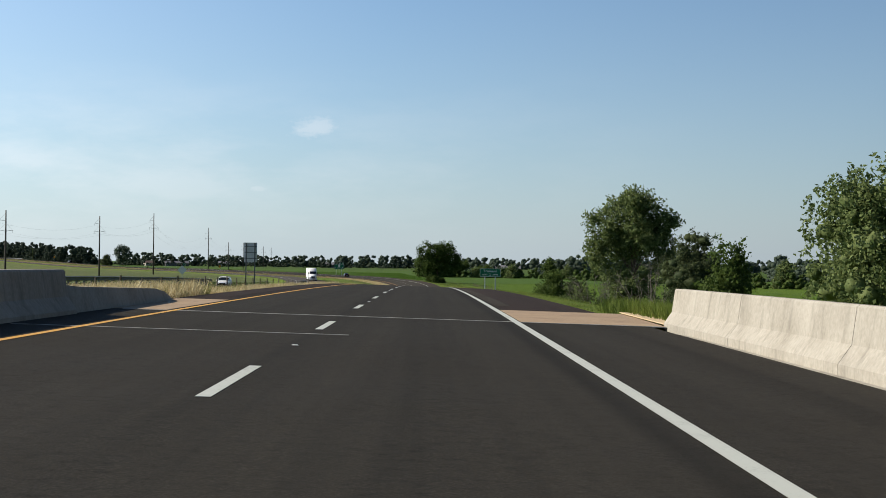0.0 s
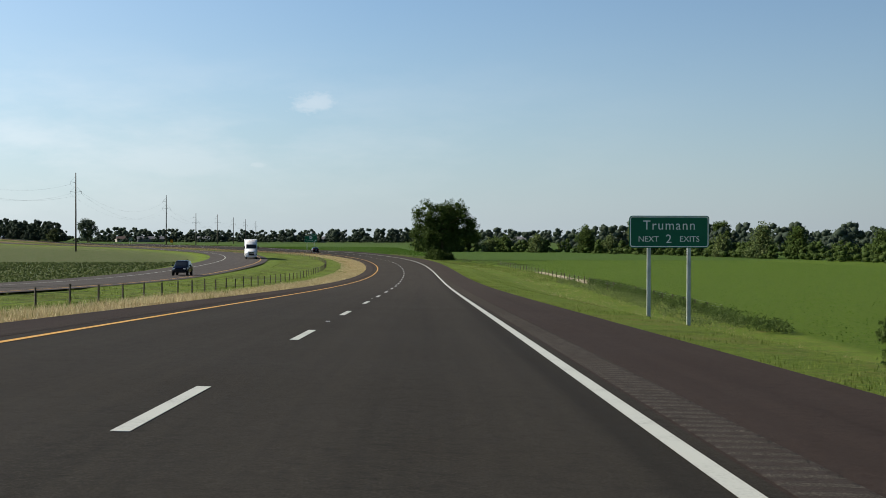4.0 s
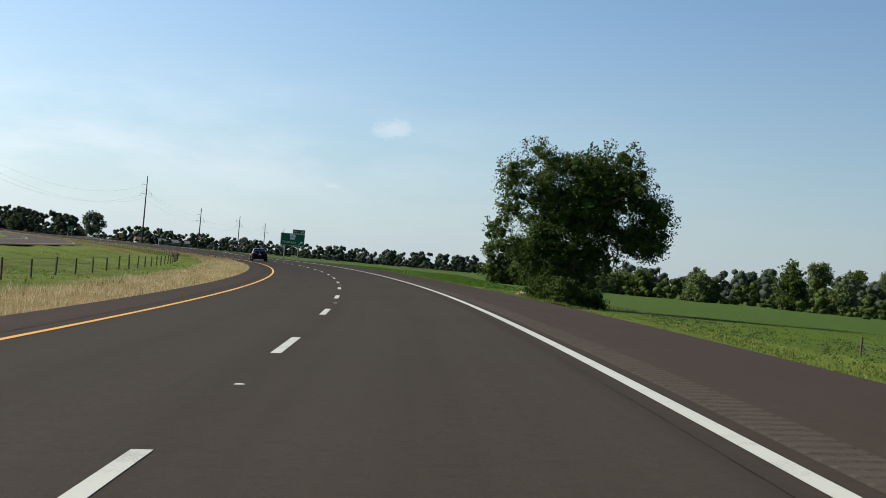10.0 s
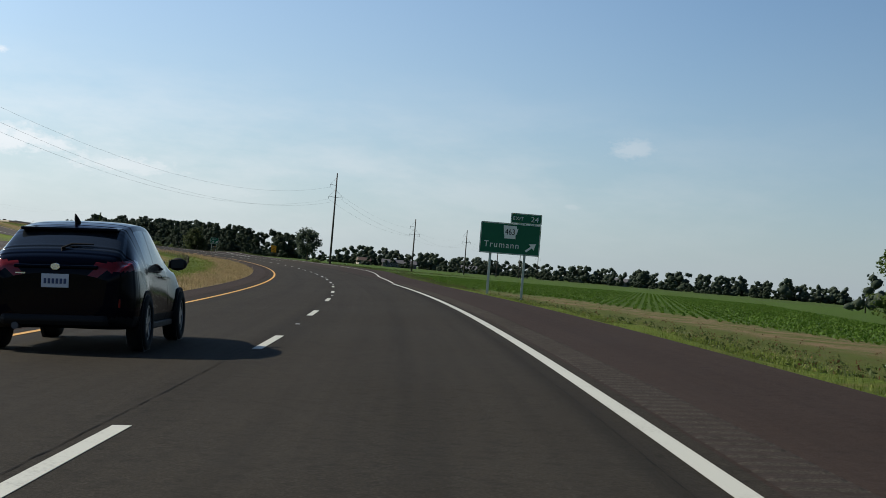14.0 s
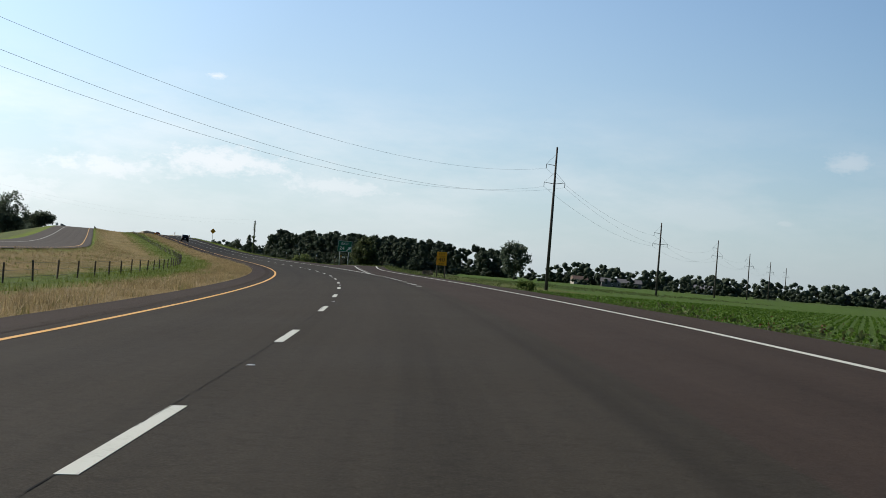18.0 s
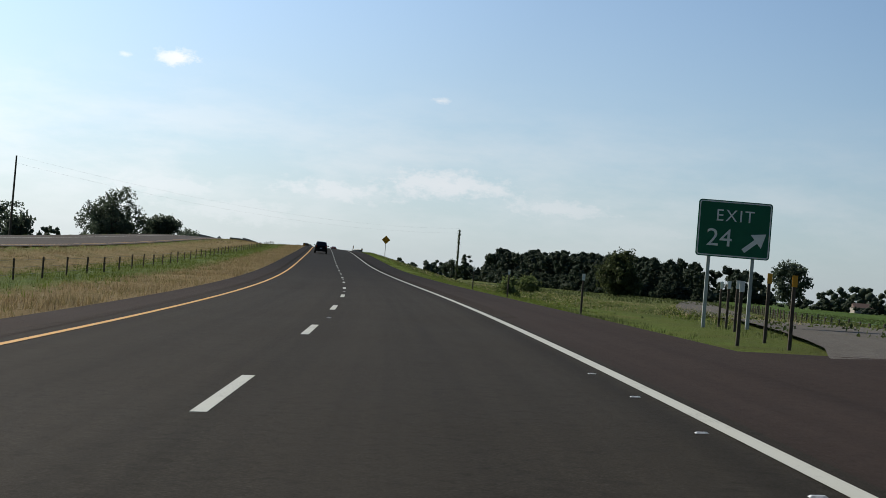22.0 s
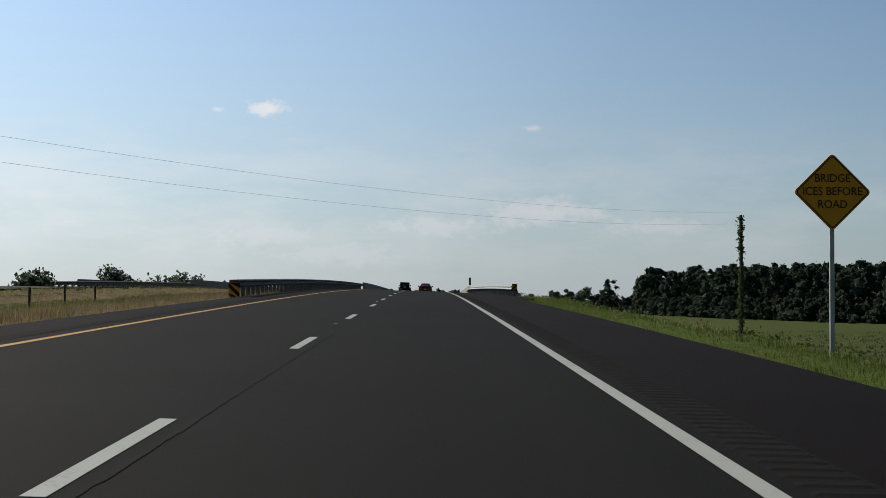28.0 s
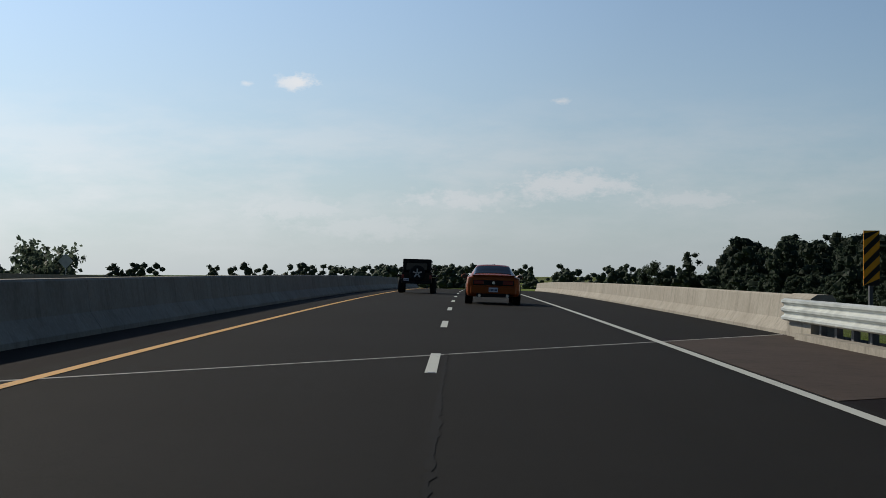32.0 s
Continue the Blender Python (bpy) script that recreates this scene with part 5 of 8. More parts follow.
# ---------------------------------------------------------------- grass and crops
def tufts(name, label, n, s0, s1, l0, l1, high, mat, seed, blades=4, wide=0.016, edge=None, clump=0.0):
    rng = np.random.default_rng(seed)
    s = rng.uniform(s0, s1, n)
    u = rng.uniform(0, 1, n)
    if callable(l0):
        l = l0(s) + u**1.3 * l1
    else:
        l = l0 + u * (l1 - l0)
    p = surf(s, l)
    keep = np.ones(n, bool)
    if clump:
        f = np.array([noise.noise((a * 0.22, b * 0.22, seed)) for a, b in zip(p[:, 0], p[:, 1])])
        fine = np.array([noise.noise((a * 1.3, b * 1.3, seed + 0.5)) for a, b in zip(p[:, 0], p[:, 1])])
        keep = f + 0.5 * fine > rng.uniform(-0.6, clump, n)
    p, n = p[keep], int(keep.sum())
    z = ground(p[:, 0], p[:, 1])
    hs = high * rng.uniform(0.35, 1.0, n) * (1.0 if not clump else np.clip(0.72 + f[keep] * 0.8 + fine[keep] * 0.7, 0.25, 1.6))
    verts = []
    for k in range(blades):
        a = rng.uniform(0, 2 * math.pi, n)
        dx, dy = np.cos(a), np.sin(a)
        w = wide * rng.uniform(0.6, 1.4, n)
        lean = hs * rng.uniform(0.1, 1.1, n)
        ox, oy = rng.normal(size=n) * 0.07, rng.normal(size=n) * 0.07
        b0 = np.stack([p[:, 0] + ox - dy * w, p[:, 1] + oy + dx * w, z - 0.03], 1)
        b1 = np.stack([p[:, 0] + ox + dy * w, p[:, 1] + oy - dx * w, z - 0.03], 1)
        t = np.stack([p[:, 0] + ox + dx * lean, p[:, 1] + oy + dy * lean, z + hs], 1)
        verts.append(np.stack([b0, b1, t], 1))
    v = np.concatenate(verts).reshape(-1, 3)
    me = mesh_of(name, v, np.arange(len(v)).reshape(-1, 3), mat)
    return tagged(new(name, me), label, "grass", kind="stuff")


tufts("dry_grass", "tall dry straw-coloured grass along the median shoulder", 50000, 36, 540, -10.6, -6.75, 0.22, M_DRY, 61, clump=0.5, wide=0.0075, blades=3)
tufts("dry_grass", "tan seeding grass along the median shoulder", 56000, 520, 1105, -10.4, -6.75, 0.24, M_TAN, 80, clump=0.5, wide=0.0075, blades=3)
tufts("dry_grass", "short brown grass behind the median guardrail", 9000, 1085, 1190, -13.5, -8.4, 0.22, M_STALE, 79, clump=0.4, wide=0.007)
tufts("dry_grass", "sparse dry grass on the slope of the median", 24000, 540, 1190, -24.0, -15.5, 0.3, M_TAN, 62, clump=0.3, wide=0.010)
tufts("median_grass", "green grass in the median ditch", 22000, 30, 1100, -21.0, -9.0, 0.16, M_GRASS, 63, clump=0.4)
tufts("median_grass", "long green grass along the median fence", 26000, 560, 1120, -16.5, -10.0, 0.26, M_GRASS, 78, clump=0.5, wide=0.012)
tufts("verge_grass", "short green grass beside the shoulder", 58000, 38, 600, lambda s: paved_right(s) + 0.02, 7.5, 0.055, M_GRASS, 64, clump=0.6, wide=0.006, blades=3)
tufts("verge_grass", "dark rough grass on the verge of the exit lane", 30000, 600, 860, lambda s: paved_right(s) + np.where(s > 800, 0.3, 0.02), 9.0, 0.10, M_ROUGH, 89, clump=0.6, wide=0.006)
tufts("verge_grass", "short green grass beside the shoulder", 36000, 850, 1132, lambda s: paved_right(s) + np.where((s > 800) & (s < 880), 0.3, 0.02), 5.0, 0.08, M_GRASS, 65, clump=0.6, wide=0.007, blades=3)
tufts("weeds", "taller weeds and grass by the field fence", 42000, 180, 800, 11.5, 20.5, 0.22, M_GRASS, 66, clump=0.3, wide=0.006)
tufts("weeds", "pale seeding weeds on the verge", 12000, 180, 800, 11.0, 19.5, 0.34, M_DRY, 67, clump=0.1, wide=0.0035)
tufts("meadow_grass", "uneven yellow-green meadow grass past the exit", 46000, 850, 1150, 6.0, 34.0, 0.19, M_GRASS, 75, clump=0.5, wide=0.011, blades=3)
tufts("meadow_grass", "tall uneven grass in the meadow towards the woods", 20000, 985, 1330, 30.0, 150.0, 0.5, M_ROUGH, 77, clump=0.5, wide=0.045)
tufts("meadow_grass", "pale seeding grass in the meadow past the exit", 12000, 850, 1150, 7.0, 34.0, 0.30, M_DRY, 76, clump=0.2, wide=0.008)
tufts("bridge_grass", "overgrown grass behind the end of the barrier", 3500, 27, 42, 5.1, 9.0, 0.5, M_GRASS, 68)
tufts("bridge_grass", "tall dry grass behind the end of the barrier", 3500, 25, 44, -10.0, -6.8, 0.55, M_DRY, 69)


def leafy_weeds(name, label, n, s0, s1, l0, l1, high, mat, seed, size=0.07):
    """Broad-leaved plants in clumps."""
    rng = np.random.default_rng(seed)
    s, l = rng.uniform(s0, s1, n), rng.uniform(l0, l1, n)
    p = surf(s, l)
    f = np.array([noise.noise((a * 0.3, b * 0.3, seed)) for a, b in zip(p[:, 0], p[:, 1])])
    k = f > rng.uniform(-0.35, 0.45, n)
    p = p[k]
    z = ground(p[:, 0], p[:, 1])
    leaves_at = []
    for i in range(9):
        q = p + rng.normal(size=p.shape) * np.array([0.13, 0.13, 0.0])
        q[:, 2] = z + high * rng.uniform(0.15, 1.0, len(p)) * rng.uniform(0.6, 1.1, len(p))
        leaves_at.append(q)
    c = np.concatenate(leaves_at)
    out = np.tile([[0.0, 0.0, 0.7]], (len(c), 1))
    return tagged(new(name, mesh_of(name, leaf_quads(c, size, rng, out), quads(len(c)), mat)), label, "weeds", kind="stuff")


leafy_weeds("weeds", "broad-leaved weeds between the verge and the field", 3200, 470, 640, 10.2, 13.6, 0.42, M_GRASS, 81)
leafy_weeds("weeds", "dark leafy thicket overgrowing the field fence", 4200, 232, 318, 19.8, 22.0, 0.8, M_LEAF, 82, size=0.075)
leafy_weeds("weeds", "greyish seeding weeds in front of the field fence", 2600, 236, 330, 17.2, 20.0, 0.65, M_LEAF_P, 86, size=0.05)
leafy_weeds("weeds", "scattered leafy weeds along the field fence", 2200, 318, 470, 15.5, 20.0, 0.35, M_GRASS, 87, size=0.05)
leafy_weeds("weeds", "rough weeds on the verge before the exit", 5000, 520, 850, 7.5, 21.0, 0.28, M_ROUGH, 84, size=0.06)
leafy_weeds("weeds", "rough grassy weeds between the great tree and the field", 3200, 425, 560, 12.5, 30.0, 0.25, M_ROUGH, 90, size=0.055)
leafy_weeds("weeds", "brown seeding dock on the verge before the exit", 700, 540, 720, 9.0, 24.0, 0.6, M_DOCK, 85, size=0.05)
leafy_weeds("weeds", "low leafy weeds on the grassy bank", 4000, 850, 1130, 6.4, 26.0, 0.22, M_GRASS, 83, size=0.045)
leafy_weeds("weeds", "dark coarse weeds on the grassy bank", 4200, 850, 1200, 6.2, 26.0, 0.24, M_ROUGH, 88, size=0.05)


def crop_field(name, label, n_rows, row_gap, step, origin, heading, length, high, seed, keep, mat=M_CROP):
    rng = np.random.default_rng(seed)
    c, s = math.cos(radians(heading)), math.sin(radians(heading))
    r, k = np.meshgrid(np.arange(n_rows) * row_gap, np.arange(0, length, step))
    r, k = r.ravel() + rng.normal(size=r.size) * 0.06, k.ravel() + rng.normal(size=k.size) * 0.2
    x, y = origin[0] + r * c - k * s, origin[1] + r * s + k * c
    ss, ll = along(x, y)
    m = keep(ss, ll) & (rng.uniform(size=len(x)) < 0.93)
    x, y, ss, ll = x[m], y[m], ss[m], ll[m]
    z = ground(x, y)
    p = np.stack([x, y, z + high * 0.55], 1)
    p = np.concatenate([p, p + rng.normal(size=p.shape) * np.array([0.12, 0.12, 0.06])])
    out = np.tile([[0.0, 0.0, 1.0]], (len(p), 1))
    v = leaf_quads(p, high * 0.62, rng, out)
    return tagged(new(name, mesh_of(name, v, quads(len(p)), mat)), label, "crop field", kind="stuff")


crop_field("crop_rows", "rows of low green crop in the field", 190, 0.95, 0.8, (-170, 540), 3, 430, 0.24, 71, lambda s, l: (l > np.interp(s, [560, 690, 720, 800, 900], [33, 33, 22, 20, 33])) & (l < 150) & (s > 560) & (s < 900))
crop_field("crop_rows", "dense low green crop in the field", 120, 0.76, 0.9, (21.0, 200), 0, 300, 0.09, 72, lambda s, l: (l > 22.8) & (l < 95) & (s > 200) & (s < 490))
crop_field("crop_rows", "rough green crop in the field beyond the far road", 60, 1.1, 1.2, (-98, 130), 0, 330, 0.34, 73, lambda s, l: (l < opp_near(s) - 16) & (s > 130) & (s < 460), M_ROUGH)

# ---------------------------------------------------------------- bridge decks, slabs and joints
def slab_piece(name, corners, up, mat, label, category="slab"):
    """A flat piece on the road's plane from corners (s, l)."""
    top = [surf(s, l, up) for s, l in corners]
    v = [tuple(p) for p in top] + [(p[0], p[1], p[2] - 0.02) for p in top]
    k = len(top)
    f = [tuple(range(k)), tuple(range(2 * k - 1, k - 1, -1))] + [(i, k + i, k + (i + 1) % k, (i + 1) % k) for i in range(k)]
    me = mesh_of(name, v, f, mat)
    bm = bmesh.new()
    bm.from_mesh(me)
    bmesh.ops.recalc_face_normals(bm, faces=bm.faces)
    bm.to_mesh(me)
    bm.free()
    return tagged(new(name, me), label, category, kind="structure")


def across_quads(s_of, l0, l1, w):
    n = 5
    a = [(s_of(l), l) for l in np.linspace(l0, l1, n)]
    return a + [(s + w, l) for s, l in a[::-1]]


M_JOINT = plain("joint_filler", (0.30, 0.29, 0.27), 0.8, 0.0, 0.3, 8.0)
M_TAR = plain("tar", (0.006, 0.006, 0.006), 0.9, 0.0, 0.3, 6.0)
M_TAR.node_tree.nodes["Principled BSDF"].inputs["Specular IOR Level"].default_value = 0.08
slab_piece("bridge_joint", across_quads(lambda l: 28.0, -6.1, 4.7, 0.14), 0.005, M_JOINT, "pale concrete joint across the end of the bridge deck", "joint")
slab_piece("bridge_joint", across_quads(lambda l: 20.5, -6.1, -1.2, 0.08), 0.005, M_JOINT, "thin pale joint across the bridge deck", "joint")
slab_piece("approach_slab", [(28.15, 1.82), (28.15, 4.72), (36.2, 5.0), (36.2, 1.82)], 0.006, M_SLAB, "tan concrete approach slab in the shoulder", "slab")
slab_piece("approach_slab", [(28.15, -6.6), (28.15, -5.25), (37.0, -5.25), (37.0, -6.6)], 0.006, M_SLAB, "tan concrete approach slab in the median shoulder", "slab")
slab_piece("slope_paving", [(28.6, 4.75), (28.6, 7.2), (31.0, 7.0), (36.2, 5.2), (36.2, 4.9)], 0.05, concrete("slope_concrete", (0.42, 0.32, 0.19), (0.56, 0.44, 0.28)), "tan concrete paving beside the end of the barrier", "slab")
J2 = lambda l: 1201.9 + 1.53 * l
slab_piece("bridge_joint", across_quads(J2, -6.4, 4.7, 0.16), 0.005, M_JOINT, "pale skewed joint at the start of the bridge deck", "joint")
slab_piece("approach_slab", [(J2(1.85) - 10.2, 1.85), (J2(1.85) - 0.1, 1.85), (J2(4.8) - 0.1, 4.8), (J2(4.8) - 12.0, 5.1)], 0.006, M_SLAB_B, "dark brown stained approach slab in the shoulder", "slab")
slab_piece("approach_slab", [(J2(-6.4) - 10.0, -6.6), (J2(-6.4) - 0.1, -6.4), (J2(-5.3) - 0.1, -5.3), (J2(-5.3) - 9.0, -5.3)], 0.006, M_SLAB_B, "dark brown stained approach slab in the median shoulder", "slab")

# tarred seam along the lane joint, with small wanders
def seam(name, s0, s1, l, seed, width=0.016):
    """A crack with ragged edges along the joint of the lanes."""
    s = np.arange(s0, s1, 0.16)
    rng = np.random.default_rng(seed)
    slow = np.convolve(rng.normal(size=len(s) + 120), np.ones(40) / 40, 'same')[60:-60] * 0.02
    wob = slow + np.convolve(rng.normal(size=len(s) + 8), np.ones(2) / 2, 'same')[4:-4] * 0.005
    w = width * np.clip(0.8 + 0.5 * rng.normal(size=len(s)), 0.25, 1.8) * np.clip(0.9 + slow * 25, 0.4, 1.5)
    if callable(l):
        wob = wob + l(s)
    else:
        wob = wob + l
    a, b = surf(s, wob - w / 2, 0.004), surf(s, wob + w / 2, 0.004)
    return tagged(new(name, mesh_of(name, np.stack([a, b], 1).reshape(-1, 3), grid_faces(len(s), 2), M_TAR)), "dark ragged crack along the lane joint", "crack", kind="structure")


seam("pavement_seam", 28.5, 88, DASH_L - 0.11, 3, 0.026)
seam("pavement_seam", 520, 700, DASH_L - 0.12, 4, 0.010)
seam("pavement_seam", 915, 1150, lambda s: DASH_L + np.interp(s, [915, 1040, 1068, 1100, 1140], [0.14, 0.17, 0.24, 0.21, 0.13]), 5, 0.038)
seam("pavement_seam", 240, 596, EDGE_R - 0.26, 8, 0.008)
seam("pavement_seam", 1150, 1202, DASH_L + 0.12, 6, 0.07)

M_TAR_SOFT = asphalt("asphalt_patch", (0.022, 0.020, 0.019), (0.036, 0.033, 0.031), (0.8, 0.8, 0.8))
for ps, pl, pw, ph in ((300.0, -3.2, 0.5, 0.3), (352.0, -2.6, 0.4, 0.2), (520.0, 2.9, 0.6, 0.3)):
    slab_piece("pavement_patch", [(ps, pl), (ps + 0.3, pl + pw), (ps + ph + 0.3, pl + pw * 0.9), (ps + ph, pl + 0.1)], 0.004, M_TAR_SOFT, "dark patch in the asphalt", "patch")

# rumble strip: short grooves with raised lips across the shoulder
def rumble(name, s0, s1, l0, l1, mats):
    """A milled band: a rough base with low ridges across it."""
    s = np.arange(s0, s1, 0.30)
    n = len(s)
    rows = []
    for ds_, up in ((0.0, 0.003), (0.06, 0.012), (0.11, 0.011), (0.18, 0.003), (0.30, 0.003)):
        rows.append(np.stack([surf(s + ds_, l, u) for l, u in ((l0, 0.003), (l0 + 0.05, up), (l1 - 0.05, up), (l1, 0.003))], 1))
    v = np.stack(rows, 1).reshape(-1, 3)
    base = np.arange(n)[:, None] * 20
    f = np.concatenate([base + np.array([[a, a + 1, a + 5, a + 4]]) for r in (0, 4, 8, 12) for a in (r, r + 1, r + 2)])
    return tagged(new(name, mesh_of(name, v, f, mats, np.repeat([1, 1, 1, 0, 0, 0, 0, 0, 0, 0, 0, 0] if len(mats) > 1 else [0] * 12, n), attrs={"across": np.full(len(v), 3.0), "along": np.repeat(s, 20)})), "band of milled rumble strip ridges in the shoulder asphalt", "rumble strip", kind="stuff")


M_RUMBLE = asphalt("asphalt_rumble", (0.036, 0.031, 0.025), (0.072, 0.064, 0.053), (0.9, 0.86, 0.84))
M_RUMBLE_D = asphalt("asphalt_rumble_dark", (0.022, 0.0178, 0.0155), (0.045, 0.0375, 0.033), (0.9, 0.86, 0.84))
M_RIDGE = asphalt("asphalt_ridge", (0.022, 0.0195, 0.0165), (0.066, 0.060, 0.052), (0.7, 0.68, 0.66))
rumble("rumble_strip", 40, 200, 1.94, 2.38, [M_RUMBLE_D, M_RIDGE])
rumble("rumble_strip", 200, 470, 1.94, 2.38, [M_RUMBLE, M_RIDGE])
rumble("rumble_strip", 470, 596, 1.94, 2.38, [M_RUMBLE_D, M_RIDGE])
rumble("rumble_strip", 842, 1190, 1.90, 2.36, [M_RUMBLE_D])
rumble("rumble_strip", 40, 1185, -5.75, -5.45, [M_RUMBLE_D])

# deck edges and piers under the bridges
def deck(name, s0, s1, l0, l1, label, far=False):
    root = new(name)
    s = np.arange(s0, s1 + 0.1, 4.0)
    if far:
        pts = []
        for l, dz in ((l0, -0.02), (l1, -0.02), (l1, -0.9), (l0, -0.9)):
            p = surf(s, opp_near(s) + l, flat=True)
            p[:, 2] = opp_z(s) + dz
            pts.append(p)
        me = mesh_of("slab", np.stack(pts, 1).reshape(-1, 3), grid_faces(len(s), 4, close=True), M_CONC)
    else:
        me = sweep("slab", s, [(l0, -0.06), (l1, -0.06), (l1, -0.9), (l0, -0.9)], M_CONC)
    put("slab", me, root)
    for k, sp in enumerate(np.linspace(s0 + 18, s1 - 18, 3)):
        for lp in (l0 + 2.5, l1 - 2.5):
            p = surf(sp, lp + (float(opp_near(np.array(sp))) if far else 0.0))
            bm = bmesh.new()
            bmesh.ops.create_cone(bm, cap_ends=True, segments=16, radius1=0.55, radius2=0.55, depth=float(p[2]) + 1.2)
            ob = part("pier", bm, M_CONC, root)
            ob.location = (p[0], p[1], (float(p[2]) - 0.6 - 1.0) / 2 - 0.1)
    return tagged(root, label, "bridge")


deck("bridge_deck", -62, 28, -6.7, 5.25, "concrete bridge deck on round piers")
deck("bridge_deck", 1196, 1336, -7.0, 5.3, "concrete bridge deck on round piers")
deck("bridge_deck", -62, 28, -11.6, 0.3, "concrete bridge deck of the far carriageway", True)
deck("bridge_deck", 1196, 1336, -11.6, 0.3, "concrete bridge deck of the far carriageway", True)


def far_barrier(s0, s1, l, label):
    s = np.arange(s0, s1, 3.0)
    pts = []
    for a, z in ((0, -0.2), (0, 0.8), (0.35, 0.8), (0.35, -0.2)):
        p = surf(s, opp_near(s) + l + a, flat=True)
        p[:, 2] = opp_z(s) + z
        pts.append(p)
    f = [tuple(r) for r in grid_faces(len(s), 4, close=True)] + [(3, 2, 1, 0), tuple(range(4 * len(s) - 4, 4 * len(s)))]
    return tagged(new("bridge_barrier", mesh_of("bridge_barrier", np.stack(pts, 1).reshape(-1, 3), f, M_CONC)), label, "concrete barrier")


far_barrier(-62, 28, 0.0, "concrete barrier on the far bridge")
far_barrier(1185, 1336, 0.0, "grey concrete barrier on the far bridge")
far_barrier(1185, 1336, -11.6, "grey concrete barrier on the far bridge")

# ---------------------------------------------------------------- guardrails
WBEAM = [(0.0, 0.0), (0.075, 0.03), (0.075, 0.07), (0.012, 0.115), (0.012, 0.14), (0.075, 0.185), (0.075, 0.225), (0.0, 0.255)]


# post tones darkened to hold the shade of their near faces
M_POST_R = plain("grey_steel_post", (0.15, 0.155, 0.155), 0.6, 0.3, 0.3)
M_POST = plain("shaded_post", (0.13, 0.13, 0.13), 0.7, 0.0, 0.3)


def guardrail(s0, s1, l, side, label, mat, far=False, step=1.78, top=0.65, beam=WBEAM, post_mat=M_POST, post_w=0.055, drop=0.0):
    """side: +1 where the beam faces the road to its left."""
    root = new("guardrail")
    s = np.arange(s0, s1 + 0.1, step)

    def pt(sv, lv, z):
        if far:
            p = surf(sv, opp_near(np.asarray(sv)) + lv, flat=True)
            p[..., 2] = opp_z(sv) + z - drop
            return p
        return surf(sv, lv, z)
    row = l if callable(l) else lambda q: np.full(np.shape(q), l)
    tall = beam[-1][1]
    prof = [(-side * a, top - tall + z) for a, z in beam] + [(-side * a + side * 0.008, top - tall + z) for a, z in beam[::-1]]
    v = np.stack([pt(s, row(s) + a, z) for a, z in prof], 1)
    f = grid_faces(len(s), len(prof), close=True)
    put("rail", mesh_of("rail", v.reshape(-1, 3), f, mat), root, "corrugated steel beam")
    pm = boxed(-post_w, post_w, -0.07, 0.07, -0.7, top - 0.02, bevel=0.008)
    post = bpy.data.meshes.new("post")
    bmesh.ops.recalc_face_normals(pm, faces=pm.faces)
    pm.to_mesh(post)
    pm.free()
    post.materials.append(post_mat)
    bmb = boxed(-0.07, 0.07, -0.06, 0.06, top - 0.30, top - 0.01, bevel=0.008)
    block = bpy.data.meshes.new("block")
    bmb.to_mesh(block)
    bmb.free()
    block.materials.append(M_WOOD)
    for k in s[:-1]:
        q = pt(np.array(k), row(k) + side * 0.2, 0.0)
        psi = float(np.interp(k, S_F, PSI_F))
        put("post", post, root, m=Matrix.Translation(Vector(q)) @ Matrix.Rotation(psi, 4, 'Z'))
        q = pt(np.array(k), row(k) + side * 0.075, 0.0)
        put("block", block, root, m=Matrix.Translation(Vector(q)) @ Matrix.Rotation(psi, 4, 'Z'))
    return tagged(root, label, "guardrail")


TBEAM = WBEAM[:-1] + [(0.012, 0.27), (0.012, 0.295), (0.075, 0.34), (0.075, 0.38), (0.0, 0.41)]
RAIL_R = lambda s: np.interp(s, [1127.0, 1168.0, 1180.0, 1202.0, 1210.0], [5.35, 5.2, 4.98, 4.62, 4.62])
guardrail(1199.6, 1208.6, RAIL_R, 1, "deep three-ridged steel guardrail bolted to the bridge barrier", M_STEEL, top=0.70, beam=TBEAM, step=1.0)
guardrail(1127.0, 1200.0, RAIL_R, 1, "galvanised steel guardrail on posts leading to the bridge barrier", M_STEEL, step=1.825, post_mat=M_POST_R)
guardrail(1090.5, 1190.5, -6.85, -1, "grey steel guardrail on posts along the median", M_STEEL_D, step=1.6, top=0.62, post_w=0.075)
guardrail(30.0, 128.0, 0.9, -1, "grey steel guardrail of the far carriageway", M_STEEL_D, far=True)
guardrail(1130.0, 1186.0, 0.6, -1, "grey steel guardrail of the far carriageway", M_STEEL_D, far=True, drop=0.22)
# concrete kerb under the right-hand rail
kerb = sweep("kerb", np.arange(1192.0, 1207.2, 1.5), [(4.42, -0.05), (4.42, 0.11), (4.72, 0.11), (4.72, -0.05)], M_CONC)
tagged(new("kerb", kerb), "low pale concrete kerb below the guardrail", "kerb", kind="structure")

# ---------------------------------------------------------------- raised reflectors
M_REFL = plain("reflector_casting", (0.62, 0.62, 0.60), 0.35, 0.5)
M_LENS = plain("reflector_lens", (0.8, 0.8, 0.78), 0.12, 0.0, 0.05)


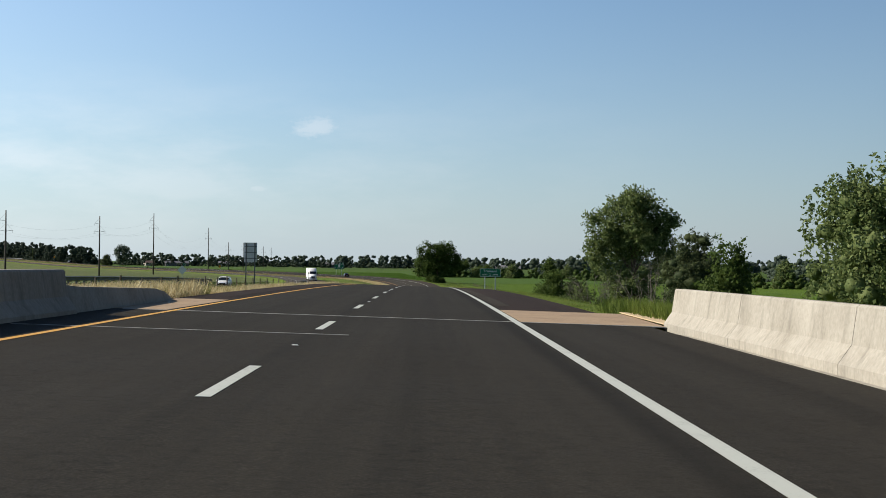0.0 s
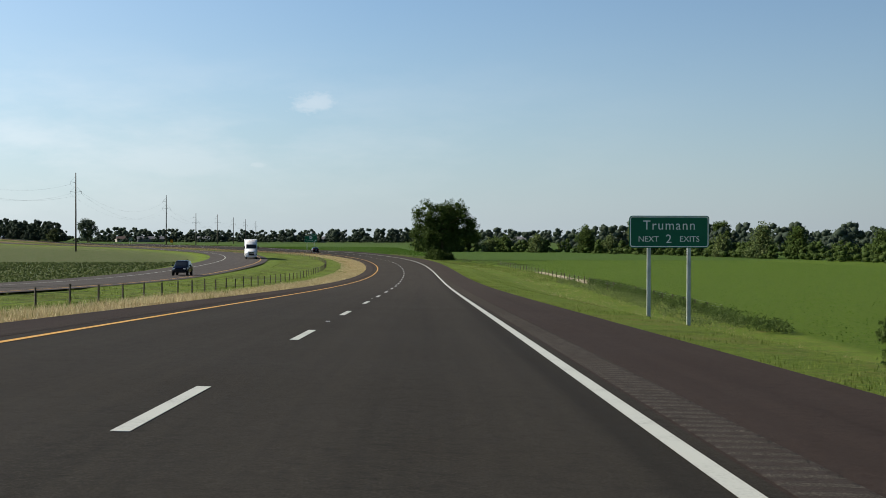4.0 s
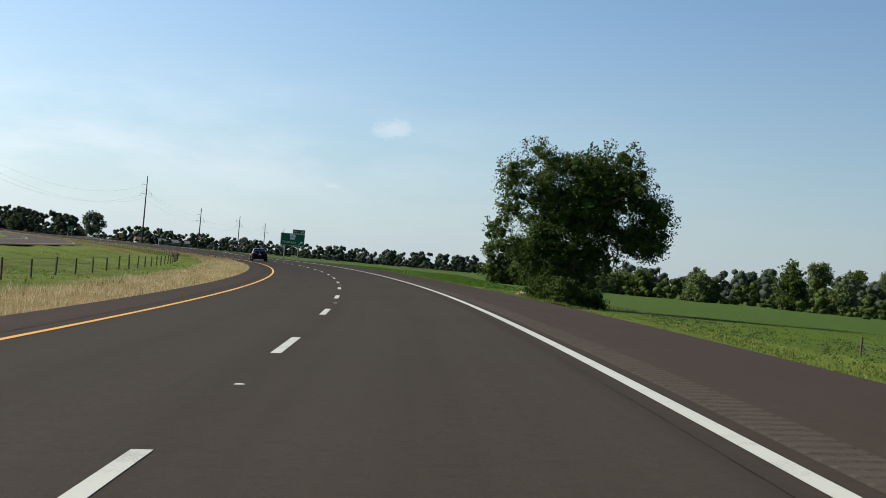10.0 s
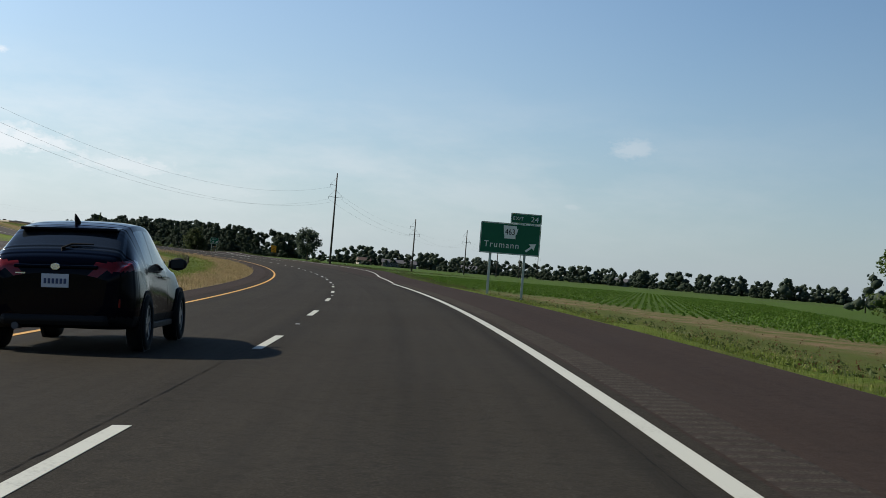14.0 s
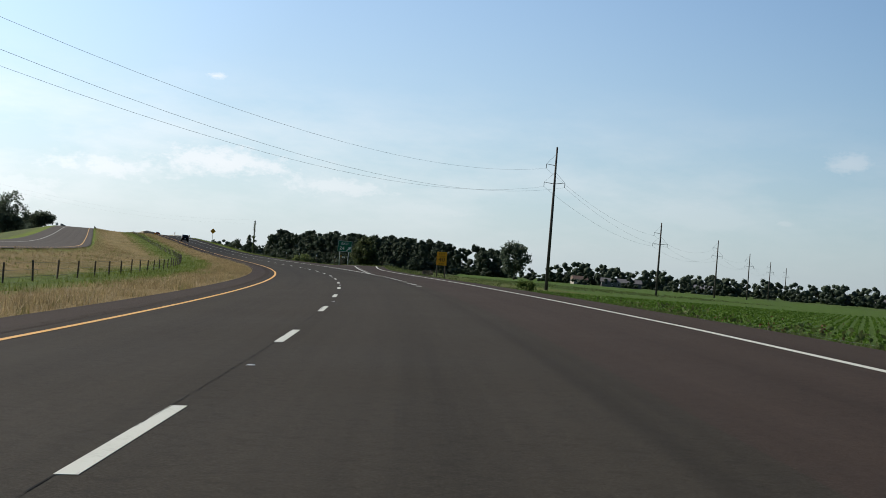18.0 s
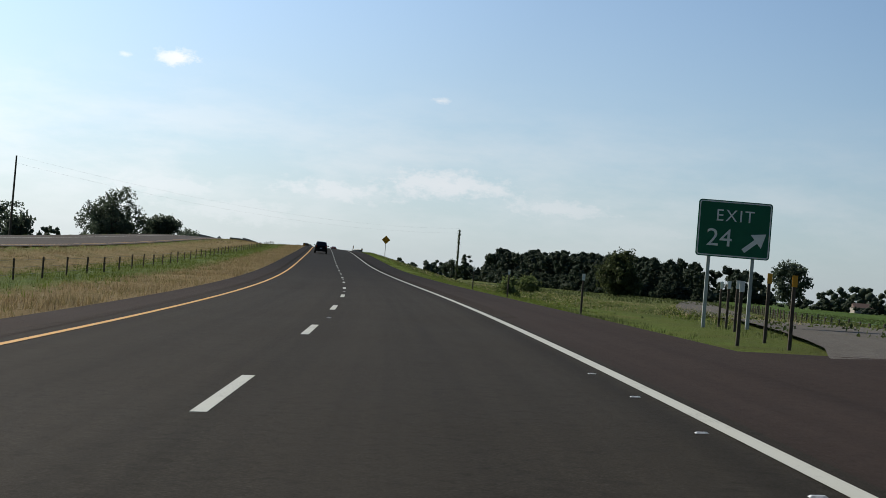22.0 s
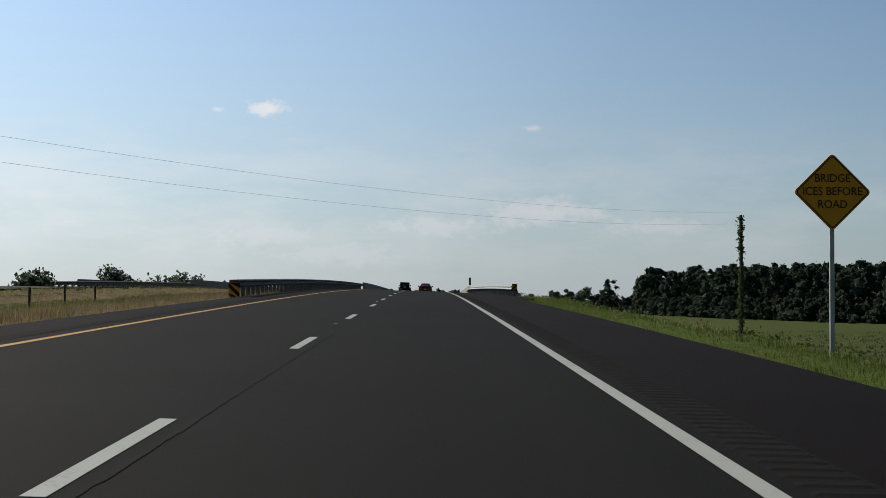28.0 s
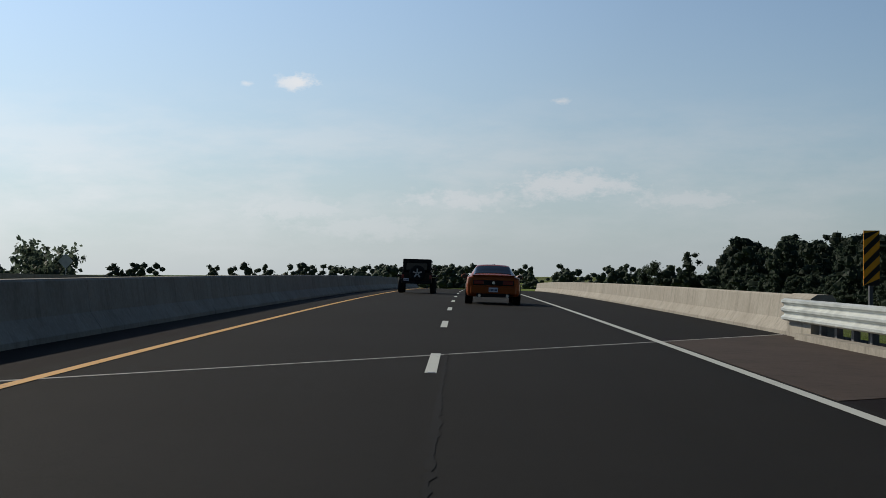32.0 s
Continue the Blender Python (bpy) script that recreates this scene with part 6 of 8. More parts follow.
def reflector(k=0.42):
    root = new("road_reflector")
    bm = bmesh.new()
    v = [bm.verts.new(Vector(p) * k) for p in ((-0.11, -0.06, 0), (0.11, -0.06, 0), (0.11, 0.06, 0), (-0.11, 0.06, 0), (-0.08, -0.03, 0.022), (0.08, -0.03, 0.022), (0.08, 0.03, 0.022), (-0.08, 0.03, 0.022))]
    for f in ((4, 5, 6, 7), (0, 1, 5, 4), (1, 2, 6, 5), (2, 3, 7, 6), (3, 0, 4, 7)):
        bm.faces.new([v[i] for i in f])
    part("casting", bm, M_REFL, root)
    bm = bmesh.new()
    v = [bm.verts.new(Vector(p) * k) for p in ((-0.045, -0.058, 0.003), (0.045, -0.058, 0.003), (0.045, -0.034, 0.021), (-0.045, -0.034, 0.021))]
    bm.faces.new(v)
    part("lens", bm, M_LENS, root)
    return tagged(root, "small low metal lane reflector on asphalt", "reflector", group="lane reflectors")


first = None
for k in range(-2, 60):
    s = DASH_FIRST + DASH_EVERY * (2 * k + 1) + 7.1 - DASH_EVERY
    s += 16.0 if s > 1100 else 0.0
    m = at(s, DASH_L, 0.001)
    if first is None:
        first = reflector()
        first.matrix_basis = m
    else:
        copy_thing(first, m)
for k in range(22):
    s = 771 + 2.6 * k
    copy_thing(first, at(s, EDGE_R - 0.22, 0.001))
    if k < 18:
        copy_thing(first, at(s, float(np.interp(s, [768, 773, 786, 794, 802, 817, 824], [1.85, 2.0, 2.75, 3.3, 3.95, 5.5, 6.4])) + 0.25, 0.001))

# ---------------------------------------------------------------- signs
M_SIGN_G = plain("sign_green", (0.008, 0.115, 0.062), 0.45, 0.0, 0.06)
M_SIGN_W = plain("sign_white", (0.78, 0.78, 0.76), 0.45, 0.0, 0.04)
M_SIGN_Y = plain("sign_yellow", (0.82, 0.34, 0.015), 0.45, 0.0, 0.06)
M_SIGN_K = plain("sign_black", (0.012, 0.012, 0.012), 0.5, 0.0, 0.1)
M_ALU = plain("sign_back_metal", (0.46, 0.47, 0.48), 0.45, 0.5, 0.12)


def lettering(text, size, mat, parent, x, z, y=-0.024, squeeze=1.0, name="lettering", space=1.0):
    """Raised letters in the plane that faces -y, centred on x, with the middle line at z."""
    cu = bpy.data.curves.new("text", 'FONT')
    cu.body, cu.size, cu.align_x, cu.align_y, cu.extrude = text, size, 'CENTER', 'CENTER', 0.002
    cu.resolution_u = 3
    cu.space_character = space
    ob = bpy.data.objects.new("text", cu)
    scene.collection.objects.link(ob)
    bpy.context.view_layer.update()
    me = bpy.data.meshes.new_from_object(ob.evaluated_get(bpy.context.evaluated_depsgraph_get()))
    bpy.data.objects.remove(ob)
    me.materials.clear()
    me.materials.append(mat)
    me.transform(Matrix.Translation((x, y, z)) @ Matrix.Diagonal((squeeze, 1, 1, 1)) @ Matrix.Rotation(radians(90), 4, 'X'))
    return put(name, me, parent)


def rounded(w, h, r, depth, x=0.0, z=0.0, y=0.0, n=5):
    """A plate with round corners in the xz plane."""
    bm = bmesh.new()
    ring = []
    for cx, cz, a0 in ((w / 2 - r, h / 2 - r, 0), (-w / 2 + r, h / 2 - r, 90), (-w / 2 + r, -h / 2 + r, 180), (w / 2 - r, -h / 2 + r, 270)):
        for k in range(n + 1):
            a = radians(a0 + 90 * k / n)
            ring.append((x + cx + r * math.cos(a), z + cz + r * math.sin(a)))
    f = [bm.verts.new((a, y, b)) for a, b in ring]
    k = [bm.verts.new((a, y + depth, b)) for a, b in ring]
    bm.faces.new(f)
    bm.faces.new(k[::-1])
    for i in range(len(f)):
        j = (i + 1) % len(f)
        bm.faces.new((f[i], k[i], k[j], f[j]))
    return bm


def border(w, h, r, t, mat, parent, x=0.0, z=0.0, y=-0.022, name="border"):
    bm = bmesh.new()
    rings = []
    for ins in (0.0, t):
        ring = []
        for cx, cz, a0 in ((w / 2 - r, h / 2 - r, 0), (-w / 2 + r, h / 2 - r, 90), (-w / 2 + r, -h / 2 + r, 180), (w / 2 - r, -h / 2 + r, 270)):
            for k in range(6):
                a = radians(a0 + 18 * k)
                ring.append(bm.verts.new((x + cx + (r - ins) * math.cos(a), y, z + cz + (r - ins) * math.sin(a))))
        rings.append(ring)
    n = len(rings[0])
    for i in range(n):
        bm.faces.new((rings[0][i], rings[0][(i + 1) % n], rings[1][(i + 1) % n], rings[1][i]))
    return part(name, bm, mat, parent)


def arrow(mat, parent, x, z, size, y=-0.024):
    """A broad arrow that points up to the right."""
    pts = [(-0.08, -0.5), (0.08, -0.5), (0.08, 0.05), (0.3, 0.05), (0.0, 0.5), (-0.3, 0.05), (-0.08, 0.05)]
    bm = bmesh.new()
    c, s = math.cos(radians(-50)), math.sin(radians(-50))
    bm.faces.new([bm.verts.new((x + size * (a * c - b * s), y, z + size * (a * s + b * c))) for a, b in pts])
    return part("arrow", bm, mat, parent)


def posts(parent, xs, top, foot, mat, w=0.07, name="post"):
    for x in xs:
        part(name, boxed(x - w, x + w, 0.03, 0.03 + w * 1.4, foot, top, bevel=0.008), mat, parent)


def sign_pose(s, l, z, turn=0.0):
    p = surf(s, l)
    psi = float(np.interp(s, S_F, PSI_F))
    foot = ground_z(p[0], p[1])
    return Matrix.Translation((float(p[0]), float(p[1]), foot)) @ Matrix.Rotation(psi + radians(turn), 4, 'Z'), z - foot


# town sign: two lines
m, up = sign_pose(202.5, 9.3, 5.3)
sg = new("road_sign")
sg.matrix_basis = m
part("panel", rounded(3.0, 1.2, 0.12, 0.02, 0, up + 0.6), M_SIGN_G, sg, "green panel")
border(2.94, 1.14, 0.1, 0.035, M_SIGN_W, sg, 0, up + 0.6, -0.004)
lettering("Trumann", 0.50, M_SIGN_W, sg, 0, up + 0.83, -0.008, 0.95, space=1.15)
lettering("NEXT", 0.30, M_SIGN_W, sg, -0.78, up + 0.32, -0.008)
lettering("2", 0.46, M_SIGN_W, sg, -0.02, up + 0.32, -0.008)
lettering("EXITS", 0.30, M_SIGN_W, sg, 0.76, up + 0.32, -0.008)
posts(sg, (-0.75, 0.75), up + 1.1, -0.3, M_STEEL)
tagged(sg, "green road sign with white letters on two steel posts", "road sign")

# exit sign with a tab
m, up = sign_pose(611.0, 10.38, 3.9, -9.0)
sg = new("road_sign")
sg.matrix_basis = m
part("panel", rounded(4.05, 2.1, 0.10, 0.03, 0, up + 1.05), M_SIGN_G, sg, "green panel")
border(3.98, 2.03, 0.09, 0.035, M_SIGN_W, sg, 0, up + 1.05, -0.004)
tab = part("tab", rounded(2.08, 0.70, 0.06, 0.03, 0.98, up + 2.46), M_SIGN_G, sg, "green exit tab")
border(2.01, 0.64, 0.06, 0.03, M_SIGN_W, sg, 0.98, up + 2.46, -0.004)
lettering("EXIT", 0.34, M_SIGN_W, sg, 0.44, up + 2.45, -0.008, 0.95, space=1.1)
lettering("24", 0.50, M_SIGN_W, sg, 1.55, up + 2.44, -0.008, 1.1)
bm = bmesh.new()
bm.faces.new([bm.verts.new((a, -0.012, up + 1.50 + b)) for a, b in ((-0.40, -0.44), (0.36, -0.44), (0.34, -0.22), (0.42, -0.10), (0.50, 0.24), (0.40, 0.26), (0.40, 0.42), (-0.50, 0.44), (-0.46, 0.0), (-0.40, -0.3))])
part("shield", bm, M_SIGN_W, sg, "white route shield")
lettering("463", 0.56, M_SIGN_K, sg, -0.03, up + 1.49, -0.018, 0.82)
lettering("Trumann", 0.60, M_SIGN_W, sg, -0.55, up + 0.60, -0.008, 0.92, space=1.2)
arrow(M_SIGN_W, sg, 1.42, up + 0.56, 0.88, -0.008)
posts(sg, (-1.25, 1.05), up + 1.9, -0.3, M_STEEL, 0.085)
tagged(sg, "large green exit sign with a tab on two steel posts", "road sign")

# gore sign
m, up = sign_pose(846.0, 8.0, 3.75, -4.0)
sg = new("road_sign")
sg.matrix_basis = m
part("panel", rounded(1.85, 1.42, 0.08, 0.03, 0, up + 0.71), M_SIGN_G, sg, "green panel")
border(1.80, 1.37, 0.07, 0.028, M_SIGN_W, sg, 0, up + 0.71, -0.004)
lettering("EXIT", 0.42, M_SIGN_W, sg, 0, up + 1.03, -0.008, 0.98, space=1.2)
lettering("24", 0.62, M_SIGN_W, sg, -0.36, up + 0.46, -0.008, 1.08)
arrow(M_SIGN_W, sg, 0.53, up + 0.42, 0.72, -0.008)
posts(sg, (-0.58, 0.52), up + 1.3, -0.3, M_STEEL, 0.045)
tagged(sg, "green gore exit sign on steel posts", "road sign")

# advisory speed sign
m, up = sign_pose(806.5, 13.0, 2.9)
sg = new("road_sign")
sg.matrix_basis = m
part("panel", rounded(1.05, 0.95, 0.06, 0.02, 0, up + 0.475), M_SIGN_Y, sg, "orange-yellow panel")
part("panel", rounded(1.05, 0.42, 0.06, 0.02, 0, up + 1.17), M_SIGN_Y, sg, "orange-yellow panel")
border(1.0, 0.9, 0.05, 0.02, M_SIGN_K, sg, 0, up + 0.475, -0.004)
lettering("EXIT", 0.26, M_SIGN_K, sg, 0, up + 1.17, -0.008, 1.1, space=1.2)
lettering("40", 0.62, M_SIGN_K, sg, 0, up + 0.58, -0.008, 1.1)
lettering("M.P.H.", 0.2, M_SIGN_K, sg, 0, up + 0.16, -0.008)
posts(sg, (-0.42, 0.42), up + 1.2, -0.3, M_WOOD, 0.05)
tagged(sg, "orange-yellow exit speed sign on two dark posts", "road sign")

# diamond sign
def diamond(name, s, l, top, side, label, words, mat=M_SIGN_Y, turn=0.0, post_mat=M_STEEL, back=False):
    m, up = sign_pose(s, l, top, turn)
    sg = new(name)
    sg.matrix_basis = m
    half = side * math.sqrt(0.5)
    bm = rounded(side, side, 0.08, 0.02)
    bmesh.ops.rotate(bm, verts=bm.verts, cent=(0, 0.01, 0), matrix=Matrix.Rotation(radians(45), 3, 'Y'))
    bmesh.ops.translate(bm, verts=bm.verts, vec=(0, 0, up - half))
    part("panel", bm, M_ALU if back else mat, sg, "bare metal back" if back else "orange-yellow diamond panel")
    if words:
        ob = border(side - 0.05, side - 0.05, 0.07, 0.022, M_SIGN_K, sg, 0, 0, -0.004)
        ob.data.transform(Matrix.Translation((0, 0, up - half)) @ Matrix.Rotation(radians(45), 4, 'Y'))
        for k, w in enumerate(words):
            lettering(w, 0.23, M_SIGN_K, sg, 0, up - half + 0.27 - 0.26 * k, -0.008, 0.92)
    posts(sg, (0.0,), up - 0.1, -0.3, post_mat, 0.045)
    return tagged(sg, label, "road sign")


diamond("road_sign", 1067.0, 8.1, 8.85, 1.10, "orange-yellow diamond warning sign on one post", ("BRIDGE", "ICES BEFORE", "ROAD"))
diamond("road_sign", 202.0, -34.8, 6.5, 0.95, "back of a diamond sign on a post by the far road", (), back=True)
diamond("road_sign", 1323.0, -42.5, 9.8, 1.10, "back of a diamond sign on the far bridge bank", (), back=True)

# back of a tall sign in the median
m, up = sign_pose(130.0, -16.2, 7.15)
sg = new("road_sign")
sg.matrix_basis = m
part("panel", rounded(1.2, 1.8, 0.06, 0.02, 0, up + 0.9, -0.02), M_ALU, sg, "bare metal back")
for zz in (0.35, 0.9, 1.45):
    part("stiffener", boxed(-0.56, 0.56, -0.06, -0.024, up + zz - 0.03, up + zz + 0.03), M_STEEL_D, sg)
posts(sg, (-0.4, 0.4), up + 1.8, -0.3, M_STEEL_D, 0.05)
for ch in [o for o in sg.children if o.name.startswith("post")]:
    ch.location.y = -0.15
tagged(sg, "back of a tall grey metal sign on two posts", "road sign")


def marker(s, l, z0, w, h, label, lean):
    p = surf(s, l)
    psi = float(np.interp(s, S_F, PSI_F))
    root = new("object_marker")
    root.matrix_basis = Matrix.Translation((float(p[0]), float(p[1]), float(p[2]))) @ Matrix.Rotation(psi, 4, 'Z')
    z = z0 - float(p[2])
    part("panel", boxed(-w / 2, w / 2, 0, 0.012, z, z + h), M_SIGN_Y, root, "yellow plate")
    k = 0
    zz = -w
    while zz < h:
        bm = bmesh.new()
        pts = []
        for x, b in ((-w / 2, zz + (0 if lean > 0 else w)), (w / 2, zz + (w if lean > 0 else 0)), (w / 2, zz + (w if lean > 0 else 0) + w * 0.45), (-w / 2, zz + (0 if lean > 0 else w) + w * 0.45)):
            pts.append((x, -0.004, z + min(max(b, 0.0), h)))
        if len({round(q[2], 4) for q in pts}) > 1:
            bm.faces.new([bm.verts.new(q) for q in pts])
            part("stripe", bm, M_SIGN_K, root, "black slanting stripe")
        else:
            bm.free()
        zz += w * 0.95
        k += 1
    part("post", boxed(-0.03, 0.03, 0.014, 0.07, -0.6, z + h * 0.8), M_STEEL_D, root)
    return tagged(root, label, "object marker")


marker(1204.3, 4.98, 7.72, 0.25, 0.86, "black and yellow striped marker at the barrier end", 1)
marker(1126.7, 5.48, 6.52, 0.32, 0.42, "striped plate on the end of the roadside guardrail", 1)
marker(1090.0, -6.88, 5.93, 0.40, 0.55, "yellow and black striped plate on the guardrail end", -1)


def delineator(s, l, h, label="dark post with a white reflector on the verge", mat=None):
    p = surf(s, l)
    root = new("delineator")
    root.matrix_basis = Matrix.Translation((float(p[0]), float(p[1]), ground_z(p[0], p[1]) - 0.02)) @ Matrix.Rotation(float(np.interp(s, S_F, PSI_F)), 4, 'Z')
    part("post", boxed(-0.03, 0.03, -0.02, 0.02, -0.2, h, bevel=0.006), M_WOOD, root)
    part("reflector", boxed(-0.045, 0.045, -0.028, -0.022, h - 0.19, h + 0.0), mat or M_SIGN_W, root, "reflector plate")
    return tagged(root, label, "delineator", group="delineators")


for s_, l_ in ((868.2, 4.9), (883.1, 4.9), (851, 5.1), (834.9, 5.35), (842.5, 7.27), (845.1, 7.75), (848.5, 8.44)):
    delineator(s_, l_, 1.15)
for s_, l_ in ((836.7, 6.32), (833.9, 5.95)):
    delineator(s_, l_, 1.25, "dark post with an amber reflector at the tip of the exit", plain("amber_reflector", (0.62, 0.30, 0.03), 0.5))

# ---------------------------------------------------------------- power line
def pole(x, y, top, tall, label="tall wooden power pole with steel cross arms"):
    root = new("power_pole")
    root.location = (x, y, ground_z(x, y) - 0.3)
    h = top - root.location.z
    bm = bmesh.new()
    tube(bm, [(0, 0, 0), (0, 0, h * 0.5), (0, 0, h)], [0.34, 0.27, 0.17], 10)
    part("shaft", bm, M_POLE, root, smooth=True)
    k = 1.0 if tall else 0.85
    ends = []
    for side, drop, reach in ((-1, 3.4 * k, 1.9), (-1, 7.0 * k, 2.1), (1, 7.0 * k, 2.1)):
        bm = bmesh.new()
        tube(bm, [(0, 0, h - drop - 0.3), (side * reach, 0, h - drop)], [0.07, 0.05], 6)
        part("arm", bm, M_STEEL_D, root)
        bm = bmesh.new()
        tube(bm, [(side * 0.15, 0, h - drop + 1.9), (side * reach, 0, h - drop)], [0.025, 0.025], 5)
        part("brace", bm, M_STEEL_D, root)
        bm = bmesh.new()
        tube(bm, [(side * reach, 0, h - drop), (side * reach, 0, h - drop - 0.9)], [0.06, 0.06], 6)
        part("insulator", bm, M_STEEL_D, root)
        ends.append(Vector((x + side * reach, y, root.location.z + h - drop - 0.9)))
    ends.append(Vector((x, y, root.location.z + h)))
    tagged(root, label, "power pole", group="power line poles")
    return ends


line_pts = [(-122, 290, 22, 0), (-122, 423, 21.5, 0), (-122.8, 552, 24, 0), (-125, 678, 29.4, 1), (-134.6, 924, 28.3, 1), (-138.7, 1055, 20.8, 0), (-146, 1207, 22.4, 0), (-152, 1345, 22, 0), (-158, 1480, 22, 0), (-164, 1620, 22, 0)]
ends = [pole(*q) for q in line_pts]
for a, b in zip(ends, ends[1:]):
    for k in range(3):
        p, q = a[k], b[k]
        sag = (q - p).length**2 * 0.00012 * (0.6 if k == 3 else 1)
        pts = [p.lerp(q, u) - Vector((0, 0, 4 * sag * u * (1 - u))) for u in np.linspace(0, 1, 26)]
        bm = bmesh.new()
        tube(bm, pts, [0.015] * 26, 4)
        tagged(part("power_cable", bm, M_WIRE), "thin dark cable sagging between power poles", "cable", group="power cables")
# old pole wrapped in creeper
px, py = -301.0, 1119.0
pz = ground_z(px, py)
root = new("old_pole")
root.location = (px, py, pz - 0.2)
bm = bmesh.new()
tube(bm, [(0, 0, 0), (0.05, 0, 8), (0.0, 0, 15.1 - pz)], [0.22, 0.2, 0.15], 8)
part("shaft", bm, M_POLE, root)
rr = np.random.default_rng(9)
zz = rr.uniform(0.3, 15.0 - pz, 900)
cp = np.stack([rr.normal(size=900) * 0.16, rr.normal(size=900) * 0.16, zz], 1)
put("creeper", mesh_of("creeper", leaf_quads(cp, 0.16, rr), quads(900), M_LEAF), root, "leafy creeper")
tagged(root, "old bare pole overgrown with creeper", "pole")
# its two cables, which cross over the road to a pole beyond the far carriageway
fx, fy = -295.3, 955.2
fz = ground_z(fx, fy)
root = new("old_pole")
root.location = (fx, fy, fz - 0.2)
bm = bmesh.new()
tube(bm, [(0, 0, 0), (0.0, 0, 8), (0.0, 0, 16.4 - fz)], [0.2, 0.17, 0.13], 8)
part("shaft", bm, M_POLE, root)
tagged(root, "slender old wooden pole beyond the far carriageway", "pole")
for za, zb, sag in ((16.2, 15.2, 2.85), (15.0, 14.0, 2.8)):
    a, b = Vector((fx, fy, za)), Vector((px, py, zb))
    bm = bmesh.new()
    tube(bm, [a.lerp(b, u) - Vector((0, 0, 4 * sag * u * (1 - u))) for u in np.linspace(0, 1, 31)], [0.007] * 31, 4)
    tagged(part("power_cable", bm, M_WIRE), "thin dark cable sagging across the road", "cable", group="power cables")

# ---------------------------------------------------------------- fences
def fence(name, pts, label, high=0.95, wires=4, post_w=0.05, mat=M_WOOD, jitter=0.04, seed=1, group="fence posts"):
    """A wire fence: one thing with its posts and wires."""
    rng = np.random.default_rng(seed)
    root = new(name)
    bm0 = boxed(-post_w, post_w, -post_w, post_w, -0.4, high, bevel=0.01)
    me = bpy.data.meshes.new("post")
    bm0.to_mesh(me)
    bm0.free()
    me.materials.append(mat)
    z = ground(pts[:, 0], pts[:, 1])
    for (x, y), zz in zip(pts[:, :2], z):
        m = Matrix.Translation((x, y, zz - 0.02)) @ Euler((rng.normal() * jitter, rng.normal() * jitter, rng.uniform(0, 3))).to_matrix().to_4x4() @ Matrix.Diagonal((1, 1, rng.uniform(0.9, 1.12), 1))
        put("post", me, root, m=m)
    for k in range(wires):
        h = high * (0.25 + 0.68 * k / max(1, wires - 1))
        bm = bmesh.new()
        tube(bm, [(x, y, zz + h) for (x, y), zz in zip(pts[:, :2], z)], [0.006] * len(pts), 3, caps=False)
        part("wire", bm, M_WIRE, root)
    return tagged(root, label, "fence")


sF = np.arange(46.0, 1096.0, 4.6)
fp = surf(sF, -13.0)
fence("cable_fence", fp[:, :2], "low wire fence on dark posts along the median", 0.74, 3, 0.033, M_WOOD, 0.02, 3)
yF = np.arange(252.0, 442.0, 4.35)
fp = np.stack([np.interp(yF, [252, 314, 364, 442], [23.7, 22.3, 20.8, 18.4]), yF], 1)
fence("field_fence", fp, "wire fence on short wooden posts along the field", 0.86, 4, 0.045, M_WOOD, 0.05, 4)
sF = np.arange(712.0, 812.0, 3.8)
fp = surf(sF, np.interp(sF, [560, 700, 760, 812], [17.5, 17.0, 16.2, 17.5]))
fence("field_fence", fp[:, :2], "wire fence on short wooden posts along the field", 1.15, 4, 0.05, M_WOOD, 0.05, 5)
sF = np.arange(870.0, 1010.0, 4.2)
fp = surf(sF, ramp_line(sF) + 6.0)
fence("field_fence", fp[:, :2], "wire fence along the exit ramp", 1.1, 4, 0.05, M_WOOD, 0.05, 6)


# ---------------------------------------------------------------- farm buildings far off
def house(x, y, w, d, h, turn, wall_c, roof_c, label, windows=4):
    root = new("farmhouse")
    root.matrix_basis = Matrix.Translation((x, y, ground_z(x, y) - 0.1)) @ Matrix.Rotation(radians(turn), 4, 'Z')
    part("wall", boxed(-w / 2, w / 2, -d / 2, d / 2, 0, h), plain("siding", wall_c, 0.7, 0.0, 0.08), root)
    bm = bmesh.new()
    o = 0.4
    r = [bm.verts.new(p) for p in ((-w / 2 - o, -d / 2 - o, h), (w / 2 + o, -d / 2 - o, h), (w / 2 + o, d / 2 + o, h), (-w / 2 - o, d / 2 + o, h), (-w / 2 - o, 0, h + d * 0.28), (w / 2 + o, 0, h + d * 0.28))]
    for f in ((0, 1, 5, 4), (2, 3, 4, 5), (1, 2, 5), (3, 0, 4), (3, 2, 1, 0)):
        bm.faces.new([r[i] for i in f])
    part("roof", bm, plain("roofing", roof_c, 0.6, 0.0, 0.12), root)
    for k in range(windows):
        x0 = -w / 2 + w * (k + 0.7) / (windows + 0.4)
        win = part("window", boxed(x0 - 0.5, x0 + 0.5, -d / 2 - 0.03, -d / 2 + 0.05, h * 0.35, h * 0.78), M_SIGN_W, root)
        part("pane", boxed(x0 - 0.42, x0 + 0.42, -d / 2 - 0.045, -d / 2 - 0.032, h * 0.39, h * 0.74), M_GLASS, win)
    return tagged(root, label, "house")


M_GLASS = Mat("tinted_glass", 0.06)
M_GLASS.color((0.012, 0.015, 0.018))
M_GLASS = M_GLASS.m
house(-262, 1560, 26, 9, 3.4, 20, (0.14, 0.14, 0.135), (0.15, 0.15, 0.16), "long low grey farm building among far trees", 6)
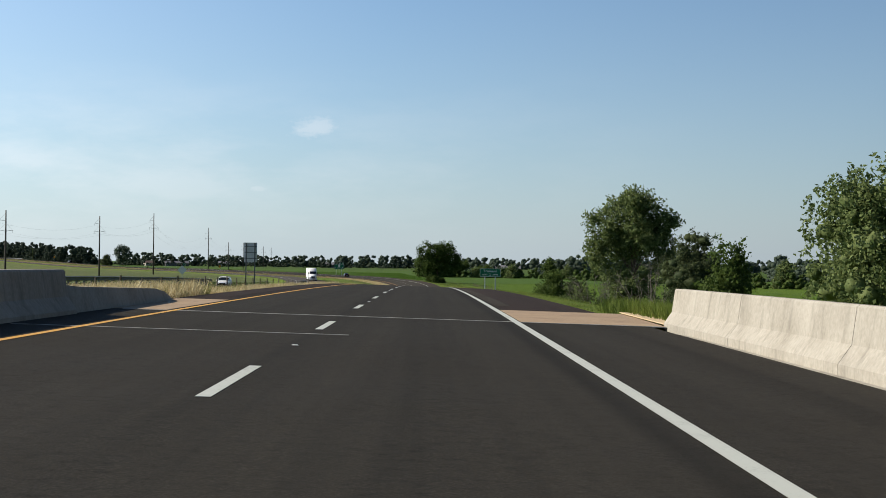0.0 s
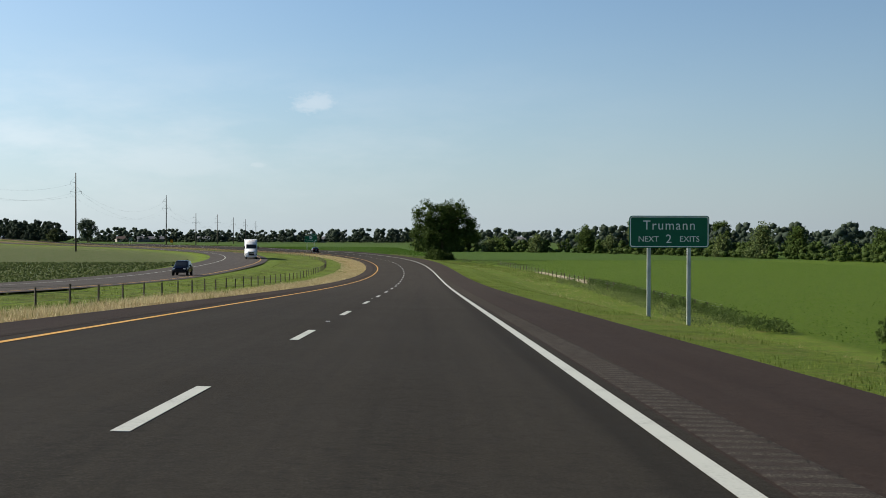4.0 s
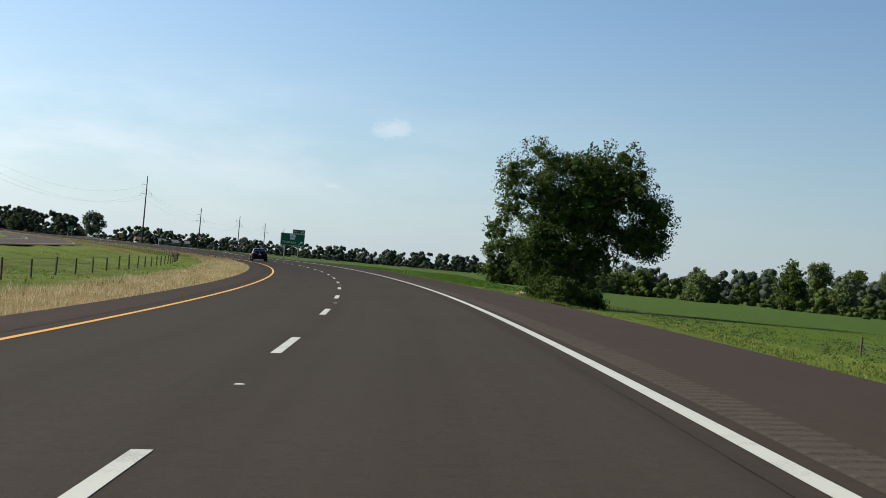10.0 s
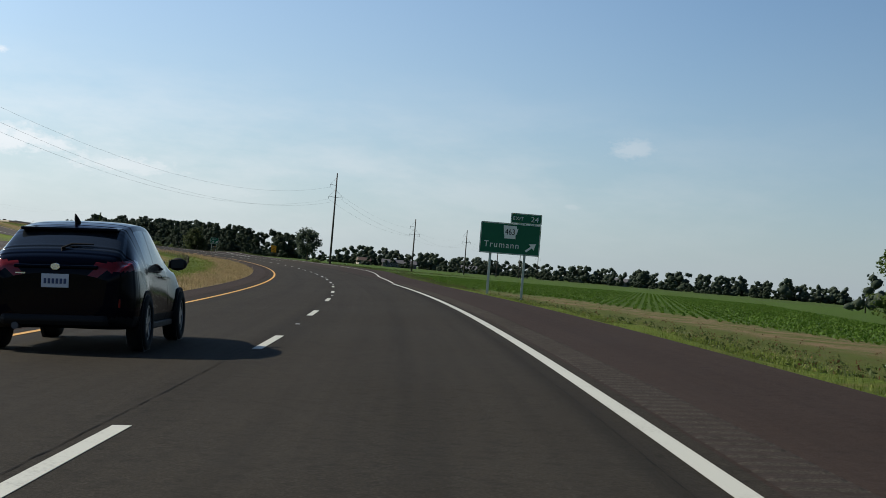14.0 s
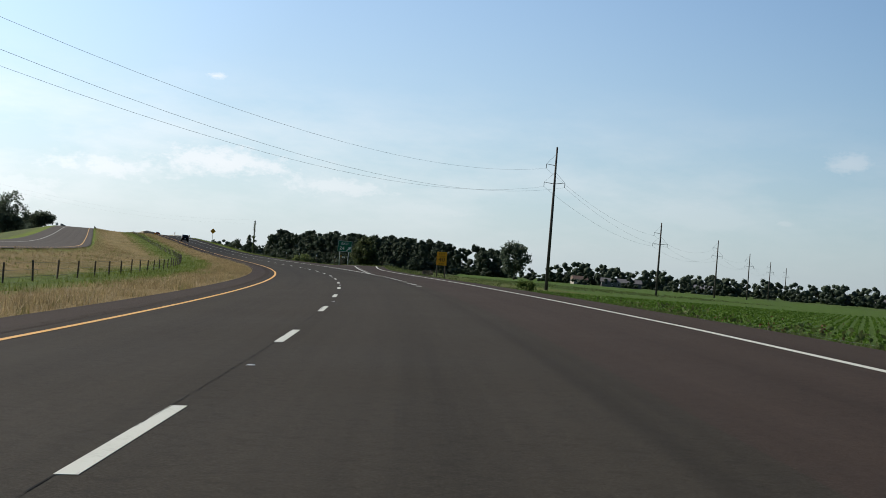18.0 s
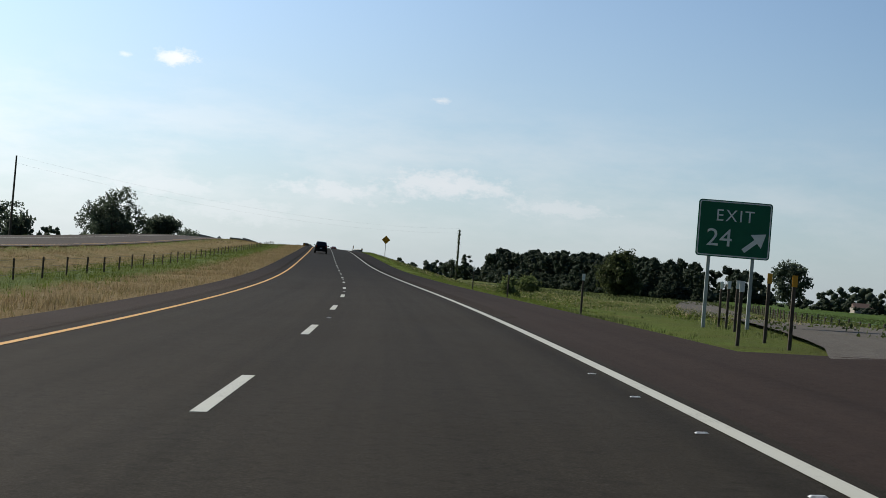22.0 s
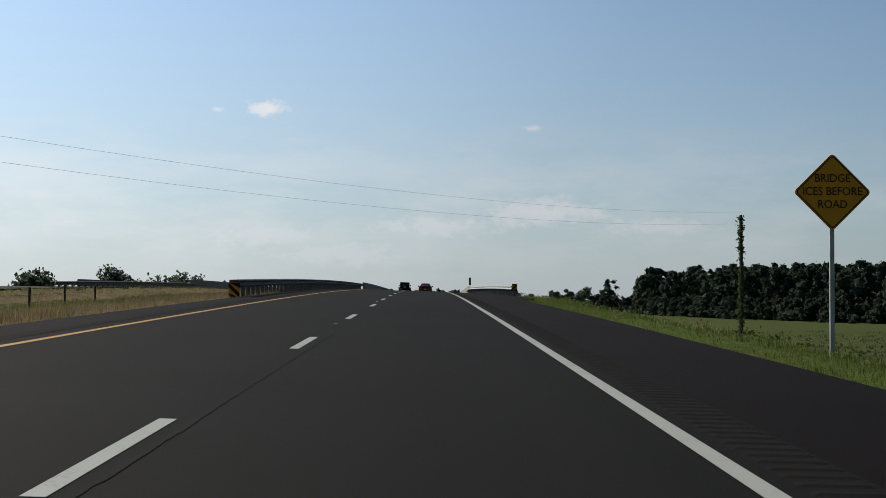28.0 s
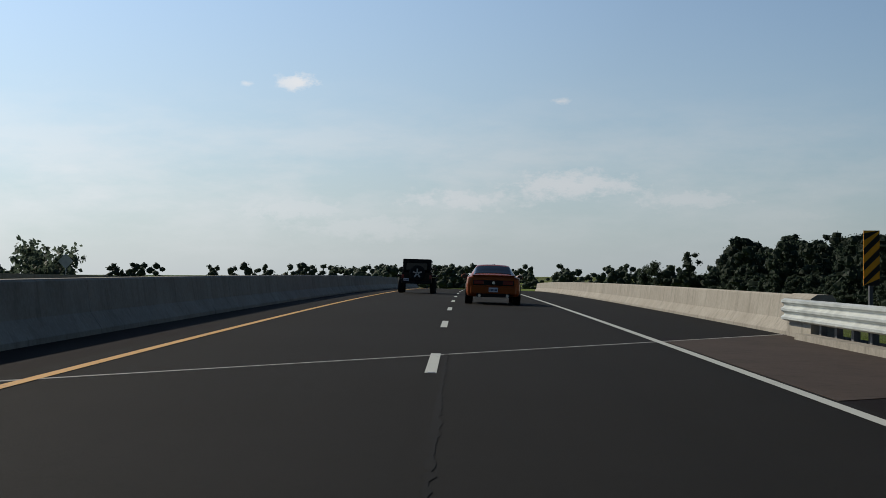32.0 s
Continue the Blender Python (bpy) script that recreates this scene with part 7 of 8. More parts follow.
house(-215, 1600, 12, 9, 3.6, 10, (0.30, 0.29, 0.26), (0.18, 0.18, 0.20), "small pale farmhouse among far trees")
house(-300, 1600, 10, 9, 3.4, 30, (0.30, 0.28, 0.25), (0.14, 0.10, 0.085), "small farmhouse with a brownish roof")
house(58, 880, 16, 9, 3.6, 0, (0.14, 0.14, 0.14), (0.16, 0.16, 0.17), "grey metal shed beyond the field", 2)
house(-95, 1560, 14, 9, 3.4, -10, (0.12, 0.12, 0.12), (0.12, 0.12, 0.13), "grey farm shed beyond the crop rows", 2)
house(-640, 1180, 14, 9, 3.4, 60, (0.7, 0.7, 0.68), (0.4, 0.4, 0.42), "white farmhouse far beyond the fields", 3)

# ---------------------------------------------------------------- vehicles
def gloss(name, c, coat=0.6, rough=0.35, metal=0.2):
    m = Mat(name, rough, metal)
    d = m.noise(2.0, 5.0, 0.6)
    m.color(m.mix(m.math('MULTIPLY', m.math('SUBTRACT', d, 0.45, True), 0.6, True), c, tuple(0.8 * v + 0.004 for v in c)))
    m.b.inputs["Coat Weight"].default_value = coat
    m.b.inputs["Specular IOR Level"].default_value = 0.07
    m.b.inputs["Coat Roughness"].default_value = 0.08
    return m.m


M_NAVY = gloss("car_paint_navy", (0.0008, 0.0016, 0.0060), 0.10, 0.12, 0.0)
M_ORANGE = gloss("car_paint_orange", (0.27, 0.062, 0.012), 0.35)
M_CARBLACK = gloss("car_paint_black", (0.004, 0.004, 0.005), 0.25, 0.45, 0.0)
M_CARWHITE = gloss("car_paint_white", (0.74, 0.75, 0.76), metal=0.0)
M_PLASTIC = plain("black_plastic", (0.007, 0.007, 0.008), 0.6, 0.0, 0.2)
M_TYRE = plain("tyre_rubber", (0.016, 0.016, 0.016), 0.85, 0.0, 0.25, 8.0)
M_RIM = plain("wheel_metal", (0.42, 0.43, 0.44), 0.35, 0.8, 0.15)
M_CHROME = plain("chrome", (0.7, 0.71, 0.72), 0.18, 1.0, 0.05)
M_TAIL = gloss("tail_light_red", (0.20, 0.008, 0.010), 0.9, 0.25, 0.0)
M_HEAD = gloss("head_light_glass", (0.75, 0.77, 0.80), 0.9, 0.15, 0.3)
M_PLATE = plain("number_plate", (0.62, 0.65, 0.70), 0.5, 0.0, 0.08)
M_PLATE_INK = plain("number_plate_ink", (0.06, 0.08, 0.16), 0.5)


def lathe(profile, axis_x, seg=24):
    """Turn (r, x) points about the x axis."""
    bm = bmesh.new()
    rings = [[bm.verts.new((axis_x + x, r * math.cos(2 * math.pi * k / seg), r * math.sin(2 * math.pi * k / seg))) for k in range(seg)] for r, x in profile]
    for a, b in zip(rings, rings[1:]):
        for k in range(seg):
            bm.faces.new((a[k], a[(k + 1) % seg], b[(k + 1) % seg], b[k]))
    bm.faces.new(rings[0])
    bm.faces.new(rings[-1][::-1])
    return bm


def wheel(parent, x, y, r, w, side, spokes=5, name="wheel"):
    """A wheel whose outer face looks to side (+1 right)."""
    root = part(name, lathe([(r * 0.62, -w / 2), (r * 0.93, -w / 2), (r, -w * 0.34), (r, w * 0.34), (r * 0.93, w / 2), (r * 0.66, w / 2), (r * 0.62, w * 0.36)], 0, 28), M_TYRE, parent, "black rubber tyre", True)
    root.location = (x, y, r)
    if side < 0:
        root.rotation_euler = (0, 0, math.pi)
    bm = lathe([(r * 0.63, w * 0.20), (r * 0.64, w * 0.42), (r * 0.56, w * 0.42), (r * 0.54, w * 0.22)], 0, 24)
    for k in range(spokes):
        a = 2 * math.pi * k / spokes
        b2 = bmesh.new()
        box(b2, w * 0.26, w * 0.40, -0.035, 0.035, r * 0.10, r * 0.58)
        bmesh.ops.rotate(b2, verts=b2.verts, cent=(0, 0, 0), matrix=Matrix.Rotation(a, 3, 'X'))
        tmp = bpy.data.meshes.new("tmp")
        b2.to_mesh(tmp)
        b2.free()
        bm.from_mesh(tmp)
        bpy.data.meshes.remove(tmp)
    bmesh.ops.create_cone(bm, cap_ends=True, segments=12, radius1=r * 0.14, radius2=r * 0.12, depth=w * 0.16, matrix=Matrix.Translation((w * 0.34, 0, 0)) @ Matrix.Rotation(radians(90), 4, 'Y'))
    part("rim", bm, M_RIM, root, "silver spoked rim")
    return root


def flow(v, n, closed):
    """n points between each two of v, along its first axis, on a smooth line through them."""
    if closed:
        p0, p1, p2, p3 = np.roll(v, 1, 0), v, np.roll(v, -1, 0), np.roll(v, -2, 0)
    else:
        e = np.concatenate([v[:1], v, v[-1:]])
        p0, p1, p2, p3 = e[:-3], e[1:-2], e[2:-1], e[3:]
    u = (np.arange(n) / n).reshape((1, n) + (1,) * (v.ndim - 1))
    p0, p1, p2, p3 = (q[:, None] for q in (p0, p1, p2, p3))
    out = 0.5 * (2 * p1 + (p2 - p0) * u + (2 * p0 - 5 * p1 + 4 * p2 - p3) * u**2 + (3 * p1 - p0 - 3 * p2 + p3) * u**3)
    return out.reshape((-1,) + v.shape[1:])


def shell(stations, cuts, fine, steps):
    """Points of a car's skin: stations (y, low, belt, top, w_low, w_belt, w_top) joined smoothly; cuts: more stations wanted."""
    st = np.array(stations, float)
    ys = np.unique(np.round(np.concatenate([st[:, 0], np.linspace(st[0, 0], st[-1, 0], steps), cuts]), 4))
    curve = flow(st, 12, False)
    val = np.stack([np.interp(ys, curve[:, 0], curve[:, k]) for k in range(1, 7)], 1)
    val[-1] = st[-1, 1:]
    sm = val.copy()
    for i in range(2, len(ys) - 2):
        sm[i] = 0.5 * val[i] + 0.25 * (val[i - 1] + val[i + 1])
    rows = []
    for y, (lo, be, to, wl, wb, wt) in zip(ys, sm):
        sh = max(be + 0.012, to - 0.09)
        half = [(0.0, lo), (wl - 0.14, lo), (wl - 0.01, lo + 0.09), (wl + 0.012, lo + (be - lo) * 0.45), (wl * 0.5 + wb * 0.5 + 0.012, lo + (be - lo) * 0.78), (wb, be), (wt + 0.05, sh), (wt - 0.04, to - 0.02), (wt * 0.5, to + 0.006), (0.0, to + 0.012)]
        full = half + [(-x, z) for x, z in half[-2:0:-1]]
        rows.append([(x, y, z) for x, z in full])
    rows = np.array(rows)
    return ys, np.swapaxes(flow(np.swapaxes(rows, 0, 1), fine, True), 0, 1)


def car(name, label, stations, side_glass, rear_glass, front_glass, paint_mat, wheels, wheel_r, wheel_w, lights=(), skirt=0.0, fine=3, steps=50):
    """The skin with its windows; returns the root, at the middle of the rear bumper on the ground."""
    cuts = [v for r in (*side_glass, rear_glass, front_glass) for v in r]
    ys, rows = shell(stations, cuts, fine, steps)
    n, k = rows.shape[:2]
    v = rows.reshape(-1, 3)
    f = grid_faces(n, k, close=True)
    ymid = np.repeat((ys[1:] + ys[:-1]) / 2, k)
    col = np.tile(np.arange(k), n - 1)
    half = 9
    col = col // fine
    c2 = np.where(col >= half, 2 * half - 1 - col, col)      # mirrored column of the half section
    kind = np.zeros(len(f), int)
    for a, b in side_glass:
        kind[(c2 == 5) & (ymid > a) & (ymid < b)] = 1
    kind[(c2 >= 6) & (ymid > rear_glass[0]) & (ymid < rear_glass[1])] = 2
    kind[(c2 >= 6) & (ymid > front_glass[0]) & (ymid < front_glass[1])] = 3
    mid = v[f].mean(1)
    for y0, y1, z0, z1, x0, slope in lights:              # lamps that lie in the skin, slanting up and outwards
        zz = mid[:, 2] - slope * (np.abs(mid[:, 0]) - x0)
        kind[(kind == 0) & (mid[:, 1] > y0) & (mid[:, 1] < y1) & (zz > z0) & (zz < z1) & (np.abs(mid[:, 0]) > x0)] = 4
    if skirt:
        kind[(kind == 0) & (mid[:, 2] < skirt)] = 5
    root = new(name)
    body_f = [tuple(r) for r in f[kind == 0]] + [tuple(range(k - 1, -1, -1)), tuple(range((n - 1) * k, n * k))]
    body = put("body", mesh_of("body", v, body_f, paint_mat, smooth=True), root)
    bm = bmesh.new()
    bm.from_mesh(body.data)
    bmesh.ops.recalc_face_normals(bm, faces=bm.faces)
    for fc in bm.faces:
        if len(fc.verts) > 4:
            fc.smooth = False
    bmesh.ops.delete(bm, geom=[q for q in bm.verts if not q.link_faces], context='VERTS')
    bm.to_mesh(body.data)
    bm.free()
    for code, nm in ((1, "side_window"), (2, "rear_window"), (3, "windscreen"), (4, "tail_light"), (5, "lower_cladding")):
        sel = f[kind == code]
        groups = [sel] if code not in (1, 4) else [sel[(v[sel].mean(1)[:, 0] > 0)], sel[(v[sel].mean(1)[:, 0] < 0)]]
        if code == 1:
            g2 = []
            for g in groups:
                for a, b in side_glass:
                    ym = v[g].mean(1)[:, 1]
                    g2.append(g[(ym > a) & (ym < b)])
            groups = g2
        for g in groups:
            if len(g):
                bm = bmesh.new()
                idx_ = {}
                for q in g:
                    vs = []
                    for j in q:
                        if j not in idx_:
                            idx_[j] = bm.verts.new(v[j])
                        vs.append(idx_[j])
                    bm.faces.new(vs)
                part(nm, bm, {4: M_TAIL, 5: M_PLASTIC}.get(code, M_GLASS), root, {4: "red tail light", 5: "black plastic cladding"}.get(code, "dark tinted glass"), True)
    for y in wheels:
        w_at = float(np.interp(y, np.array(stations)[:, 0], np.array(stations)[:, 4]))
        for side in (-1, 1):
            bm = lathe([(wheel_r * 1.15, -0.03), (wheel_r * 1.13, 0.012), (wheel_r * 1.04, 0.006), (wheel_r * 0.5, 0.004)], 0, 32)
            ob = part("wheel_arch", bm, M_PLASTIC, root, "black wheel arch")
            ob.location = (side * (w_at + 0.006), y, wheel_r)
            if side < 0:
                ob.rotation_euler = (0, 0, math.pi)
            wheel(root, side * (w_at - wheel_w / 2 + 0.038), y, wheel_r, wheel_w, side)
    return tagged(root, label, "car")


def plate(parent, x, y, z, w=0.30, h=0.15):
    p = part("number_plate", boxed(x - w / 2, x + w / 2, y - 0.012, y, z - h / 2, z + h / 2, bevel=0.004), M_PLATE, parent, "pale number plate")
    for k in range(6):
        xx = x - w * 0.36 + w * 0.72 * k / 5
        part("plate_mark", boxed(xx - w * 0.045, xx + w * 0.045, y - 0.016, y - 0.0125, z - h * 0.22, z + h * 0.16), M_PLATE_INK, p, "dark bar")
    return p


def mirror(parent, x, y, z, side, mat):
    bm = bmesh.new()
    bmesh.ops.create_icosphere(bm, subdivisions=2, radius=1.0, matrix=Matrix.Translation((x + side * 0.12, y, z)) @ Matrix.Diagonal((0.12, 0.07, 0.085, 1)))
    box(bm, min(x, x + side * 0.08), max(x, x + side * 0.08), y - 0.02, y + 0.03, z - 0.05, z - 0.02)
    m = part("mirror", bm, mat, parent, smooth=True)
    part("mirror_glass", boxed(x + side * 0.12 - 0.085, x + side * 0.12 + 0.085, y - 0.074, y - 0.064, z - 0.06, z + 0.06, bevel=0.01), M_GLASS, m)
    return m


# --- navy hatchback in the left-hand lane
hb = car("hatchback", "dark navy compact hatchback seen from behind on asphalt",
         [(0.00, 0.42, 0.80, 0.86, 0.52, 0.56, 0.46), (0.02, 0.36, 0.87, 0.95, 0.66, 0.68, 0.56), (0.07, 0.31, 0.94, 1.03, 0.76, 0.755, 0.62), (0.16, 0.27, 0.975, 1.085, 0.83, 0.80, 0.655), (0.30, 0.26, 0.995, 1.16, 0.862, 0.815, 0.65),
          (0.62, 0.25, 1.005, 1.345, 0.875, 0.805, 0.60), (0.80, 0.25, 1.005, 1.41, 0.872, 0.80, 0.585), (1.30, 0.25, 0.985, 1.475, 0.83, 0.795, 0.585), (2.0, 0.25, 0.93, 1.46, 0.815, 0.79, 0.585),
          (2.55, 0.25, 0.90, 1.34, 0.82, 0.785, 0.57), (3.05, 0.25, 0.885, 1.04, 0.858, 0.78, 0.62), (3.25, 0.25, 0.87, 0.93, 0.862, 0.77, 0.66), (3.75, 0.28, 0.76, 0.82, 0.80, 0.72, 0.58),
          (4.0, 0.33, 0.62, 0.66, 0.70, 0.6, 0.48), (4.1, 0.38, 0.54, 0.56, 0.55, 0.48, 0.38)],
         [(1.02, 1.55), (1.63, 2.60)], (0.24, 0.70), (2.45, 3.12), M_NAVY, (0.72, 3.2), 0.325, 0.21, lights=((-0.1, 0.46, 0.865, 0.985, 0.40, 0.12),), skirt=0.40, fine=7, steps=150)
part("bumper", boxed(-0.60, 0.60, -0.025, 0.12, 0.29, 0.43, bevel=0.06), M_PLASTIC, hb, "black plastic bumper")
part("tailgate_lip", boxed(-0.46, 0.46, -0.016, 0.07, 0.925, 0.965, bevel=0.018), M_NAVY, hb)
bm = boxed(-0.55, 0.55, 0.46, 0.86, 1.385, 1.42, bevel=0.014)
for q in bm.verts:                                       # its ends sweep forward and down
    q.co.y += 0.35 * q.co.x**2
    q.co.z -= 0.10 * q.co.x**2 - 0.06 * (q.co.y - 0.6)
part("spoiler", bm, M_NAVY, hb, smooth=False)
for sd in (-1, 1):
    part("fog_reflector", boxed(sd * 0.69 - 0.022, sd * 0.69 + 0.022, 0.025, 0.09, 0.50, 0.61, bevel=0.012), M_TAIL, hb, "red reflector")
    mirror(hb, sd * 0.80, 2.62, 1.0, sd, M_PLASTIC)
    part("door_handle", boxed(sd * 0.832 - 0.010, sd * 0.832 + 0.010, 1.92, 2.08, 0.82, 0.845, bevel=0.008), M_NAVY, hb)
    part("side_skirt", boxed(sd * 0.805 - 0.03, sd * 0.805 + 0.03, 1.14, 2.80, 0.22, 0.30, bevel=0.015), M_PLASTIC, hb)
plate(hb, 0, -0.004, 0.79)
bm = bmesh.new()
bmesh.ops.create_cone(bm, cap_ends=True, segments=20, radius1=0.055, radius2=0.05, depth=0.012, matrix=Matrix.Translation((0, -0.018, 0.945)) @ Matrix.Diagonal((1, 1, 0.72, 1)) @ Matrix.Rotation(radians(90), 4, 'X'))
part("badge", bm, M_CHROME, hb, "small chrome badge")
part("badge_bar", boxed(-0.44, -0.33, 0.0, 0.012, 0.86, 0.874), M_CHROME, hb)
bm = bmesh.new()
tube(bm, [(0.0, 1.0, 1.46), (0.0, 0.94, 1.49), (0.0, 0.86, 1.55)], [0.035, 0.03, 0.008], 8)
part("aerial", bm, M_PLASTIC, hb)
bm = bmesh.new()
tube(bm, [(0.0, 0.24, 1.15), (0.10, 0.30, 1.20), (0.34, 0.32, 1.20)], [0.014, 0.012, 0.008], 6)
part("wiper", bm, M_PLASTIC, hb)
bm = bmesh.new()
tube(bm, [(-0.42, -0.03, 0.29), (-0.42, 0.3, 0.29)], [0.04, 0.04], 10)
part("exhaust", bm, M_STEEL_D, hb)
hb.matrix_basis = at(533.0, -3.77)

# --- orange coupe
oc = car("coupe", "orange two-door coupe seen from behind on the bridge",
         [(0.00, 0.36, 0.80, 0.86, 0.66, 0.70, 0.62), (0.06, 0.28, 0.86, 0.92, 0.80, 0.80, 0.70), (0.25, 0.25, 0.88, 0.95, 0.86, 0.84, 0.72), (0.70, 0.24, 0.88, 0.96, 0.875, 0.84, 0.68), (0.95, 0.24, 0.87, 1.02, 0.875, 0.84, 0.62),
          (1.55, 0.24, 0.85, 1.27, 0.85, 0.82, 0.54), (2.0, 0.24, 0.83, 1.30, 0.84, 0.81, 0.53), (2.4, 0.24, 0.82, 1.24, 0.84, 0.80, 0.53), (3.0, 0.24, 0.81, 0.96, 0.85, 0.79, 0.62), (3.2, 0.24, 0.80, 0.85, 0.85, 0.78, 0.66),
          (4.1, 0.26, 0.70, 0.77, 0.84, 0.74, 0.60), (4.45, 0.32, 0.58, 0.64, 0.74, 0.64, 0.52), (4.55, 0.38, 0.52, 0.56, 0.60, 0.55, 0.45)],
         [(1.45, 1.85), (1.92, 2.70)], (0.92, 1.52), (2.38, 3.05), M_ORANGE, (0.85, 3.62), 0.335, 0.25)
part("tail_panel", boxed(-0.66, 0.66, -0.02, 0.05, 0.62, 0.79, bevel=0.02), M_PLASTIC, oc, "black tail panel")
part("spoiler", boxed(-0.70, 0.70, 0.02, 0.20, 0.925, 0.96, bevel=0.012), M_ORANGE, oc)
part("bumper", boxed(-0.74, 0.74, -0.05, 0.08, 0.33, 0.60, bevel=0.04), M_ORANGE, oc)
part("diffuser", boxed(-0.55, 0.55, -0.055, 0.05, 0.24, 0.36, bevel=0.02), M_PLASTIC, oc)
for sd in (-1, 1):
    part("tail_light", boxed(sd * 0.47 - 0.16, sd * 0.47 + 0.16, -0.035, 0.0, 0.65, 0.77, bevel=0.012), M_TAIL, oc, "red tail light")
    mirror(oc, sd * 0.82, 2.65, 0.90, sd, M_ORANGE)
    bm = bmesh.new()
    tube(bm, [(sd * 0.45, -0.07, 0.29), (sd * 0.45, 0.2, 0.29)], [0.05, 0.05], 12)
    part("exhaust", bm, M_CHROME, oc)
plate(oc, 0, -0.052, 0.48)
bm = bmesh.new()
bmesh.ops.create_cone(bm, cap_ends=True, segments=16, radius1=0.06, radius2=0.05, depth=0.02, matrix=Matrix.Translation((0, -0.03, 0.71)) @ Matrix.Rotation(radians(90), 4, 'X'))
part("badge", bm, M_CHROME, oc)
oc.matrix_basis = at(1228.0, -0.40)


# --- boxy off-roader with a spare wheel
def offroader():
    r = new("off_roader")
    bm = boxed(-0.74, 0.74, 0.0, 2.55, 0.48, 1.05, bevel=0.03)
    box(bm, -0.66, 0.66, 2.5, 3.65, 0.50, 1.02, bevel=0.04)
    part("body", bm, M_CARBLACK, r)
    part("hard_top", boxed(-0.69, 0.69, 0.02, 1.75, 1.05, 1.68, bevel=0.05), M_PLASTIC, r, "black hard top")
    bm = bmesh.new()
    q = [bm.verts.new(p) for p in ((-0.66, 2.45, 1.04), (0.66, 2.45, 1.04), (0.63, 2.10, 1.62), (-0.63, 2.10, 1.62), (-0.66, 2.38, 1.04), (0.66, 2.38, 1.04), (0.63, 2.03, 1.62), (-0.63, 2.03, 1.62))]
    for f in ((0, 1, 2, 3), (7, 6, 5, 4), (0, 4, 5, 1), (1, 5, 6, 2), (2, 6, 7, 3), (3, 7, 4, 0)):
        bm.faces.new([q[i] for i in f])
    part("windscreen", bm, M_GLASS, r)
    part("roof", boxed(-0.68, 0.68, 1.70, 2.14, 1.60, 1.68, bevel=0.03), M_PLASTIC, r)
    part("rear_window", boxed(-0.52, 0.52, -0.004, 0.02, 1.12, 1.50, bevel=0.03), M_GLASS, r)
    for sd in (-1, 1):
        part("side_window", boxed(sd * 0.69 - 0.012, sd * 0.69 + 0.012, 0.25, 1.0, 1.14, 1.52, bevel=0.008), M_GLASS, r)
        part("side_window", boxed(sd * 0.70 - 0.012, sd * 0.70 + 0.012, 1.10, 2.0, 1.08, 1.52, bevel=0.008), M_GLASS, r)
        part("tail_light", boxed(sd * 0.67 - 0.06, sd * 0.67 + 0.06, -0.04, 0.0, 0.72, 0.92, bevel=0.01), M_TAIL, r, "square red tail light")
        for y in (0.62, 2.95):
            part("fender", boxed(sd * 0.84 - 0.13, sd * 0.84 + 0.13, y - 0.52, y + 0.52, 0.80, 0.90, bevel=0.03), M_PLASTIC, r, "flat black fender flare")
            wheel(r, sd * 0.79, y, 0.39, 0.25, sd, 5)
        part("pillar", boxed(sd * 0.67 - 0.035, sd * 0.67 + 0.035, 1.98, 2.10, 1.05, 1.62), M_CARBLACK, r)
        mirror(r, sd * 0.72, 2.18, 1.22, sd, M_PLASTIC)
    part("rear_bumper", boxed(-0.72, 0.72, -0.16, 0.02, 0.46, 0.62, bevel=0.03), M_PLASTIC, r)
    part("front_bumper", boxed(-0.72, 0.72, 3.62, 3.80, 0.46, 0.62, bevel=0.03), M_PLASTIC, r)
    sp = part("spare_wheel", lathe([(0.22, -0.11), (0.36, -0.11), (0.39, -0.07), (0.39, 0.07), (0.36, 0.11), (0.24, 0.11)], 0, 28), M_TYRE, r, "black spare tyre on the tailgate", True)
    sp.matrix_basis = Matrix.Translation((0.03, -0.13, 0.98)) @ Matrix.Rotation(radians(-90), 4, 'Z')
    bm = bmesh.new()
    for k in range(5):
        b2 = bmesh.new()
        box(b2, 0.10, 0.125, -0.035, 0.035, 0.03, 0.23)
        bmesh.ops.rotate(b2, verts=b2.verts, cent=(0, 0, 0), matrix=Matrix.Rotation(2 * math.pi * k / 5, 3, 'X'))
        tmp = bpy.data.meshes.new("tmp")
        b2.to_mesh(tmp)
        b2.free()
        bm.from_mesh(tmp)
        bpy.data.meshes.remove(tmp)
    part("rim", bm, M_RIM, sp, "silver spoked rim")
    plate(r, -0.50, -0.165, 0.66, 0.26, 0.13)
    return tagged(r, "black boxy off-road car with a spare wheel", "car")


jp = offroader()
jp.matrix_basis = at(1251.5, -3.75)

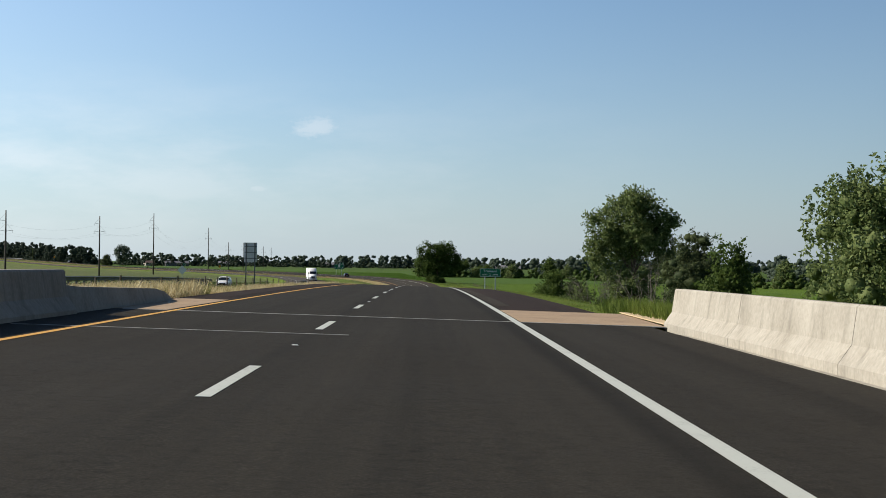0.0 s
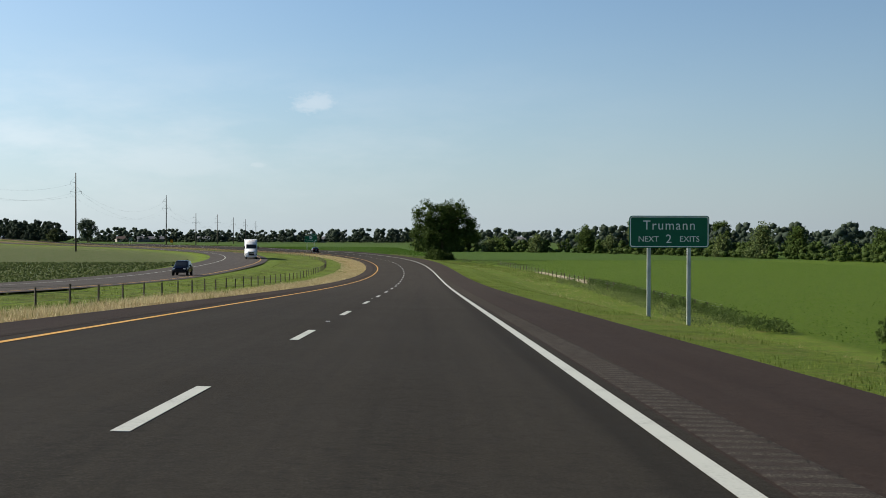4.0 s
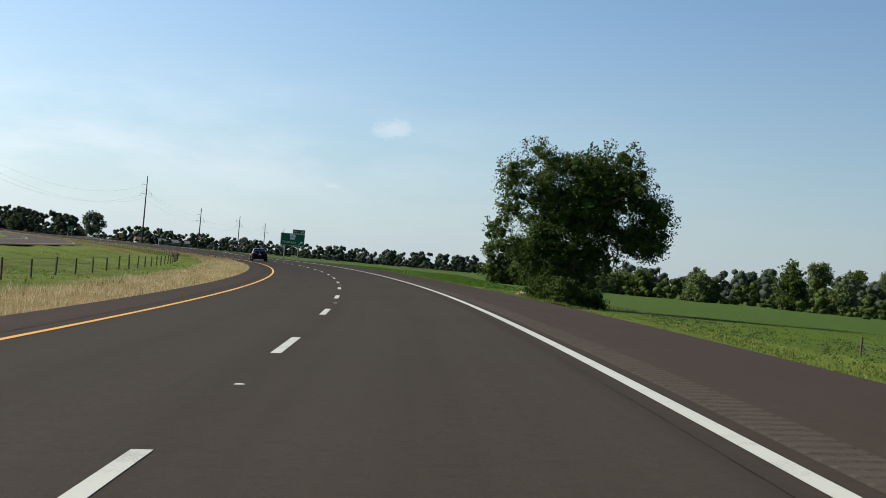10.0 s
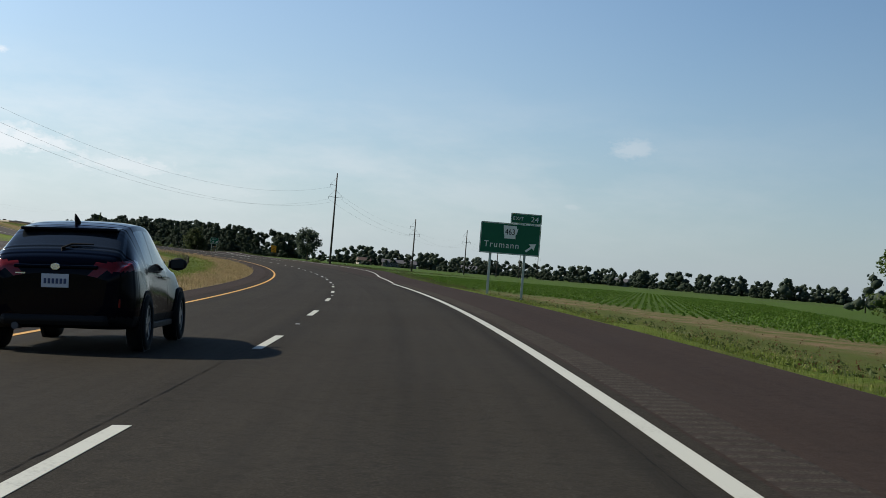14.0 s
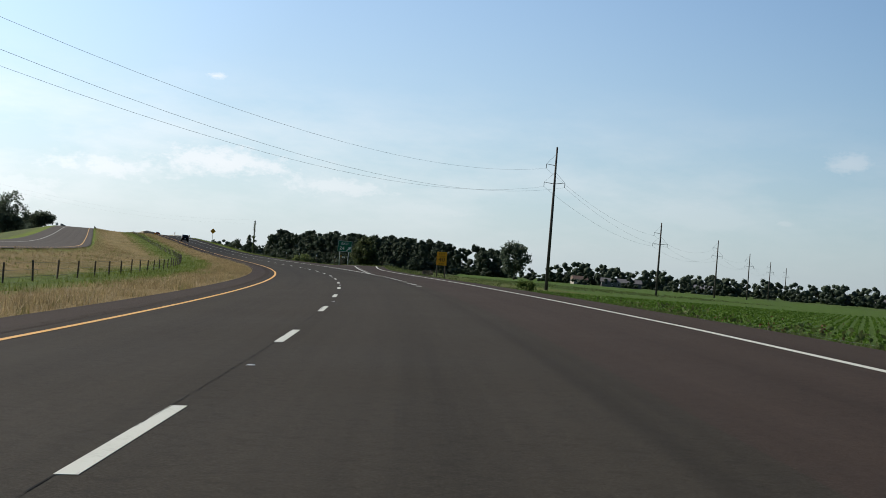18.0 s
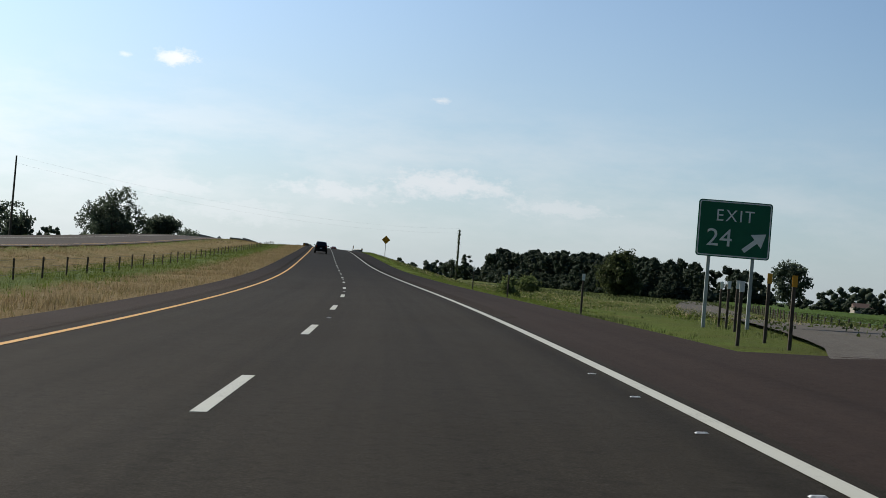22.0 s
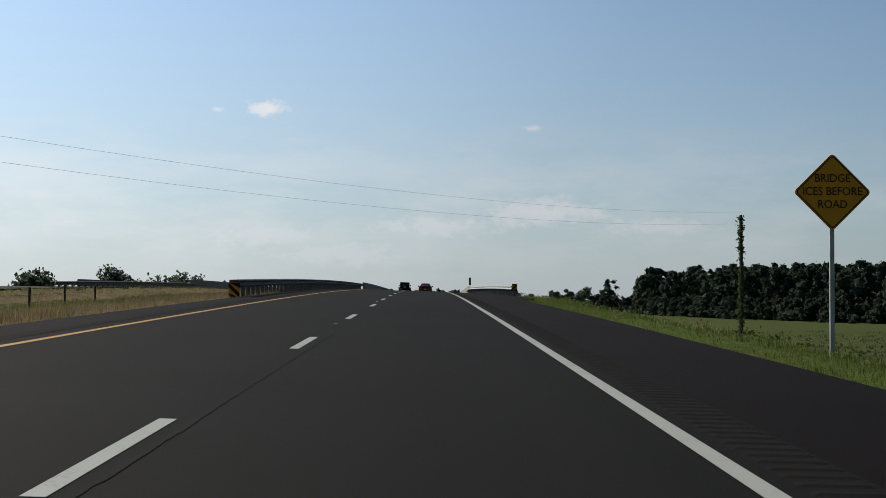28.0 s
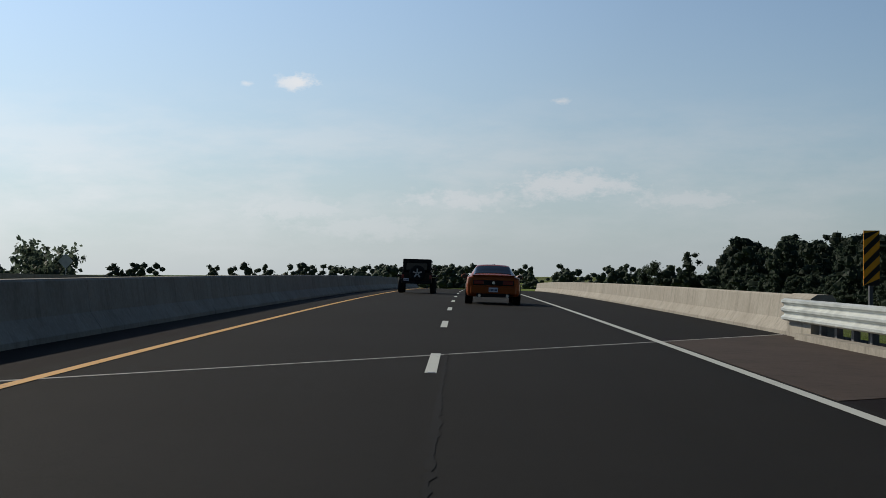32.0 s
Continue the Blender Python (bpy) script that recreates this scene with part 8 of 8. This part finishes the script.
# --- plain estate cars: white and dark
SUV = [(0.00, 0.42, 0.86, 0.92, 0.62, 0.68, 0.60), (0.06, 0.36, 0.95, 1.02, 0.76, 0.78, 0.68), (0.16, 0.32, 0.98, 1.10, 0.82, 0.81, 0.68), (0.50, 0.30, 1.00, 1.52, 0.84, 0.82, 0.62), (0.75, 0.30, 1.00, 1.58, 0.84, 0.82, 0.62),
       (1.6, 0.30, 0.98, 1.61, 0.84, 0.82, 0.62), (2.3, 0.30, 0.96, 1.57, 0.84, 0.82, 0.62), (2.7, 0.30, 0.95, 1.38, 0.84, 0.81, 0.62), (3.15, 0.30, 0.95, 1.08, 0.84, 0.80, 0.66), (3.3, 0.30, 0.94, 1.00, 0.84, 0.79, 0.68),
       (4.0, 0.33, 0.84, 0.90, 0.80, 0.74, 0.60), (4.25, 0.40, 0.70, 0.76, 0.70, 0.64, 0.5), (4.35, 0.46, 0.62, 0.66, 0.58, 0.52, 0.42)]


def suv(label, paint_mat):
    r = car("suv", label, SUV, [(0.55, 1.25), (1.32, 1.95), (2.02, 2.75)], (0.18, 0.50), (2.55, 3.18), paint_mat, (0.80, 3.45), 0.35, 0.22)
    part("bumper", boxed(-0.72, 0.72, -0.04, 0.08, 0.36, 0.58, bevel=0.03), M_PLASTIC, r, "black plastic bumper")
    part("front_bumper", boxed(-0.66, 0.66, 4.22, 4.40, 0.36, 0.56, bevel=0.04), M_PLASTIC, r)
    part("grille", boxed(-0.42, 0.42, 4.30, 4.385, 0.58, 0.72, bevel=0.01), M_PLASTIC, r, "dark grille")
    for sd in (-1, 1):
        part("tail_light", boxed(sd * 0.68 - 0.08, sd * 0.68 + 0.08, -0.01, 0.12, 0.86, 1.08, bevel=0.02), M_TAIL, r, "red tail light")
        part("head_light", boxed(sd * 0.56 - 0.13, sd * 0.56 + 0.13, 4.14, 4.28, 0.66, 0.78, bevel=0.02), M_HEAD, r, "clear head light")
        mirror(r, sd * 0.82, 2.70, 1.06, sd, paint_mat)
        part("roof_rail", boxed(sd * 0.56 - 0.02, sd * 0.56 + 0.02, 0.8, 2.3, 1.615, 1.65, bevel=0.008), M_STEEL_D, r)
    plate(r, 0, -0.045, 0.70)
    return r


def opp_at(s, l, turn=180.0):
    """Pose on the far carriageway, l measured from its near edge."""
    p = surf(s, float(opp_near(np.array(s))) + l, flat=True)
    psi = float(np.interp(s, S_F, PSI_F))
    g = float((opp_z(s + 2) - opp_z(s - 2)) / 4)
    return Matrix.Translation((float(p[0]), float(p[1]), float(opp_z(s)))) @ Matrix.Rotation(psi, 4, 'Z') @ Matrix.Rotation(math.atan(g), 4, 'X') @ Matrix.Rotation(radians(turn), 4, 'Z')


suv("white estate car coming on the far carriageway", M_CARWHITE).matrix_basis = opp_at(196.0, -6.4)
suv("dark estate car coming on the far carriageway", M_NAVY).matrix_basis = opp_at(305.0, -3.0)
suv("black estate car driving ahead in the passing lane", M_CARBLACK).matrix_basis = at(1003.0, -3.45)


# --- white lorry with a box trailer
def lorry():
    r = new("lorry")
    white = plain("lorry_white", (0.74, 0.75, 0.76), 0.4, 0.0, 0.06, 1.0)
    # y = 0 is the rear of the trailer, the cab looks to +y
    part("trailer_box", boxed(-1.2, 1.2, 0.0, 13.6, 1.05, 3.78, bevel=0.03), white, r, "white box trailer")
    for k in range(16):
        for sd in (-1, 1):
            part("trailer_rib", boxed(sd * 1.205 - 0.006, sd * 1.205 + 0.006, 0.5 + 0.85 * k, 0.54 + 0.85 * k, 1.12, 3.7), white, r)
    part("skirt", boxed(-1.15, -1.10, 3.2, 9.6, 0.42, 1.04), white, r)
    part("skirt", boxed(1.10, 1.15, 3.2, 9.6, 0.42, 1.04), white, r)
    part("chassis", boxed(-0.45, 0.45, 0.2, 19.0, 0.72, 1.04), M_PLASTIC, r)
    bm = bmesh.new()
    sec = [(13.95, 0.62, 3.70, 1.12), (15.0, 0.62, 3.72, 1.14), (15.6, 0.62, 3.55, 1.14), (16.2, 0.62, 2.95, 1.12), (16.55, 0.62, 2.30, 1.10), (16.75, 0.62, 2.00, 1.08), (17.6, 0.62, 1.78, 0.98), (18.2, 0.62, 1.55, 0.88), (18.35, 0.66, 1.35, 0.80)]
    rings = []
    for y, lo, hi, w in sec:
        rings.append([bm.verts.new(p) for p in ((-w, y, lo), (w, y, lo), (w, y, hi - 0.22), (w - 0.2, y, hi), (-w + 0.2, y, hi), (-w, y, hi - 0.22))])
    for a, b in zip(rings, rings[1:]):
        for k in range(6):
            bm.faces.new((a[k], a[(k + 1) % 6], b[(k + 1) % 6], b[k]))
    bm.faces.new(rings[0][::-1])
    bm.faces.new(rings[-1])
    part("cab", bm, white, r, "white sleeper cab with a bonnet", True)
    bm = bmesh.new()
    q = [bm.verts.new(p) for p in ((-0.98, 16.77, 2.04), (0.98, 16.77, 2.04), (0.94, 16.34, 2.80), (-0.94, 16.34, 2.80))]
    bm.faces.new(q)
    part("windscreen", bm, M_GLASS, r, "dark windscreen")
    part("grille", boxed(-0.52, 0.52, 18.28, 18.40, 0.80, 1.36, bevel=0.02), M_PLASTIC, r, "dark slatted grille")
    for k in range(5):
        part("grille_bar", boxed(-0.48, 0.48, 18.39, 18.42, 0.86 + 0.10 * k, 0.89 + 0.10 * k), M_CHROME, r)
    part("front_bumper", boxed(-1.1, 1.1, 18.15, 18.48, 0.36, 0.74, bevel=0.06), white, r)
    for sd in (-1, 1):
        part("head_light", boxed(sd * 0.84 - 0.17, sd * 0.84 + 0.17, 18.10, 18.34, 0.92, 1.14, bevel=0.04), M_HEAD, r, "clear head light")
        part("side_window", boxed(sd * 1.125 - 0.01, sd * 1.125 + 0.01, 15.5, 16.3, 1.95, 2.6, bevel=0.006), M_GLASS, r)
        part("mirror", boxed(sd * 1.32 - 0.10, sd * 1.32 + 0.10, 16.55, 16.66, 1.95, 2.55, bevel=0.03), M_PLASTIC, r, "tall black mirror")
        part("fuel_tank", boxed(sd * 1.0 - 0.12, sd * 1.0 + 0.12, 14.2, 15.6, 0.45, 0.95, bevel=0.1), M_CHROME, r)
        for y in (0.9, 2.1, 13.0, 14.0, 17.55):
            wheel(r, sd * (0.98 if y < 16 else 0.95), y, 0.48, 0.30, sd, 6)
    for k in range(5):
        part("roof_light", boxed(-0.6 + 0.3 * k - 0.04, -0.6 + 0.3 * k + 0.04, 15.72, 15.80, 3.50, 3.56), M_SIGN_Y, r, "small amber lamp")
    return tagged(r, "white lorry with a long box trailer", "lorry")


lr = lorry()
lr.matrix_basis = opp_at(446.0, -3.2)
